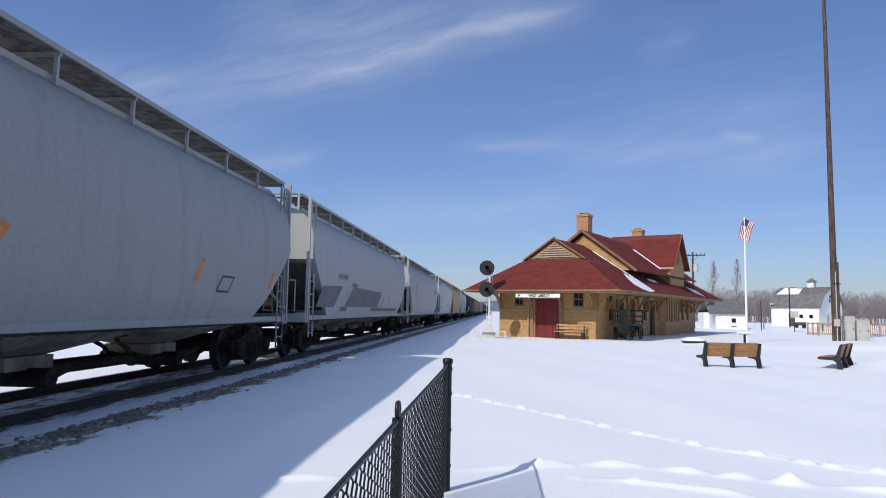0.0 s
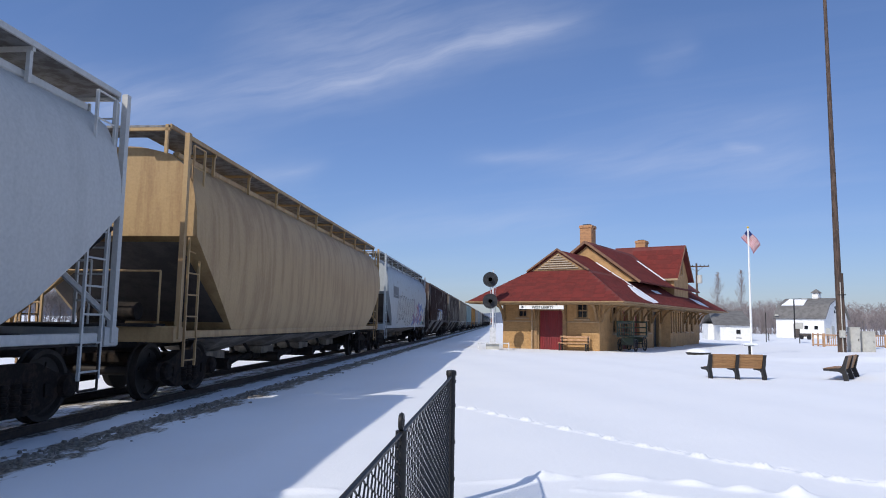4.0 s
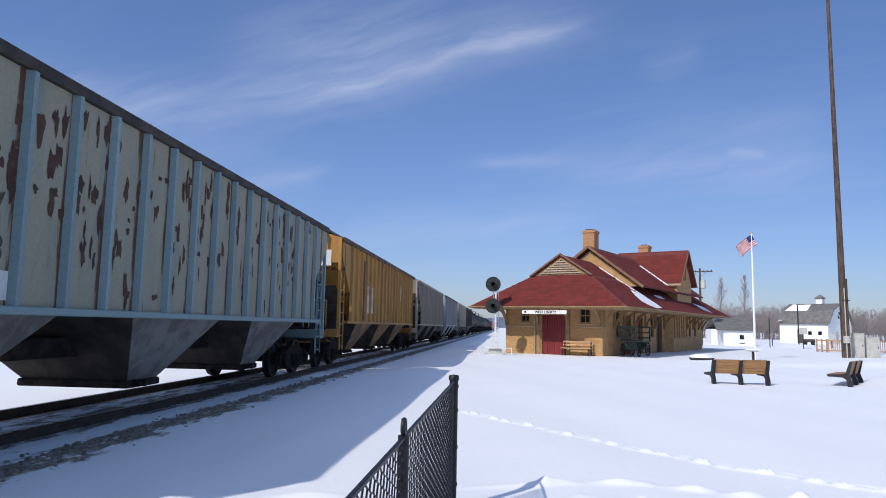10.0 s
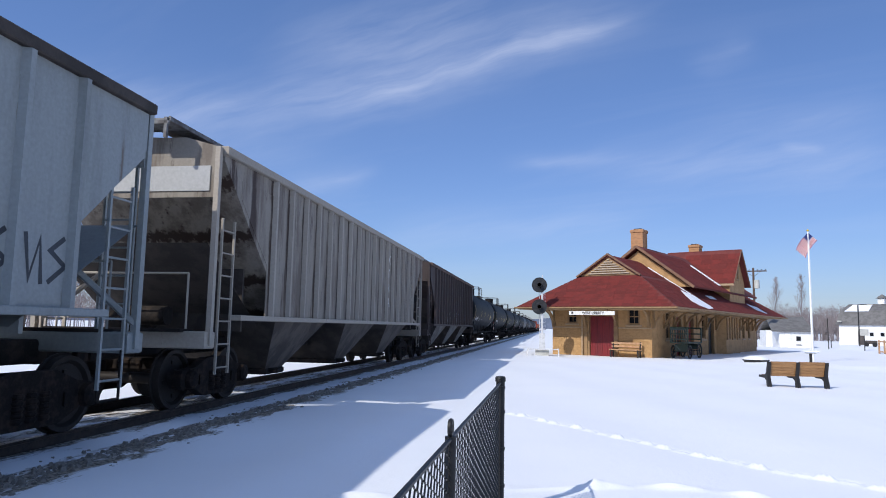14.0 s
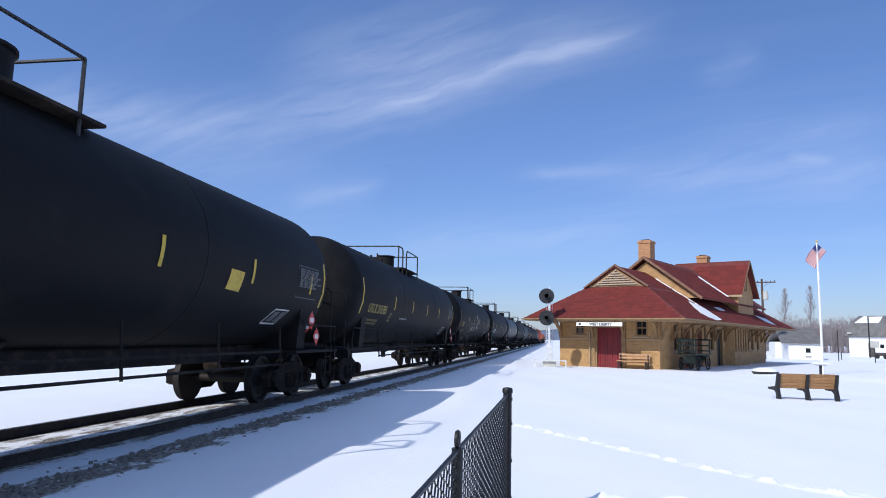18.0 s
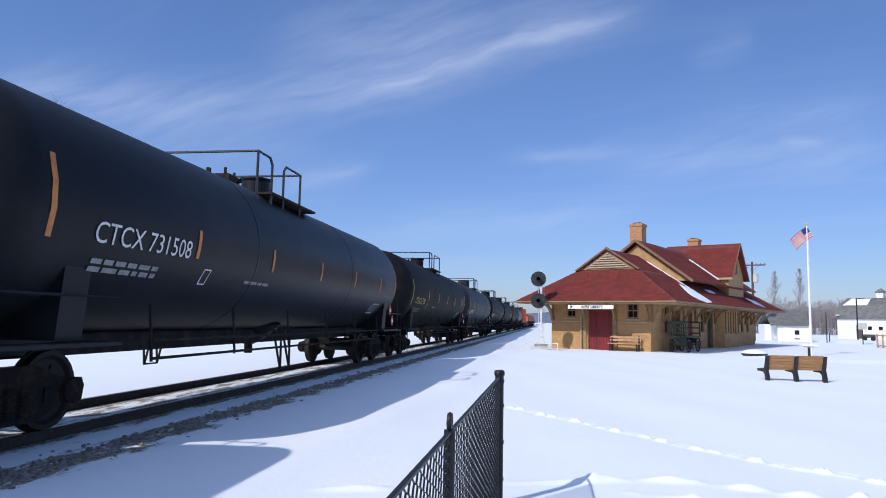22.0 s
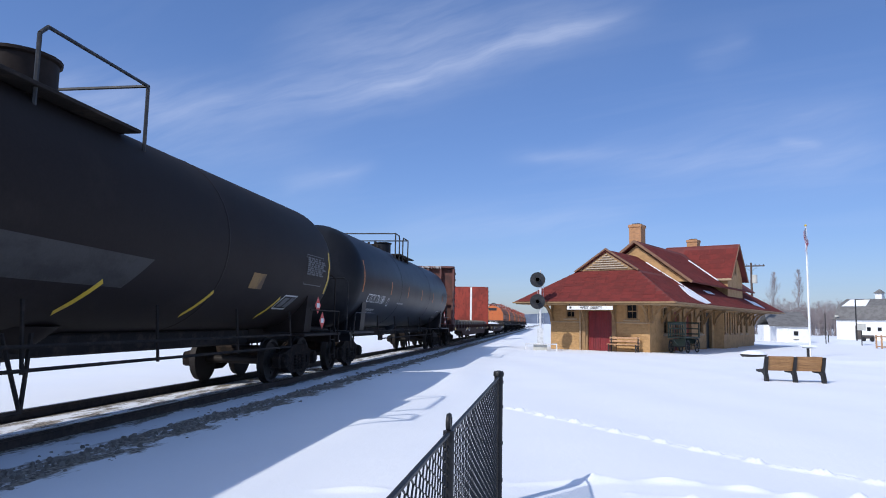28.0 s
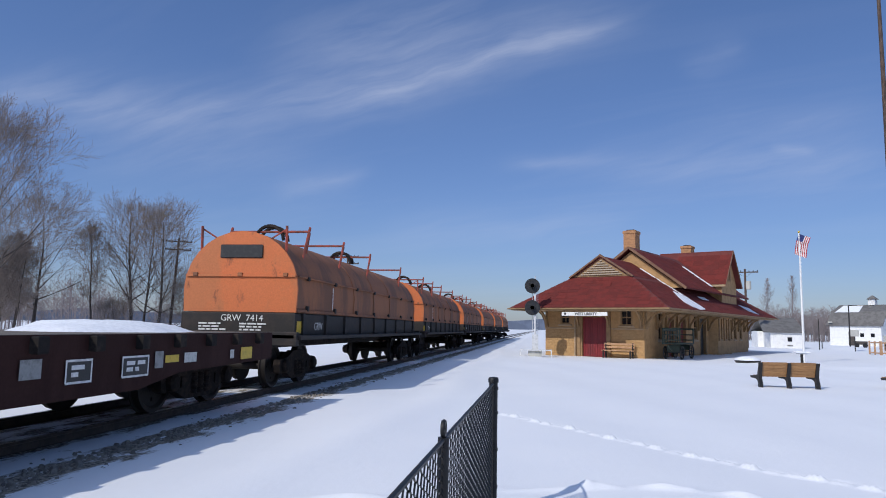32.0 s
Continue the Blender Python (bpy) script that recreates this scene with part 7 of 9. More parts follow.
    part("fittings", Geo().box((0.1, -1.7, zt + 0.06), (0.36, 0.36, 0.22), ch=0.04).tube((0, -2.2, zt), (0, -2.2, zt + 0.2), 0.05, 6).tube((0.1, -1.7, zt + 0.1), (0.1, -1.7, zt + 0.32), 0.03, 6), M_UNDER, car)
    for sx in (-1, 1):
        part("top_platform", Geo().box((sx * 0.86, -0.3, zt - 0.2), (0.46, 2.6, 0.05), ch=0.008), M_UNDER, car, "grated side platform")
        z0, z1 = zt - 0.5, zt + 0.52
        x = sx * 1.02
        part("top_railing", Geo().path([(x, -2.2, z0), (x, -2.2, z1), (x, -1.62, z1), (x, -1.5, z1 - 0.12), (x, -1.5, z0)], 0.026, 6), M_RAILING, car, "bent pipe railing")
        part("end_railing", Geo().path([(x, -0.88, z0), (x, -0.88, z1 - 0.12), (x, -0.76, z1), (x, rail_end, z1), (x, rail_end, z0)], 0.026, 6), M_RAILING, car, "bent pipe railing")
    for y in (-2.2, rail_end):
        part("cross_railing", Geo().path([(-1.02, y, zt + 0.52), (1.02, y, zt + 0.52)], 0.024, 6), M_RAILING, car)
    far = marks[:1] in ("U", "C")
    running_gear(car, tm, L, centres + (0.3 if far else 0.0), -0.45 if far else 0.0)
    # reflective strips and lettering on the near side
    mm = mark_mat or M_LETTER_W
    tape = M_YELLOW if label.find("orange") < 0 else M_ORANGE_MARK
    for i, y in enumerate([-half + 0.9] + [-5.1 + (0.45 if marks[:1] == "U" else 0.95 if marks[:1] == "F" else -0.5 if slant else 0.0) + slide + 2.8 * k for k in range(5)] + [half - 0.9]):
        ends = i in (0, 6)
        lo, hi = ((2.15, 3.05) if marks[:1] == "C" else (1.95, 2.92)) if ends else ((1.36, 1.76) if slant else (2.2, 2.62))
        lean = 0.35 if slant and not ends else 0.0
        strip(car, "reflective_strip", [(y - lean / 2 + lean * f, lo + (hi - lo) * f) for f in (0, 0.33, 0.67, 1)], 0.085, tape, surf, "yellow reflective strip" if not ends else "long worn strip at the tank end")
    if marks:
        ty, tz, ts = (-half + (1.85 if marks[0] == "C" and marks[-1] == "5" else 1.6), 2.02 if marks[0] == "U" else 2.18 if marks.endswith("1508") else 1.88, 0.36)
        side_text(car, marks, ty, tz, ts, mm, surf)
        bars(car, ty + 0.1, tz - 0.24, 1.7, 2, 0.06, M_PRINT_Y if mm is not M_LETTER_W else M_LETTER_G, surf, seed=len(marks))
        strip(car, "class_box", [(-4.8, 1.84), (-4.76, 2.06), (-4.57, 2.06), (-4.61, 1.84), (-4.8, 1.84)], 0.02, mm, surf)
    bars(car, half - 2.35, 2.66, 1.0, 9, 0.035, M_PRINT, surf, seed=int(t0 * 10), gap=0.25)
    strip(car, "panel_edge", [(half - 2.4, 2.1), (half - 2.4, 2.74), (half - 1.3, 2.74), (half - 1.3, 2.1), (half - 2.4, 2.1)], 0.018, M_PRINT, surf, "edge of the printed data panel")
    strip(car, "decal_box", [(half - 3.3, 1.55), (half - 3.05, 1.82), (half - 2.4, 1.82), (half - 2.65, 1.55), (half - 3.3, 1.55)], 0.03, M_DECAL, surf)
    for dy in (0.0, 0.32):
        patch(car, "decal_field", ((half - 3.16 + dy, 1.59), (half - 2.92 + dy, 1.59), (half - 2.74 + dy, 1.78), (half - 2.98 + dy, 1.78)), M_PRINT, surf, "", 0.007, 2)
    bars(car, -3.3, 1.93, 0.95, 1, 0.05, M_LETTER_G, surf, seed=int(t0 * 7))
    # marks on the head that faces the camera
    hy = lambda x, z: -half + 0.85 * (1 - math.sqrt(max(0.0, 1 - (x * x + (z - zc) ** 2) / (R * R)))) - 0.012
    if head_text:
        me = letters(head_text, 0.22, "CENTER")
        for v in me.vertices:
            u, w = v.co.x - 0.45, v.co.y + 3.35
            v.co = (u, hy(u, w), w)
        me.materials.append(mm)
        part("head_lettering", me, None, car)
        g = Geo()
        rng = random.Random(int(t0 * 13))
        for r in range(3):
            u = -1.0
            while u < -0.15:
                l = rng.uniform(0.1, 0.3)
                zz = 3.24 - r * 0.1
                g.add([(a, hy(a, b), b) for a, b in ((u, zz), (u + l, zz), (u + l, zz + 0.045), (u, zz + 0.045))], [(0, 1, 2, 3)])
                u += l + 0.06
        part("head_print", g, M_PRINT_Y if mm is M_LETTER_Y else M_LETTER_G, car)
    if placard:
        for sy, sx, zz in ((-1, 0.25, 1.55),) if marks[:1] == "U" else ():
            yy = -(L / 2 - 0.52)
            pl = part("placard", Geo().add([(sx, yy, zz - 0.2), (sx + 0.2, yy, zz), (sx, yy, zz + 0.2), (sx - 0.2, yy, zz), (sx, yy + 0.02, zz - 0.2), (sx + 0.2, yy + 0.02, zz), (sx, yy + 0.02, zz + 0.2), (sx - 0.2, yy + 0.02, zz)], [(0, 1, 2, 3), (7, 6, 5, 4), (0, 4, 5, 1), (1, 5, 6, 2), (2, 6, 7, 3), (3, 7, 4, 0)]), M_PLACARD, car, "red diamond hazard placard")
            part("placard_band", Geo().box((sx, yy - 0.004, zz), (0.24, 0.006, 0.1)), M_SIGN, pl)
            me = letters("1987", 0.11, "CENTER"); me.materials.append(M_LETTER_K)
            part("placard_number", me, None, pl, m=pose(sx, yy - 0.01, zz - 0.035, 90))
        for py, pz in ((half - 1.5, 1.66), (half - 1.18, 1.32)):
            pl = patch(car, "side_placard", ((py, pz - 0.2), (py + 0.2, pz), (py, pz + 0.2), (py - 0.2, pz)), M_PLACARD, lambda z: 1.46, "red hazard placard at the tank's end", 0.0)
            patch(car, "placard_band", ((py - 0.1, pz - 0.05), (py + 0.1, pz - 0.05), (py + 0.1, pz + 0.05), (py - 0.1, pz + 0.05)), M_SIGN, lambda z: 1.464, "", 0.0, 1)
    return car, L, surf


def bulkhead_flat(t0, t1):
    car, L, tm = car_root(t0, t1, "bulkhead_flat_car", "maroon bulkhead flat car with tall red end walls and timber bearers", "flat car", "freight train")
    surf = lambda z: 1.56
    for s in (-1, 1):
        part("side_sill", Geo().prism([(-L / 2 + 0.7, 1.2), (L / 2 - 0.7, 1.2), (L / 2 - 0.7, 0.85), (L / 2 - 4.4, 0.8), (L / 2 - 5.2, 0.52), (-L / 2 + 5.2, 0.52), (-L / 2 + 4.4, 0.8), (-L / 2 + 0.7, 0.85)], 0, s * 1.5 - 0.05, s * 1.5 + 0.05), M_FLAT, car, "deep fish-belly side sill")
        for k in range(16):
            part("stake_pocket", Geo().box((s * 1.6, -L / 2 + 2.0 + k * (L - 4) / 15, 1.08), (0.1, 0.14, 0.2), ch=0.012), M_FLAT, car)
    part("deck", Geo().box((0, 0, 1.17), (3.0, L - 1.6, 0.07)), M_LUMBER, car, "worn plank deck")
    for k in range(13):
        y = -L / 2 + 3.0 + k * (L - 6.0) / 12
        part("bearer", Geo().box((0.0, y, 1.34), (2.7, 0.24, 0.27), ch=0.012), M_LUMBER, car)
        for s in (-1, 1):
            part("chock", Geo().box((s * 1.3, y + 0.5, 1.3), (0.3, 0.75, 0.2), ch=0.012), M_LUMBER, car)
    for s in (-1, 1):
        y = s * (L / 2 - 1.32)
        bh = part("bulkhead", Geo().prism([(-1.5, 1.2), (1.5, 1.2), (1.5, 4.28), (1.36, 4.45), (-1.36, 4.45), (-1.5, 4.28)], 1, y - 0.06, y + 0.06), M_BULK, car, "tall red end wall")
        out = s
        g = Geo()
        for x in (-1.44, -0.72, 0, 0.72, 1.44):
            g.prism([(y + out * 0.06, 1.2), (y + out * 0.62, 1.2), (y + out * 0.26, 4.42), (y + out * 0.06, 4.42)], 0, x - 0.05, x + 0.05)
        g.box((0, y + out * 0.2, 4.38), (2.9, 0.28, 0.1)).box((0, y + out * 0.5, 2.6), (2.9, 0.1, 0.1))
        part("bulkhead_frame", g, M_BULK_DARK, bh, "dark braced frame")
        # added dark sheet: shade on the outer face, put in as colour
        part("outer_sheet", Geo().box((0, y + out * 0.066, 2.8), (2.8, 0.006, 3.1)), M_BULK_DARK, bh, "outer sheet darkened for shade")
        part("centre_stripe", Geo().box((0.0, y - out * 0.066, 2.85), (0.16, 0.008, 3.15)), M_SIGN, bh, "white painted stripe")
        part("frame_ladder", ladder(-0.9, y + out * 0.62, 1.2, 2.9, False), M_BULK_DARK, bh)
        for zz in [1.5 + 0.36 * i for i in range(8)]:
            part("side_lug", Geo().box((1.52, y + out * 0.1, zz), (0.06, 0.12, 0.1)), M_BULK_DARK, bh)
        part("end_sill", Geo().box((0, s * (L / 2 - 0.75), 1.0), (3.0, 0.14, 0.4), ch=0.02), M_FLAT, car)
    me = letters("ATW 317035", 0.2, "CENTER"); me.materials.append(M_LETTER_W)
    part("lettering", me, None, car, m=pose(0.2, -(L / 2 - 1.32) - 0.345, 4.3, 90))
    side_text(car, "ATW", -6.04, 0.76, 0.36, M_LETTER_W, surf)
    side_text(car, "317  035", -4.84, 0.76, 0.36, M_LETTER_W, surf)
    for y, w, mt in ((-L / 2 + 1.2, 0.4, M_YELLOW), (-5.6, 0.55, M_YELLOW), (0.9, 0.4, M_YELLOW), (L / 2 - 3.0, 0.5, M_YELLOW), (3.6, 0.35, M_LETTER_G), (5.2, 0.3, M_DECAL)):
        strip(car, "reflector", [(y, 0.95), (y + w, 0.95)], 0.16, mt, surf)
    running_gear(car, tm, L, L - 4.6)


def plain_flat(t0, t1):
    car, L, tm = car_root(t0, t1, "flat_car", "long maroon flat car with snow lying on its deck", "flat car", "freight train")
    surf = lambda z: 1.56
    for s in (-1, 1):
        part("side_sill", Geo().prism([(-L / 2 + 0.7, 1.2), (L / 2 - 0.7, 1.2), (L / 2 - 0.7, 0.72), (L / 2 - 4.0, 0.66), (L / 2 - 5.0, 0.5), (-L / 2 + 5.0, 0.5), (-L / 2 + 4.0, 0.66), (-L / 2 + 0.7, 0.72)], 0, s * 1.5 - 0.05, s * 1.5 + 0.05), M_FLAT, car, "deep side sill")
        for k in range(22):
            part("stake_pocket", Geo().box((s * 1.6, -L / 2 + 1.4 + k * (L - 2.8) / 21, 1.1), (0.1, 0.16, 0.18), ch=0.012), M_UNDER, car)
        part("end_sill", Geo().box((0, s * (L / 2 - 0.75), 1.0), (3.0, 0.14, 0.4), ch=0.02), M_FLAT, car)
    part("deck", Geo().box((0, 0, 1.17), (3.0, L - 1.6, 0.07)), M_LUMBER, car, "worn plank deck")
    rng = random.Random(3)
    rings = []
    for k in range(25):
        f = k / 24
        y = 5.9 + 3.2 * f
        b = math.sin(math.pi * f)
        h = 0.02 + 0.17 * b ** 0.7 * rng.uniform(0.7, 1.05)
        w = 0.15 + 0.95 * b ** 0.5
        rings.append([(-w, y, 1.2), (-w * 0.6, y, 1.2 + h * rng.uniform(0.6, 0.95)), (0, y, 1.2 + h), (w * 0.5, y, 1.2 + h * rng.uniform(0.6, 1.0)), (w * 0.8, y, 1.2 + h * rng.uniform(0.3, 0.6)), (w * rng.uniform(0.9, 1.1), y, 1.2)])
    part("deck_snow", Geo().loft(rings, True), M_SNOW_CAP, car, "heap of snow on the deck", smooth=60)
    side_text(car, "CSS 19044", -L / 2 + 5.2, 0.74, 0.3, M_LETTER_W, surf)
    side_text(car, "LD LMT 198700  LT WT 66000", 0.6, 0.68, 0.2, M_LETTER_G, surf)
    for y, w, mt, h in ((-L / 2 + 2.1, 0.42, M_YELLOW, 0.28), (-3.4, 0.4, M_YELLOW, 0.16), (3.88, 0.3, M_LETTER_G, 0.2), (6.25, 0.2, M_LETTER_G, 0.22), (6.5, 0.35, M_YELLOW, 0.1), (7.0, 0.35, M_DECAL, 0.14), (8.45, 0.14, M_DECAL, 0.14), (8.85, 0.45, M_YELLOW, 0.2), (-2.0, 0.3, M_YELLOW, 0.12)):
        strip(car, "reflector", [(y, 0.86), (y + w, 0.86)], h, mt, surf)
    for y, w in ((4.55, 0.42), (5.55, 0.55)):
        strip(car, "stencil_panel", [(y, 0.8), (y + w, 0.8)], 0.25, M_SIGNAL_K, surf, "black stencil panel", 0.006)
        strip(car, "panel_edge", [(y, 0.68), (y, 0.92), (y + w, 0.92), (y + w, 0.68), (y, 0.68)], 0.025, M_LETTER_W, surf)
        bars(car, y + 0.08, 0.82, w - 0.25, 2, 0.05, M_LETTER_W, surf, int(y * 3))
    running_gear(car, tm, L, L - 5.0)


def coil_car(t0, t1, n):
    car, L, tm = car_root(t0, t1, "coil_car", "orange-hooded steel coil car on a dark frame", "coil car", "freight train")
    R, zb, zr = 1.3, 1.95, 2.12
    half = L / 2 - 1.15
    def ring(y, k=1.0):
        pts = [(-1.28 * k, y, 1.62), (-1.30 * k, y, zr)]
        pts += [(R * k * math.cos(math.pi - a), y, zr + (R * 1.0) * math.sin(a) * 1.0) for a in [math.pi * i / 14 for i in range(1, 14)]]
        pts += [(1.30 * k, y, zr), (1.28 * k, y, 1.62)]
        return pts
    hood = part("hood", Geo().loft([ring(y) for y in (-half + 0.05, -half / 2, 0, half / 2, half - 0.05)]), M_COIL_SIDE, car, "orange rounded hood, darkened for its shaded sides", smooth=40)
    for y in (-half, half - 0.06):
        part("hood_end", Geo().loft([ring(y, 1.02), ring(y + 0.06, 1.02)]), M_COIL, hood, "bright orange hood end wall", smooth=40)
    for y in (-half * 0.33, 0.0, half * 0.33):
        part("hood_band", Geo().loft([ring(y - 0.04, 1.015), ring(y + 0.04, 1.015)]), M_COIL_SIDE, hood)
    yf = -half - 0.005
    part("vent_window", Geo().box((0, yf - 0.01, 2.96), (0.98, 0.03, 0.3), ch=0.05), M_SIGNAL_K, hood, "dark vent opening")
    part("end_crease", Geo().box((0, yf - 0.015, 2.42), (2.55, 0.04, 0.05)), M_COIL, hood)
    for x in (-1.05, 0.0, 1.05):
        part("lug", Geo().box((x, yf - 0.03, 2.44), (0.1, 0.06, 0.09), ch=0.015), M_COIL_SIDE, hood)
    # lifting frames on top: leaning posts at both sides, a bar across their tops and struts behind
    zt = zr + R
    for y in (-half + 1.15, -half * 0.42, half * 0.02, half - 1.9):
        g = Geo()
        for s in (-1, 1):
            g.tube((s * 1.0, y, zr + 0.78), (s * 1.0, y + 0.42, zt + 0.30), 0.032, 6)
            g.tube((s * 0.8, y + 0.75, zr + 0.95), (s * 1.0, y + 0.42, zt + 0.16), 0.024, 5)
        g.tube((-1.0, y + 0.36, zt + 0.19), (1.0, y + 0.36, zt + 0.19), 0.03, 6)
        part("guide_frame", g, M_COIL_RED, hood, "red pipe guide frame")
    for s in (-1, 1):
        part("corner_guide", Geo().tube((s * 1.0, -half + 0.1, zr + 0.7), (s * 1.0, -half + 0.06, zt + 0.12), 0.03, 6).tube((s * 0.98, -half + 0.1, zt + 0.05), (s * 0.6, -half + 0.1, zr + 1.12), 0.02, 5), M_COIL_RED, hood, "upright guide at the hood's corner")
        # seam along the side, with latches, and a low rubbing strip
        part("side_seam", Geo().box((s * 1.296, 0, zr + 0.3), (0.05, 2 * half - 0.2, 0.045), ch=0.008), M_COIL_SIDE, hood)
        part("rub_strip", Geo().box((s * 1.30, 0, 1.66), (0.06, 2 * half - 0.1, 0.07), ch=0.01), M_COIL_SIDE, hood)
        for k in range(7):
            y = -half + 0.7 + k * (2 * half - 1.4) / 6
            part("latch", Geo().box((s * 1.32, y, zr + 0.28), (0.06, 0.12, 0.09), ch=0.012).box((s * 1.32, y, 1.72), (0.06, 0.1, 0.12), ch=0.012), M_COIL_DARK, hood)
    for y in (-half + 1.5, half * 0.06):
        eye = Geo()
        for dy in (0.0, 0.3):
            eye.path([(0.36 * math.cos(a), y + dy, zt - 0.02 + 0.36 * math.sin(a)) for a in [math.pi * i / 10 for i in range(11)]], 0.045, 6)
        part("lifting_eye", eye, M_UNDER, hood, "black lifting loop")
    part("trough_body", Geo().box((0, 0, 1.36), (2.62, 2 * half + 0.1, 0.5), ch=0.03), M_COIL_DARK, car, "dark trough body")
    for s in (-1, 1):
        part("side_walkway", Geo().box((s * 1.42, 0, 1.08), (0.32, L - 1.6, 0.09), ch=0.012), M_COIL_DARK, car)
        for k in range(9):
            part("side_post", Geo().box((s * 1.33, -half + 0.4 + k * (2 * half - 0.8) / 8, 1.36), (0.08, 0.12, 0.5)), M_COIL_DARK, car)
        part("end_sill", Geo().box((0, s * (L / 2 - 0.8), 1.05), (3.0, 0.2, 0.3), ch=0.02), M_COIL_DARK, car)
        part("end_deck", Geo().box((0, s * (L / 2 - 1.0), 1.1), (2.9, 0.6, 0.07)), M_COIL_DARK, car)
    surf = lambda z: 1.312
    strip(car, "white_mark", [(-half + 2.6, 1.75), (-half + 2.6, 2.3)], 0.05, M_SIGN, lambda z: 1.31)
    strip(car, "yellow_square", [(-half + 0.05, 1.3), (-half + 0.35, 1.3)], 0.26, M_YELLOW, surf)
    if n == 0:
        me = letters("GRW  7414", 0.2, "CENTER"); me.materials.append(M_LETTER_W)
        part("lettering", me, None, car, m=pose(0.1, -half - 0.062, 1.42, 90))
        g = Geo()
        rng = random.Random(2)
        for x0 in (-0.9, 0.05):
            for r in range(4):
                u = 0
                while u < 0.5:
                    l = rng.uniform(0.06, 0.2)
                    g.box((x0 + u + l / 2, -half - 0.064, 1.36 - r * 0.065), (l, 0.006, 0.035))
                    u += l + 0.03
        part("small_print", g, M_LETTER_W, car)
    side_text(car, "GRW", -half + 1.2, 1.24, 0.26, M_LETTER_W, surf)
    running_gear(car, tm, L, L - 4.2)


# the cars in the order in which they pass: the times at which each one's couplings go by
G0 = [-2.63, -1.42, -0.21, 0.996, 2.213, 3.445, 4.555, 5.690, 6.744, 7.865, 8.975, 10.065, 11.150, 12.265, 13.400, 14.505, 15.600, 16.680]
M_DARK_PATCH = surface("dark grey repaint patch", (0.115, 0.125, 0.135), 0.6, 0.0, (0.09, 0.1, 0.11), 0.4, 1.5)
M_BARE = surface("bare weathered primer", (0.33, 0.30, 0.265), 0.7, 0.0, (0.22, 0.19, 0.165), 0.4, 5.0)
M_RUST_DEEP = surface("deep brown rust", (0.075, 0.036, 0.02), 0.85, 0.0, (0.045, 0.023, 0.015), 0.5, 6.0)
M_RUST_SPOT = surface("orange brown rust", (0.125, 0.055, 0.024), 0.85, 0.0, (0.07, 0.032, 0.018), 0.5, 6.0)
M_FADED = surface("faded grey paint", (0.040, 0.036, 0.033), 0.7, 0.0, (0.026, 0.022, 0.02), 0.45, 2.0, (1, 0.5, 1))
M_OCHRE_MARK = surface("dull ochre reflector", (0.36, 0.19, 0.04), 0.6, 0.0, (0.25, 0.14, 0.04), 0.4, 6)
M_SPRAY_K = surface("black spray paint", (0.03, 0.035, 0.045), 0.5)
M_SPRAY_W = surface("white spray paint", (0.62, 0.64, 0.66), 0.5)
M_SPRAY_Y = surface("pale yellow spray paint", (0.50, 0.45, 0.24), 0.5, 0.0, (0.58, 0.55, 0.4), 0.4, 3)
M_SPRAY_B = surface("blue spray paint", (0.05, 0.09, 0.30), 0.5, 0.0, (0.03, 0.14, 0.38), 0.5, 3)
M_SPRAY_P = surface("violet spray paint", (0.13, 0.075, 0.24), 0.5, 0.0, (0.19, 0.06, 0.13), 0.5, 3)
M_SPRAY_R = surface("dark red spray paint", (0.24, 0.035, 0.05), 0.5, 0.0, (0.16, 0.03, 0.08), 0.5, 3)
M_SPRAY_C = surface("teal spray paint", (0.06, 0.26, 0.27), 0.5)
M_WHITE_PATCH = surface("white repaint patch", (0.60, 0.61, 0.60), 0.55, 0.0, (0.5, 0.5, 0.5), 0.3, 3)
M_BLACK_PATCH = surface("black repaint patch", (0.03, 0.03, 0.032), 0.55)
M_SLATE = surface("slate bay paint", (0.20, 0.195, 0.18), 0.75, 0.0, (0.12, 0.112, 0.10), 0.5, 2.0)
M_BAY_BROWN = surface("grimy brown bay paint", (0.115, 0.094, 0.077), 0.8, 0.0, (0.06, 0.048, 0.04), 0.5, 2.0, (1, 1, 0.5))
M_OCHRE_BAY = surface("dirty ochre bay", (0.26, 0.15, 0.05), 0.75, 0.0, (0.12, 0.075, 0.04), 0.5, 2.0)


def orange_ticks(c, L, surf, ys, z=1.75):
    for y in ys:
        strip(c, "slanted_mark", [(y, z), (y + 0.32, z + 0.42)], 0.12, M_ORANGE_MARK, surf, "orange slanted reflector")


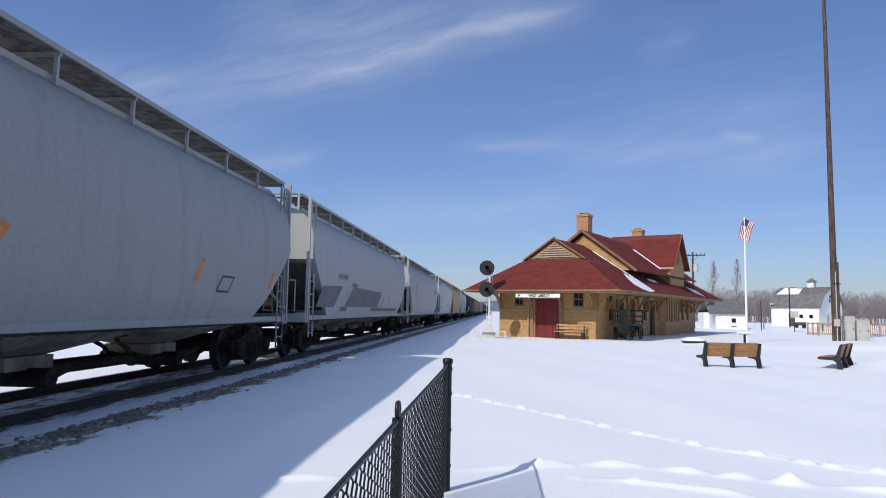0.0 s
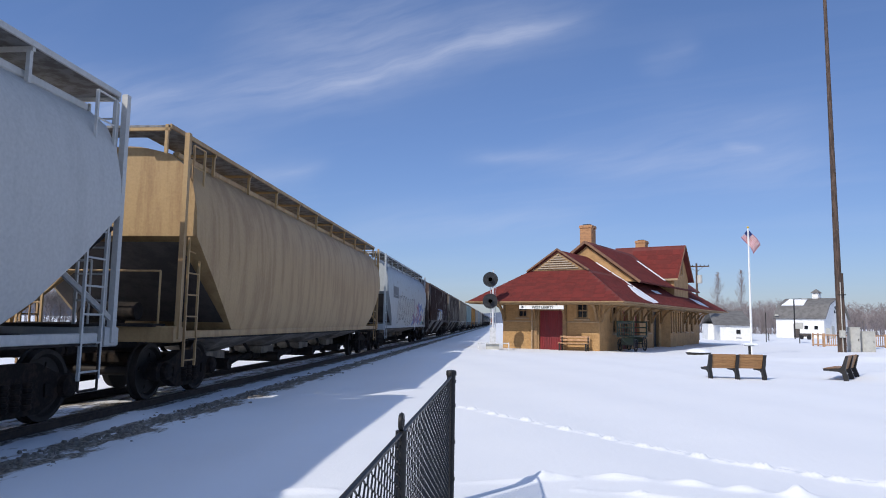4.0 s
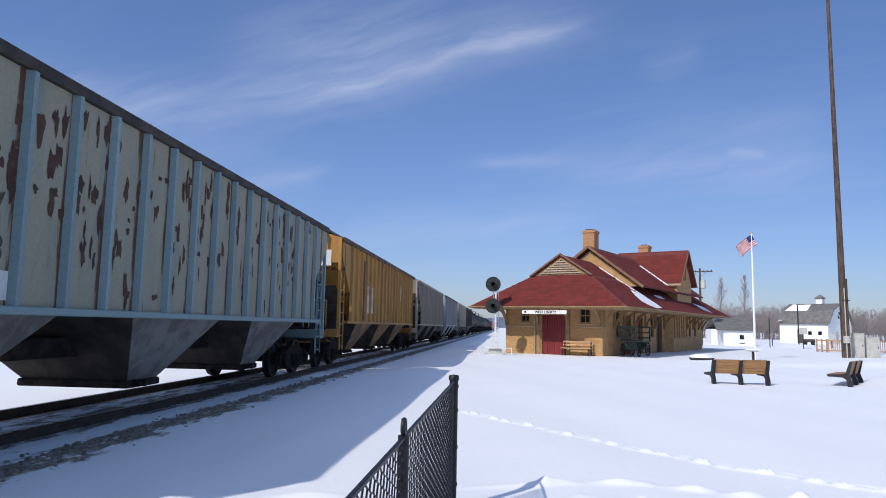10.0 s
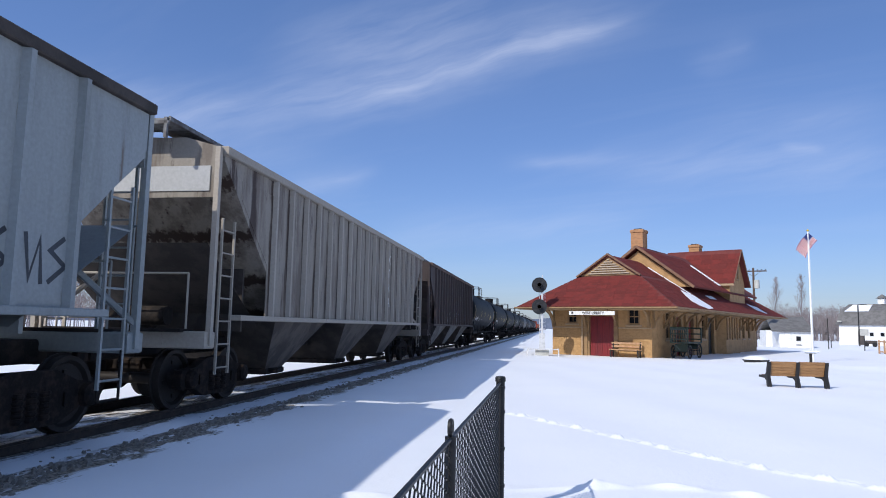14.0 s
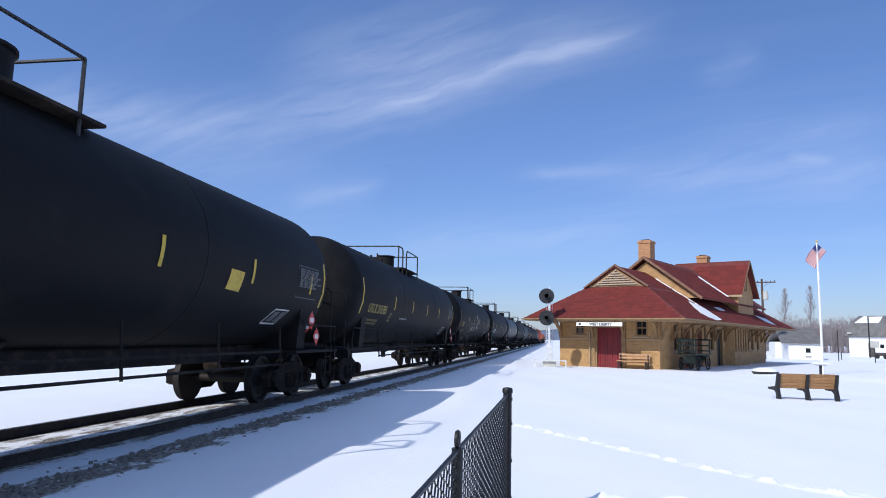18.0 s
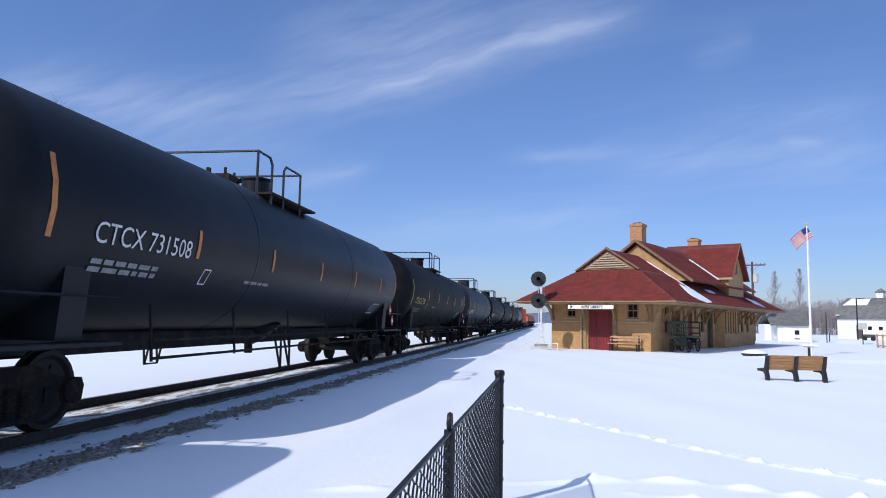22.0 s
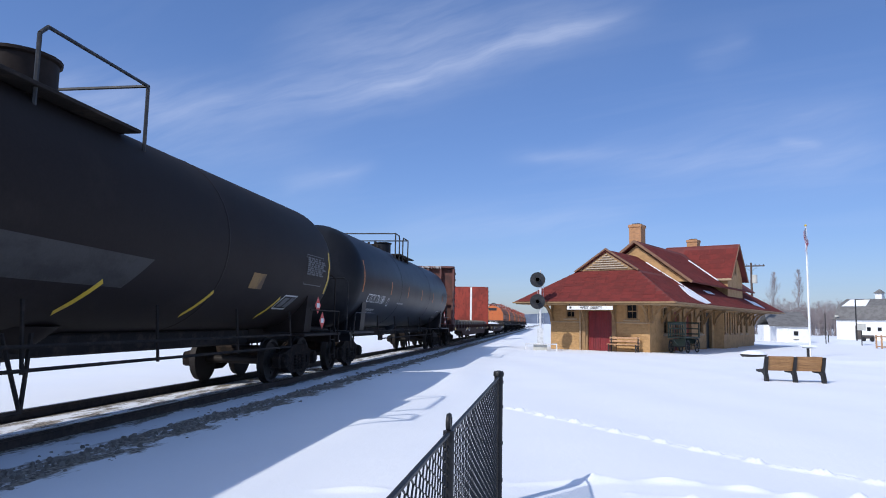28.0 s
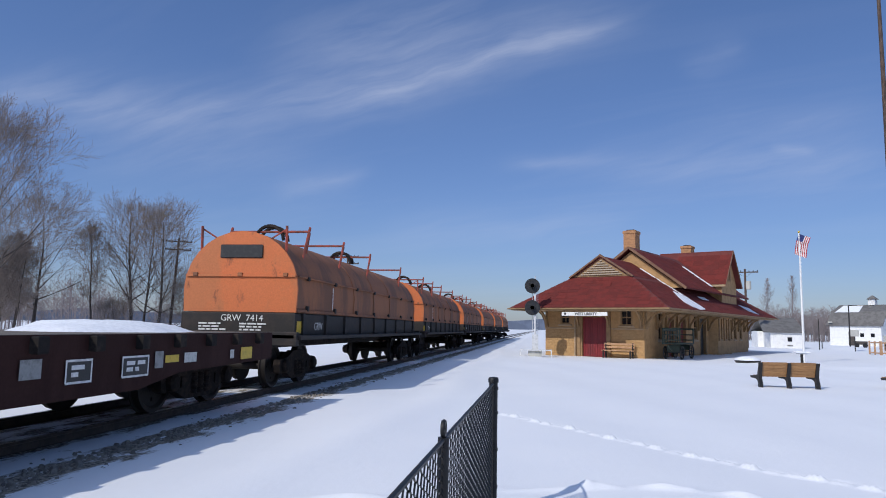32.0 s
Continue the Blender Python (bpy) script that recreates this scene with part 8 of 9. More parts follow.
def build_train():
    smooth_hopper(G0[0], G0[1], M_GREY_A, "grey covered hopper car with running boards")
    smooth_hopper(G0[1], G0[2], M_GREY_B, "grey covered hopper car with running boards")
    c, L, sf = smooth_hopper(G0[2], G0[3], M_GREY_A, "long grey covered hopper car with orange slanted reflectors")
    orange_ticks(c, L, sf, (-4.4, -0.6, 4.2, 8.0))
    strip(c, "decal_box", [(L / 2 - 5.4, 1.62), (L / 2 - 5.2, 1.9), (L / 2 - 4.65, 1.9), (L / 2 - 4.85, 1.62), (L / 2 - 5.4, 1.62)], 0.04, M_LETTER_K, sf)
    c, L, sf = smooth_hopper(G0[3], G0[4], M_GREY_B, "grey covered hopper car with dark repainted patches")
    side_text(c, "NAHX 551487", -6.6, 2.28, 0.27, M_LETTER_K, sf, squeeze=0.85)
    for q in (((-9.0, 1.38), (-6.9, 1.38), (-5.9, 2.08), (-8.5, 2.0)), ((-5.4, 1.41), (1.05, 1.41), (1.8, 2.07), (-4.2, 2.1)), ((-4.6, 2.1), (-3.56, 2.09), (-3.56, 2.24), (-4.3, 2.26)), ((-0.48, 1.25), (6.7, 1.25), (6.7, 1.4), (-0.48, 1.4)), ((-5.9, 1.25), (-4.9, 1.25), (-4.9, 1.4), (-5.9, 1.4))):
        patch(c, "repaint_patch", q, M_DARK_PATCH, sf, "dark grey repaint patch")
    patch(c, "tan_streak", ((1.75, 1.42), (1.9, 1.42), (2.6, 1.88), (2.45, 1.88)), M_OCHRE_BAY, sf)
    side_text(c, "nr", 3.85, 1.78, 0.26, M_LETTER_K, sf)
    bars(c, 3.85, 1.68, 0.4, 1, 0.05, M_LETTER_K, sf, 4)
    bars(c, -5.2, 1.9, 0.7, 2, 0.05, M_LETTER_G, sf, 9)
    c, L, sf = smooth_hopper(G0[4], G0[5], M_GREY_C, "off-white covered hopper car with black stencilled marks")
    side_text(c, "GACX", -L / 2 + 3.9, 2.68, 0.34, M_LETTER_K, sf)
    side_text(c, "15297", -L / 2 + 3.8, 2.28, 0.34, M_LETTER_K, sf)
    bars(c, -L / 2 + 3.7, 2.05, 1.2, 2, 0.06, M_LETTER_G, sf, 3)
    for y, w, h in ((-L / 2 + 3.0, 0.8, 0.2), (-L / 2 + 5.6, 0.7, 0.14), (0.5, 0.6, 0.13), (4.4, 0.6, 0.13)):
        strip(c, "yellow_mark", [(y, 1.6), (y + w, 1.6)], h * 0.8, M_YELLOW, sf)
    for k, (y, w) in enumerate(((6.2, 0.34), (6.62, 0.3), (7.0, 0.36), (7.45, 0.34))):
        strip(c, "blue_logo", [(y, 3.0 - k * 0.05), (y + w * 0.8, 2.72 - k * 0.05), (y + w, 3.02 - k * 0.05)], 0.1, M_FLAG_B, sf, "slanted dark blue logo shape")
    c, L, sf = smooth_hopper(G0[5], G0[6], M_WHITE_D, "white covered hopper car with black stencilled marks", 4)
    side_text(c, "G P F X", -7.1, 2.3, 0.34, M_LETTER_K, sf)
    side_text(c, "1 1 5 0 5", -7.2, 1.9, 0.34, M_LETTER_K, sf)
    bars(c, -7.2, 1.68, 1.4, 2, 0.05, M_LETTER_G, sf, 5)
    orange_ticks(c, L, sf, (-0.2, 2.6, 5.2), 1.6)
    strip(c, "slanted_mark", [(-8.15, 1.5), (-7.95, 1.9), (-7.85, 2.35)], 0.13, M_ORANGE_MARK, sf, "orange slanted reflector")
    for zz in (3.78, 3.42, 3.08, 2.72):
        part("end_beam", Geo().box((0, -(L / 2 - 1.15) - 0.06, zz), (2.5, 0.14, 0.13), ch=0.02), M_WHITE_D, c, "flat end stiffener")
    for y in (0.4, 3.2):
        bars(c, y, 1.95, 1.6, 3, 0.08, M_ORANGE_MARK, sf, int(y * 10))
    smooth_hopper(G0[6], G0[7], M_TAN_E, "tan covered hopper car streaked with rust")
    c, L, sf = smooth_hopper(G0[7], G0[8], M_GREY_F, "pale grey covered hopper car covered in spray-painted letters", 3)
    rng = random.Random(21)
    for k in range(8):
        y = -L / 2 + 4.6 + k * 0.82
        blob(c, "graffiti_fill", y, 1.95 + 0.12 * math.sin(k), 0.95, 1.25 + 0.2 * rng.random(), M_GREY_B, sf, k + 40, 0.006, "", 14, 0.12)
        ring = []
        for i in range(15):
            a = 2 * math.pi * i / 14
            ring.append((y + 0.44 * (1 + 0.15 * math.sin(3 * a + k)) * math.cos(a), 1.95 + 0.12 * math.sin(k) + 0.68 * (1 + 0.1 * math.sin(2 * a + k)) * math.sin(a)))
        strip(c, "graffiti_outline", ring, 0.055, M_SPRAY_K, sf, "black bubble outline", 0.012)
        strip(c, "graffiti_line", [(y - 0.1, 1.6), (y + 0.05, 2.0), (y - 0.05, 2.3)], 0.05, M_SPRAY_K, sf, "", 0.012)
    shapes = [[(2.2, 2.35), (2.75, 1.3), (3.1, 2.3)], [(3.0, 1.35), (3.5, 2.3), (4.0, 1.85), (3.4, 1.5), (4.1, 1.3)], [(4.2, 1.35), (4.45, 2.15), (5.25, 2.3)], [(4.7, 1.4), (5.05, 1.95), (5.2, 1.4), (5.7, 1.6)], [(1.3, 1.4), (1.6, 2.3), (1.95, 1.4)]]
    for i, w in enumerate(shapes):
        strip(c, "graffiti_edge", w, 0.52, M_SPRAY_W, sf, "white sprayed outline", 0.006 + 0.001 * i)
        strip(c, "graffiti_fill", w, 0.40, (M_SPRAY_R, M_SPRAY_P, M_SPRAY_B, M_SPRAY_R, M_SPRAY_P)[i], sf, "red and violet sprayed letter", 0.013 + 0.001 * i)
    for k in range(7):
        blob(c, "graffiti_cloud", 1.6 + 0.65 * k, 1.3 + 0.05 * (k % 3), 0.8, 0.4, (M_SPRAY_B, M_SPRAY_P)[k % 2], sf, 90 + k, 0.0045, "", 11, 0.35)
    for y, z in ((3.95, 2.4), (4.2, 2.3), (5.9, 2.0), (6.2, 2.15), (6.1, 1.6)):
        blob(c, "graffiti_cloud", y, z, 0.3, 0.35, M_SPRAY_B, sf, int(y * 50), 0.0045, "", 11, 0.35)
    for k, (y, z, w, h, mt) in enumerate(((5.6, 1.4, 0.7, 0.55, M_SPRAY_C), (6.6, 1.5, 0.5, 0.7, M_SPRAY_Y), (6.3, 1.25, 0.8, 0.3, M_SPRAY_C), (7.0, 1.8, 0.25, 0.8, M_SPRAY_P), (5.0, 1.6, 0.4, 0.6, M_SPRAY_B))):
        blob(c, "graffiti_cloud", y, z, w, h, mt, sf, 700 + k, 0.0035, "", 13, 0.4)
    for y, z0, z1 in ((7.15, 1.75, 2.75), (6.95, 1.7, 2.2), (7.4, 1.5, 2.1)):
        strip(c, "graffiti_stroke", [(y - 0.12, z0), (y, (z0 + z1) / 2), (y + 0.14, z1)], 0.14, M_SPRAY_K, sf, "dark sprayed stroke", 0.009)
    for k in range(9):
        blob(c, "grime_spot", -6.5 + 1.45 * k, 3.05 + 0.25 * math.sin(k * 2.1), 0.5, 0.14, M_GREY_A, sf, 720 + k, 0.003, "", 11, 0.45)
    strip(c, "dark_logo", [(-L / 2 + 2.6, 2.75), (-L / 2 + 4.3, 2.75)], 0.55, M_DARK_PATCH, sf, "", 0.007)
    c, L, sf, pan = ribbed_hopper(G0[8], G0[9], P_RUST_Y, "brown ribbed hopper car peeling to grey")
    for k, (up, low) in enumerate((("CF", "76"), ("WR", "805"))):
        strip(c, "black_patch", [(pan(3 + k), 2.12), (pan(3 + k) + 0.62, 2.12)], 0.95, M_BLACK_PATCH, sf, "black repaint panel", 0.006)
        side_text(c, up, pan(3 + k) + 0.06, 2.2, 0.4, M_LETTER_W, sf)
        side_text(c, low, pan(3 + k) + 0.04, 1.78, 0.36, M_LETTER_W, sf, squeeze=0.85)
    rng = random.Random(31)
    for k in range(18):
        if pan(k) - 0.25 < 3.5 < pan(k) + 0.6:
            continue
        ring = [(pan(k) + 0.02, 3.9), (pan(k) + 0.6, 3.9)]
        low = [(pan(k) + 0.62 - 0.6 * i / 9, 3.1 + rng.uniform(-0.25, 0.3) + (0.35 if i in (0, 9) else 0.0)) for i in range(10)]
        part("bare_patch", Geo().add([(sf(z) + 0.005, y, z) for y, z in ring + low], [tuple(range(12))]), M_BARE, c, "weathered primer showing through")
        if rng.random() < 0.7:
            blob(c, "bare_patch", pan(k) + 0.3, 1.65, rng.uniform(0.3, 0.5), rng.uniform(0.3, 0.7), M_BARE, sf, k + 500, 0.004, "", 13, 0.35)
    # thick sprayed letters, blue edge under a pale fill
    word = [[(-2.1, 2.15), (-2.1, 1.6), (-1.45, 1.6)], [(-0.75, 2.15), (-1.05, 1.85), (-0.75, 1.6), (-0.4, 1.85), (-0.75, 2.15)],
            [(0.75, 2.1), (0.3, 2.12), (0.25, 1.9), (0.7, 1.82), (0.65, 1.6), (0.15, 1.58)], [(1.35, 1.55), (1.4, 2.12), (1.95, 2.1), (1.9, 1.88), (1.45, 1.85), (2.0, 1.56)]]
    out = lambda z: 1.63
    for i, w in enumerate(word):
        strip(c, "graffiti_edge", w, 0.36, M_SPRAY_B, out, "dark blue sprayed letter edge", -0.012)
        strip(c, "graffiti_fill", w, 0.23, (M_SPRAY_W, M_SPRAY_Y)[i == 2], out, "pale sprayed letter", -0.006)
    strip(c, "graffiti_edge", [(-2.4, 2.32), (0.5, 2.36), (2.1, 2.3), (2.5, 1.95)], 0.07, M_SPRAY_B, out, "", -0.01)
    for k, ch in enumerate("XTRA"):
        side_text(c, ch, 3.55, 3.5 - 0.48 * k, 0.36, M_LETTER_W, sf)
    c, L, sf, pan = ribbed_hopper(G0[9], G0[10], P_GREY_Z, "grey ribbed hopper car with dark rust runs", 0.82, (M_BAY_BROWN, M_BAY_DARK))
    for k, (up, low) in enumerate((("CF", "76"), ("WR", "330"))):
        strip(c, "black_patch", [(pan(3 + k), 1.98), (pan(3 + k) + 0.62, 1.98)], 0.9, M_BLACK_PATCH, sf, "black repaint panel", 0.006)
        side_text(c, up, pan(3 + k) + 0.06, 2.06, 0.38, M_LETTER_W, sf)
        side_text(c, low, pan(3 + k) + 0.04, 1.66, 0.35, M_LETTER_W, sf, squeeze=0.85)
    me = letters("CFWR 76330", 0.24, "CENTER"); me.materials.append(M_LETTER_W)
    part("end_plate", Geo().box((0, -(L / 2 - 1.0) - 0.03, 3.5), (2.6, 0.02, 0.6)), M_BLACK_PATCH, c)
    part("end_lettering", me, None, c, m=pose(0, -(L / 2 - 1.0) - 0.045, 3.4, 90))
    for k, ch in enumerate("XTRA"):
        side_text(c, ch, pan(-6) + 0.04, 3.3 - 0.45 * k, 0.4, M_LETTER_W, sf)
    c, L, sf, pan = ribbed_hopper(G0[10], G0[11], P_TAN_AA, "beige ribbed hopper car with rust runs", 0.95)
    for k in range(1, 17, 2):
        strip(c, "yellow_mark", [(pan(k), 1.56), (pan(k) + 0.62, 1.56)], 0.13, M_OCHRE_MARK, sf)
    strip(c, "white_patch", [(pan(11) + 0.2, 1.9), (pan(11) + 0.35, 1.9)], 0.25, M_WHITE_PATCH, sf)
    part("end_plate", Geo().box((0, -(L / 2 - 1.0) - 0.03, 3.5), (2.4, 0.02, 0.5)), M_WHITE_PATCH, c)
    c, L, sf, pan = ribbed_hopper(G0[11], G0[12], P_GREEN_AB, "pale green ribbed hopper car chipped with rust", chord=M_BAY_DARK)
    rng = random.Random(32)
    for k in range(18):
        for _ in range(rng.choice((6, 11, 15))):
            blob(c, "rust_spot", pan(k) + rng.uniform(0.05, 0.6), 1.6 + 2.2 * rng.random() ** 0.7, rng.uniform(0.04, 0.16), rng.uniform(0.08, 0.4), M_RUST_DEEP, sf, rng.randint(0, 999), 0.005, "", 11, 0.45)
    for k, (up, low) in enumerate((("NN", "65"), ("W", "783"))):
        side_text(c, up, pan(2 + k) + 0.06, 2.35, 0.4, M_LETTER_K, sf)
        side_text(c, low, pan(2 + k) + 0.04, 1.92, 0.38, M_LETTER_K, sf, squeeze=0.85)
        strip(c, "white_patch", [(pan(2 + k), 1.68), (pan(2 + k) + 0.62, 1.68)], 0.3, M_WHITE_PATCH, sf)
    part("end_plate", Geo().box((0.1, -(L / 2 - 1.0) - 0.03, 3.45), (2.2, 0.02, 0.62)), M_WHITE_PATCH, c)
    for k, tx in enumerate(("NNW", "65783")):
        me = letters(tx, 0.26, "CENTER"); me.materials.append(M_LETTER_K)
        part("end_lettering", me, None, c, m=pose(0.35, -(L / 2 - 1.0) - 0.045, 3.5 - 0.27 * k, 90))
    c, L, sf, pan = ribbed_hopper(G0[12], G0[13], P_YELLOW_AC, "ochre yellow ribbed hopper car with rust", 0.82, (M_OCHRE_BAY, M_BAY_DARK))
    strip(c, "rust_panel", [(pan(2) + 0.31, 1.5), (pan(2) + 0.31, 3.7)], 0.62, M_RUST_SPOT, sf, "bare rusty panel", 0.006)
    for k, (up, low) in enumerate((("NN", "65"), ("W", "803"))):
        strip(c, "white_patch", [(pan(3 + k) - 0.02, 2.3), (pan(3 + k) + 0.64, 2.3)], 1.0, M_WHITE_PATCH, sf, "white repaint patch", 0.006)
        side_text(c, up, pan(3 + k) + 0.06, 2.45, 0.4, M_LETTER_K, sf)
        side_text(c, low, pan(3 + k) + 0.03, 2.0, 0.36, M_LETTER_K, sf, squeeze=0.85)
    for k, (w, h) in enumerate(((0.64, 0.8), (0.4, 0.75))):
        strip(c, "white_patch", [(pan(-5 + k) - 0.02, 2.95), (pan(-5 + k) + w, 2.9)], h, M_WHITE_PATCH, sf, "", 0.006)
    for k in (-9, -8, -7, -6):
        blob(c, "rust_spot", pan(k) + 0.35, 1.95 + 0.12 * (k % 3), 0.12, 0.24, M_BULK_DARK, sf, k + 300, 0.007, "", 8, 0.4)
    strip(c, "grey_decal", [(pan(-3) + 0.15, 1.75), (pan(-3) + 0.5, 1.75)], 0.28, M_DARK_PATCH, sf)
    part("end_plate", Geo().box((0.1, -(L / 2 - 1.0) - 0.03, 3.45), (2.2, 0.02, 0.5)), M_WHITE_PATCH, c)
    c, L, sf, pan = ribbed_hopper(G0[13], G0[14], P_GREY_AD, "dirty grey ribbed hopper car", 0.82, (M_BAY_BROWN, M_BAY_DARK), False, rib_paint(P_GREY_AD), 0.6)
    for k, ch in enumerate("XTRA"):
        side_text(c, ch, pan(-5) + 0.1, 3.3 - 0.45 * k, 0.42, M_LETTER_W, sf)
    c, L, sf, pan = ribbed_hopper(G0[14], G0[15], P_WHITE_AF, "white ribbed hopper car with black stencilled marks", 0.82, (M_WHITE_AF, M_BAY_DARK), True, M_BAY_DARK)
    side_text(c, "ATW", pan(2) + 0.02, 2.62, 0.34, M_LETTER_K, sf, squeeze=0.8)
    for k, tx in enumerate(("B7", "87", "2")):
        side_text(c, tx, pan(1 + k) + 0.05, 2.12, 0.46, M_LETTER_K, sf, squeeze=0.9)
        bars(c, pan(1 + k) + 0.08, 1.85, 0.4, 1, 0.06, M_LETTER_G, sf, k)
    for k in (1, 9):
        strip(c, "grey_patch", [(pan(k) + 0.05, 2.8), (pan(k) + 0.5, 2.8)], 0.45, M_GREY_AD, sf, "", 0.006)
    me = letters("ATW 87872", 0.175, "CENTER"); me.materials.append(M_LETTER_K)
    part("end_lettering", me, None, c, m=pose(0.92, -(L / 2 - 1.0) - 0.03, 3.70, 90))
    for y in (L / 2 - 4.6, L / 2 - 3.75, L / 2 - 2.95):
        strip(c, "graffiti_stroke", [(y, 2.2), (y + 0.08, 1.75), (y + 0.2, 2.15), (y + 0.25, 1.7)], 0.055, M_SPRAY_K, sf, "black sprayed scribble")
        strip(c, "graffiti_stroke", [(y + 0.55, 2.2), (y + 0.35, 2.05), (y + 0.58, 1.9), (y + 0.34, 1.72)], 0.055, M_SPRAY_K, sf, "black sprayed scribble")
    c, L, sf, pan = ribbed_hopper(G0[15], G0[16], P_GREY_AD, "dirty pale grey ribbed hopper car", 0.82, (M_BAY_BROWN, M_BAY_DARK), False, rib_paint(P_GREY_AD), 0.6)
    for k, ch in enumerate("XTRA"):
        side_text(c, ch, pan(-5) + 0.1, 3.3 - 0.45 * k, 0.42, M_LETTER_W, sf)
    part("end_plate", Geo().box((0.5, -(L / 2 - 1.0) - 0.03, 3.6), (1.7, 0.02, 0.4)), M_GREY_C, c)
    c, L, sf, pan = ribbed_hopper(G0[16], G0[17], P_BROWN_AH, "dark brown ribbed hopper car with sprayed letters low on its side")
    rng = random.Random(44)
    for k in range(9):
        y = pan(4 + k)
        pts = [(y + 0.06 + 0.14 * i + rng.uniform(-0.04, 0.04), rng.uniform(1.58, 1.72) if (i + k) % 2 else rng.uniform(1.9, 2.2)) for i in range(rng.choice((3, 4, 5)))]
        strip(c, "graffiti_stroke", pts, rng.uniform(0.05, 0.09), (M_LETTER_G, M_GREY_B, M_SPRAY_B)[k % 3], sf, "faded sprayed letter")
    T0 = [16.680, 17.807, 18.925, 20.040, 21.155, 22.270, 23.388, 24.510, 25.630, 26.745, 27.865, 28.980, 30.090]
    spec = [(M_TANK, "FHRX 30125", M_LETTER_W, None, False, "black tank car with white stencilled marks"),
            (M_TANK, "FHRX 30434", M_LETTER_W, "FHRX 30434", False, "black tank car with white stencilled marks"),
            (M_TANK, "UTLX 210385", M_LETTER_Y, "UTLX 210385", False, "black tank car with faded yellow stencilled marks"),
            (M_TANK, "UTLX", M_LETTER_Y, "UTLX", False, "black tank car with white sprayed scribble"),
            (M_TANK, "CTCX 732155", M_LETTER_W, "732155", False, "black tank car with white stencilled marks"),
            (M_TANK_GLOSS, "CTCX 731508", M_LETTER_W, None, False, "glossy black tank car with orange reflective strips"),
            (M_TANK, "UTLX 212100", M_LETTER_Y, "UTLX 212100", False, "black tank car with yellow stencilled marks"),
            (M_TANK_GREY, "KLRX 30918", M_LETTER_W, "KLRX 30918", False, "slate grey tank car with white stencilled marks"),
            (M_TANK, "FHRX 30744", M_LETTER_W, "30744", False, "black tank car with white stencilled marks"),
            (M_TANK, "", M_LETTER_W, None, False, "plain dusty black tank car"),
            (M_TANK_BROWN, "KLRX 30842", M_LETTER_W, "KLRX 30842", True, "brown-black tank car with slanted yellow strips"),
            (M_TANK_GLOSS, "CTCX 731189", M_LETTER_W, "CTCX 731189", False, "glossy black tank car with orange reflective strips")]
    for k, (mt, marks, mm, head, slant, label) in enumerate(spec):
        c, L, sf = tank_car(T0[k], T0[k + 1], mt, label, marks, mm, 5, head, slant, True, (0.44, 0.46) if k in (0, 1, 7, 8, 9, 10) else (0.36, 0.32), {"U": 1.2 if k == 2 else 0.84, "C": 0.1}.get(marks[:1], 1.2 if slant else 0.6), {0: 0.33, 1: 0.33, 2: 0.27, 7: -0.6, 11: 0.5}.get(k, 0.0))
        if k == 3:
            # five drooping leaf shapes with a scalloped top, and two short words above
            for j in range(5):
                low, top = -3.4 + 0.63 * j, -3.75 + 0.5 * j
                strip(c, "graffiti_stroke", [(low, 1.35), (low + 0.25, 1.52), (low + 0.42, 1.8), (top + 0.5, 1.95), (top + 0.42, 2.2), (top + 0.3, 2.02), (top + 0.12, 1.82)], 0.026, M_LETTER_W, sf, "white sprayed leaf outline")
                strip(c, "graffiti_stroke", [(low + 0.05, 1.48), (low + 0.2, 1.62)], 0.024, M_LETTER_G, sf)
            strip(c, "graffiti_stroke", [(-3.85, 2.19), (-3.6, 2.25), (-3.3, 2.2), (-3.0, 2.27), (-2.7, 2.2), (-2.4, 2.26), (-2.1, 2.2), (-1.7, 2.28), (-1.45, 2.15), (-1.3, 1.9)], 0.06, M_PRINT, sf, "soft white sprayed edge")
            strip(c, "graffiti_stroke", [(-3.85, 2.18), (-3.88, 1.9), (-4.15, 1.74), (-4.1, 1.5), (-3.75, 1.34), (-3.4, 1.36)], 0.028, M_LETTER_W, sf, "white sprayed leaf outline")
            for j in range(2):
                for i in range(4):
                    y, zz = -0.42 + 0.19 * i, 2.86 - 0.48 * j - 0.09 * i
                    strip(c, "graffiti_stroke", [(y, zz), (y + 0.03, zz - 0.26), (y + 0.14, zz - 0.16), (y + 0.04, zz - 0.1), (y + 0.15, zz - 0.02)][:5 - i % 2], 0.03, M_LETTER_W, sf, "white sprayed letter")
        if k in (0, 1, 8, 9):
            dy = {0: 0.95, 1: 0.6, 8: 0.6}.get(k, 1.2)
            patch(c, "yellow_decal", ((3.12 + dy, 2.05), (3.6 + dy, 2.03), (3.64 + dy, 2.36), (3.16 + dy, 2.38)), M_YELLOW, sf, "yellow paper decal", 0.008)
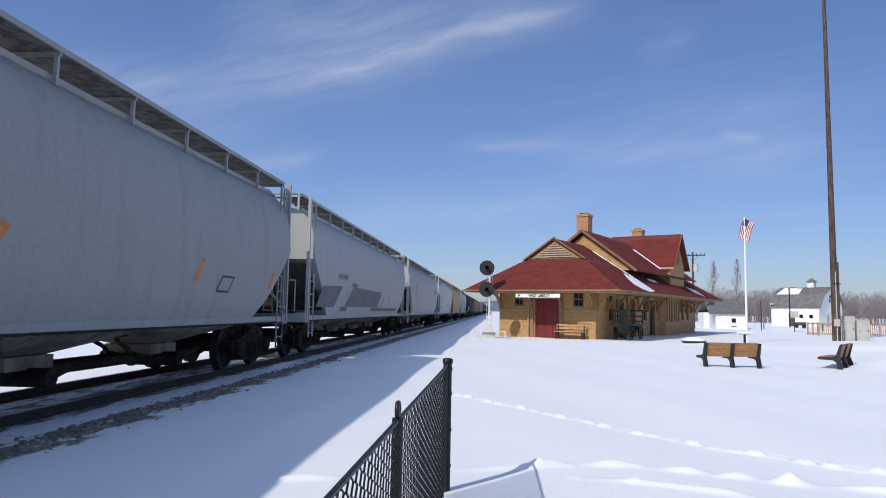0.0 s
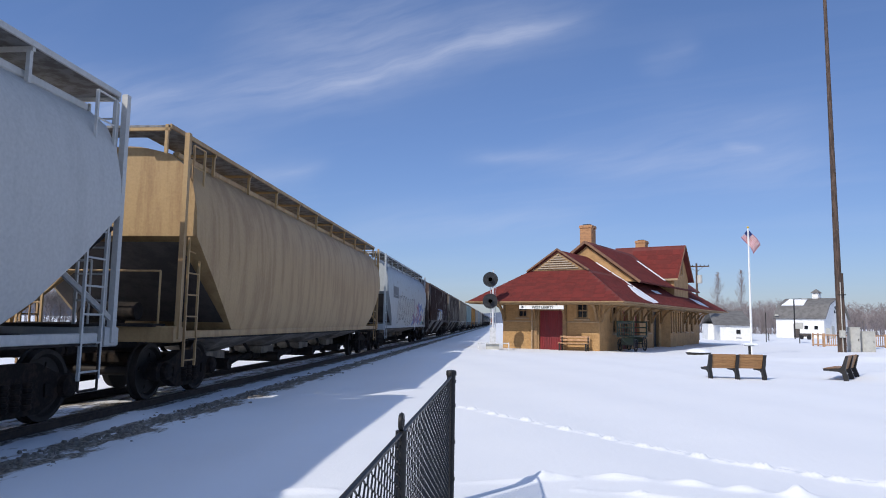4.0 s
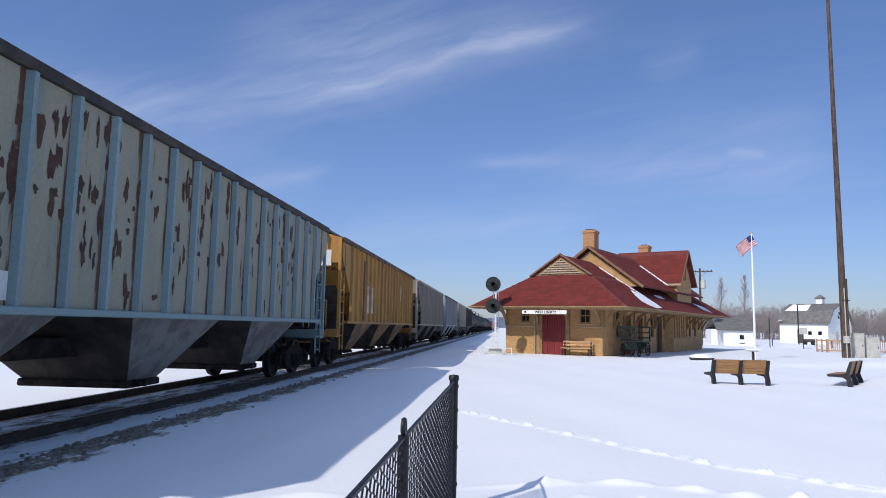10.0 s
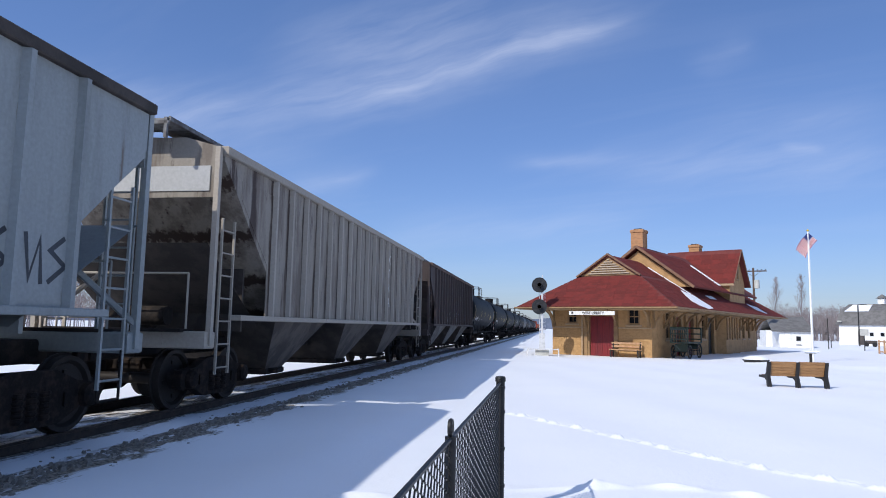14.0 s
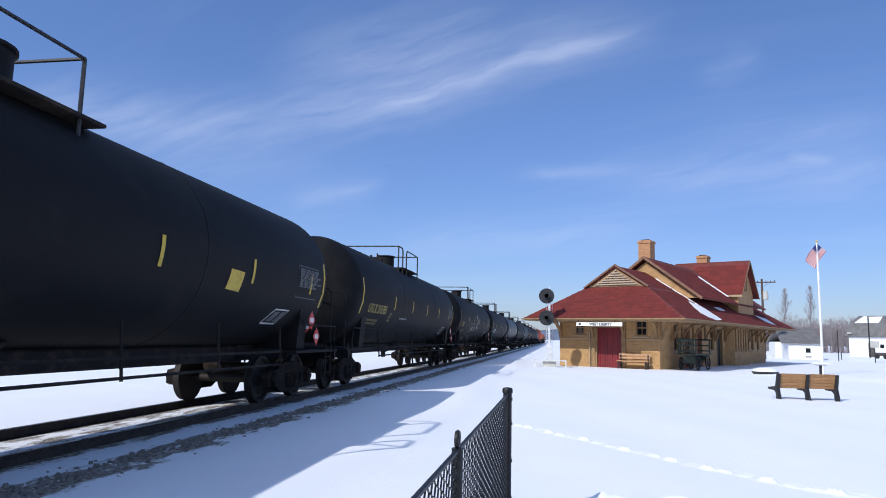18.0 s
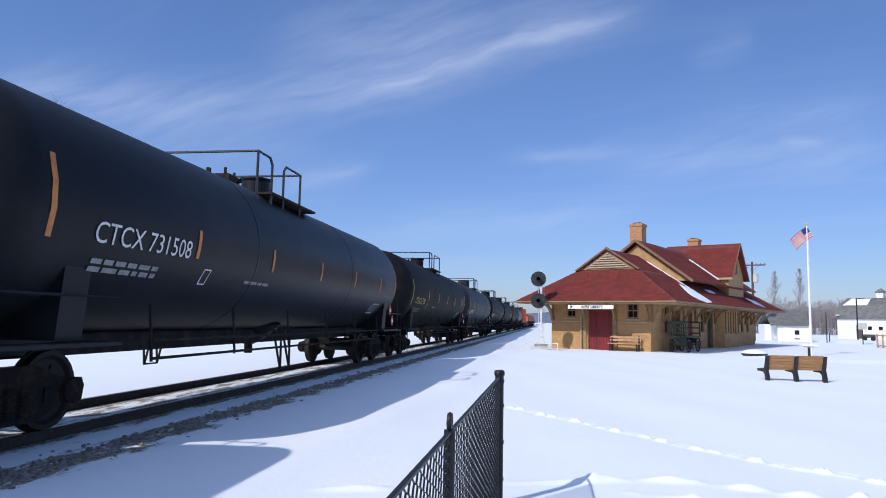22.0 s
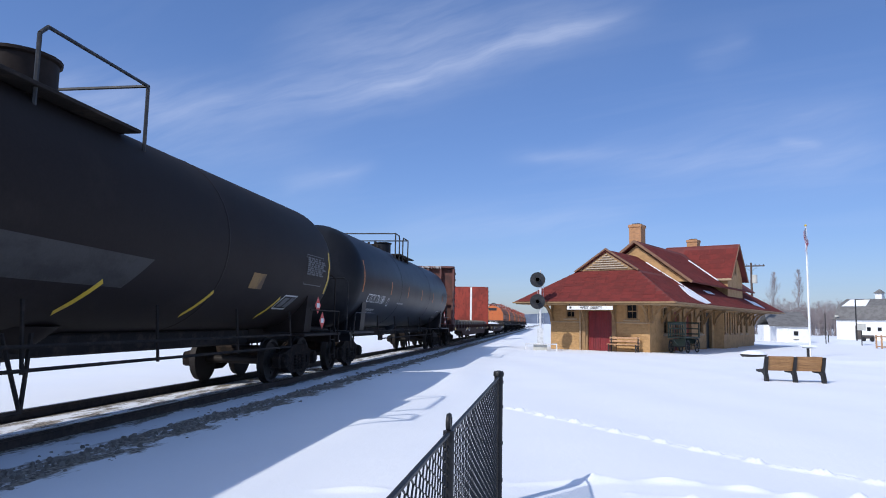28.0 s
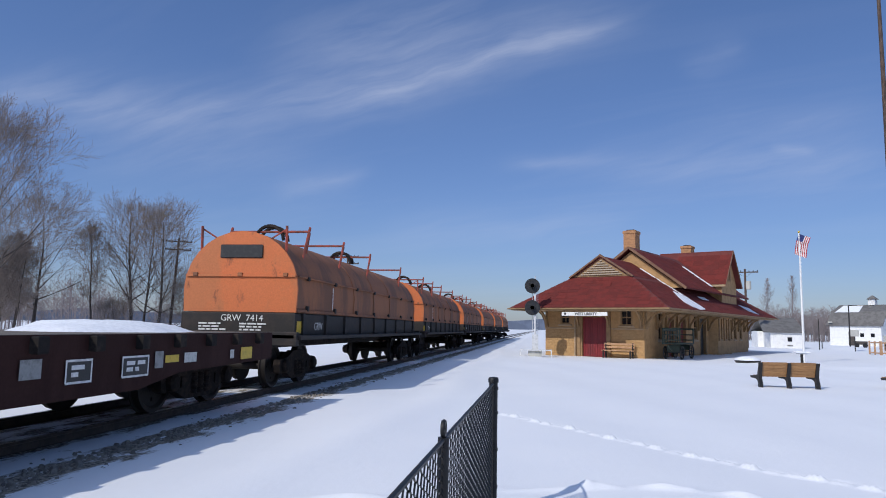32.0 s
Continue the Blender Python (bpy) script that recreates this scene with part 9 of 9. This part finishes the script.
        if k == 10:
            strip(c, "tan_decal", [(4.1, 2.02), (4.65, 2.02)], 0.28, M_OCHRE_BAY, sf, "tan decal")
            patch(c, "faded_band", ((-4.1, 1.72), (0.6, 1.7), (1.0, 2.1), (-4.1, 2.2)), M_FADED, sf, "long faded grey band", 0.006, 8)
    end = T0[-1]
    bulkhead_flat(end, 31.50)
    plain_flat(31.50, 32.75)
    t = 32.75
    for n in range(6):
        coil_car(t, t + 0.93, n)
        t += 0.93


build_train()


# ---------- what moves ----------
FLAG_ROWS = [(0, 150, 62), (0.7, 70, 60), (1.6, 15, 60), (2.3, 10, 42), (3.0, 15, 48), (3.5, 12, 45), (4.5, 5, 35), (5.5, 0, 22), (6.0, 0, 36), (7.4, 10, 48), (8.2, 80, 58),
             (9.0, 160, 46), (9.6, 180, 22), (10.3, 178, 40), (11.0, 175, 52), (12.0, 180, 24), (13.0, 170, 62), (14.0, 176, 46), (15.0, 178, 35), (16.5, 170, 60), (17.5, 172, 55),
             (18.5, 180, 36), (19.0, 182, 25), (20.0, 184, 20), (21.4, 180, 20), (22.0, 176, 30), (23.0, 172, 50), (24.0, 165, 66), (25.0, 150, 68), (26.5, 100, 68), (28.0, 60, 64),
             (29.0, 80, 68), (30.0, 120, 68), (31.0, 150, 66), (32.0, 150, 66)]


def motions():
    for car, tm in CARS:
        walk(car, [(t, pose(TRACK_X, SPEED * (tm - t), RAIL_Z)) for t in (0.0, 16.0, 32.0)])
    walk(FLAG, [(t, pose(13.9, 39.2, 6.95) @ pose(0, 0, 0, 0, 0, yaw) @ pose(0, 0, 0, 0, droop, 0)) for t, yaw, droop in FLAG_ROWS])
    # wheels roll while their car is near enough to see them
    for ws, tp, sy in WHEELSETS:
        a, b = max(0.0, tp - 2.4), min(32.0, tp - 0.1)
        if b <= a:
            continue
        n0, n1 = round(a * FPS), round(b * FPS)
        turn = lambda n: math.degrees(SPEED * n / FPS / WR)
        rows = [(n / FPS, pose(0, sy, WR, turn(n) % 360)) for n in range(n0, n1 + 1)]
        if n0 > 0:
            rows.insert(0, (0.0, rows[0][1]))
        if n1 < 32 * FPS:
            rows.append((32.0, rows[-1][1]))
        walk(ws, rows)


motions()
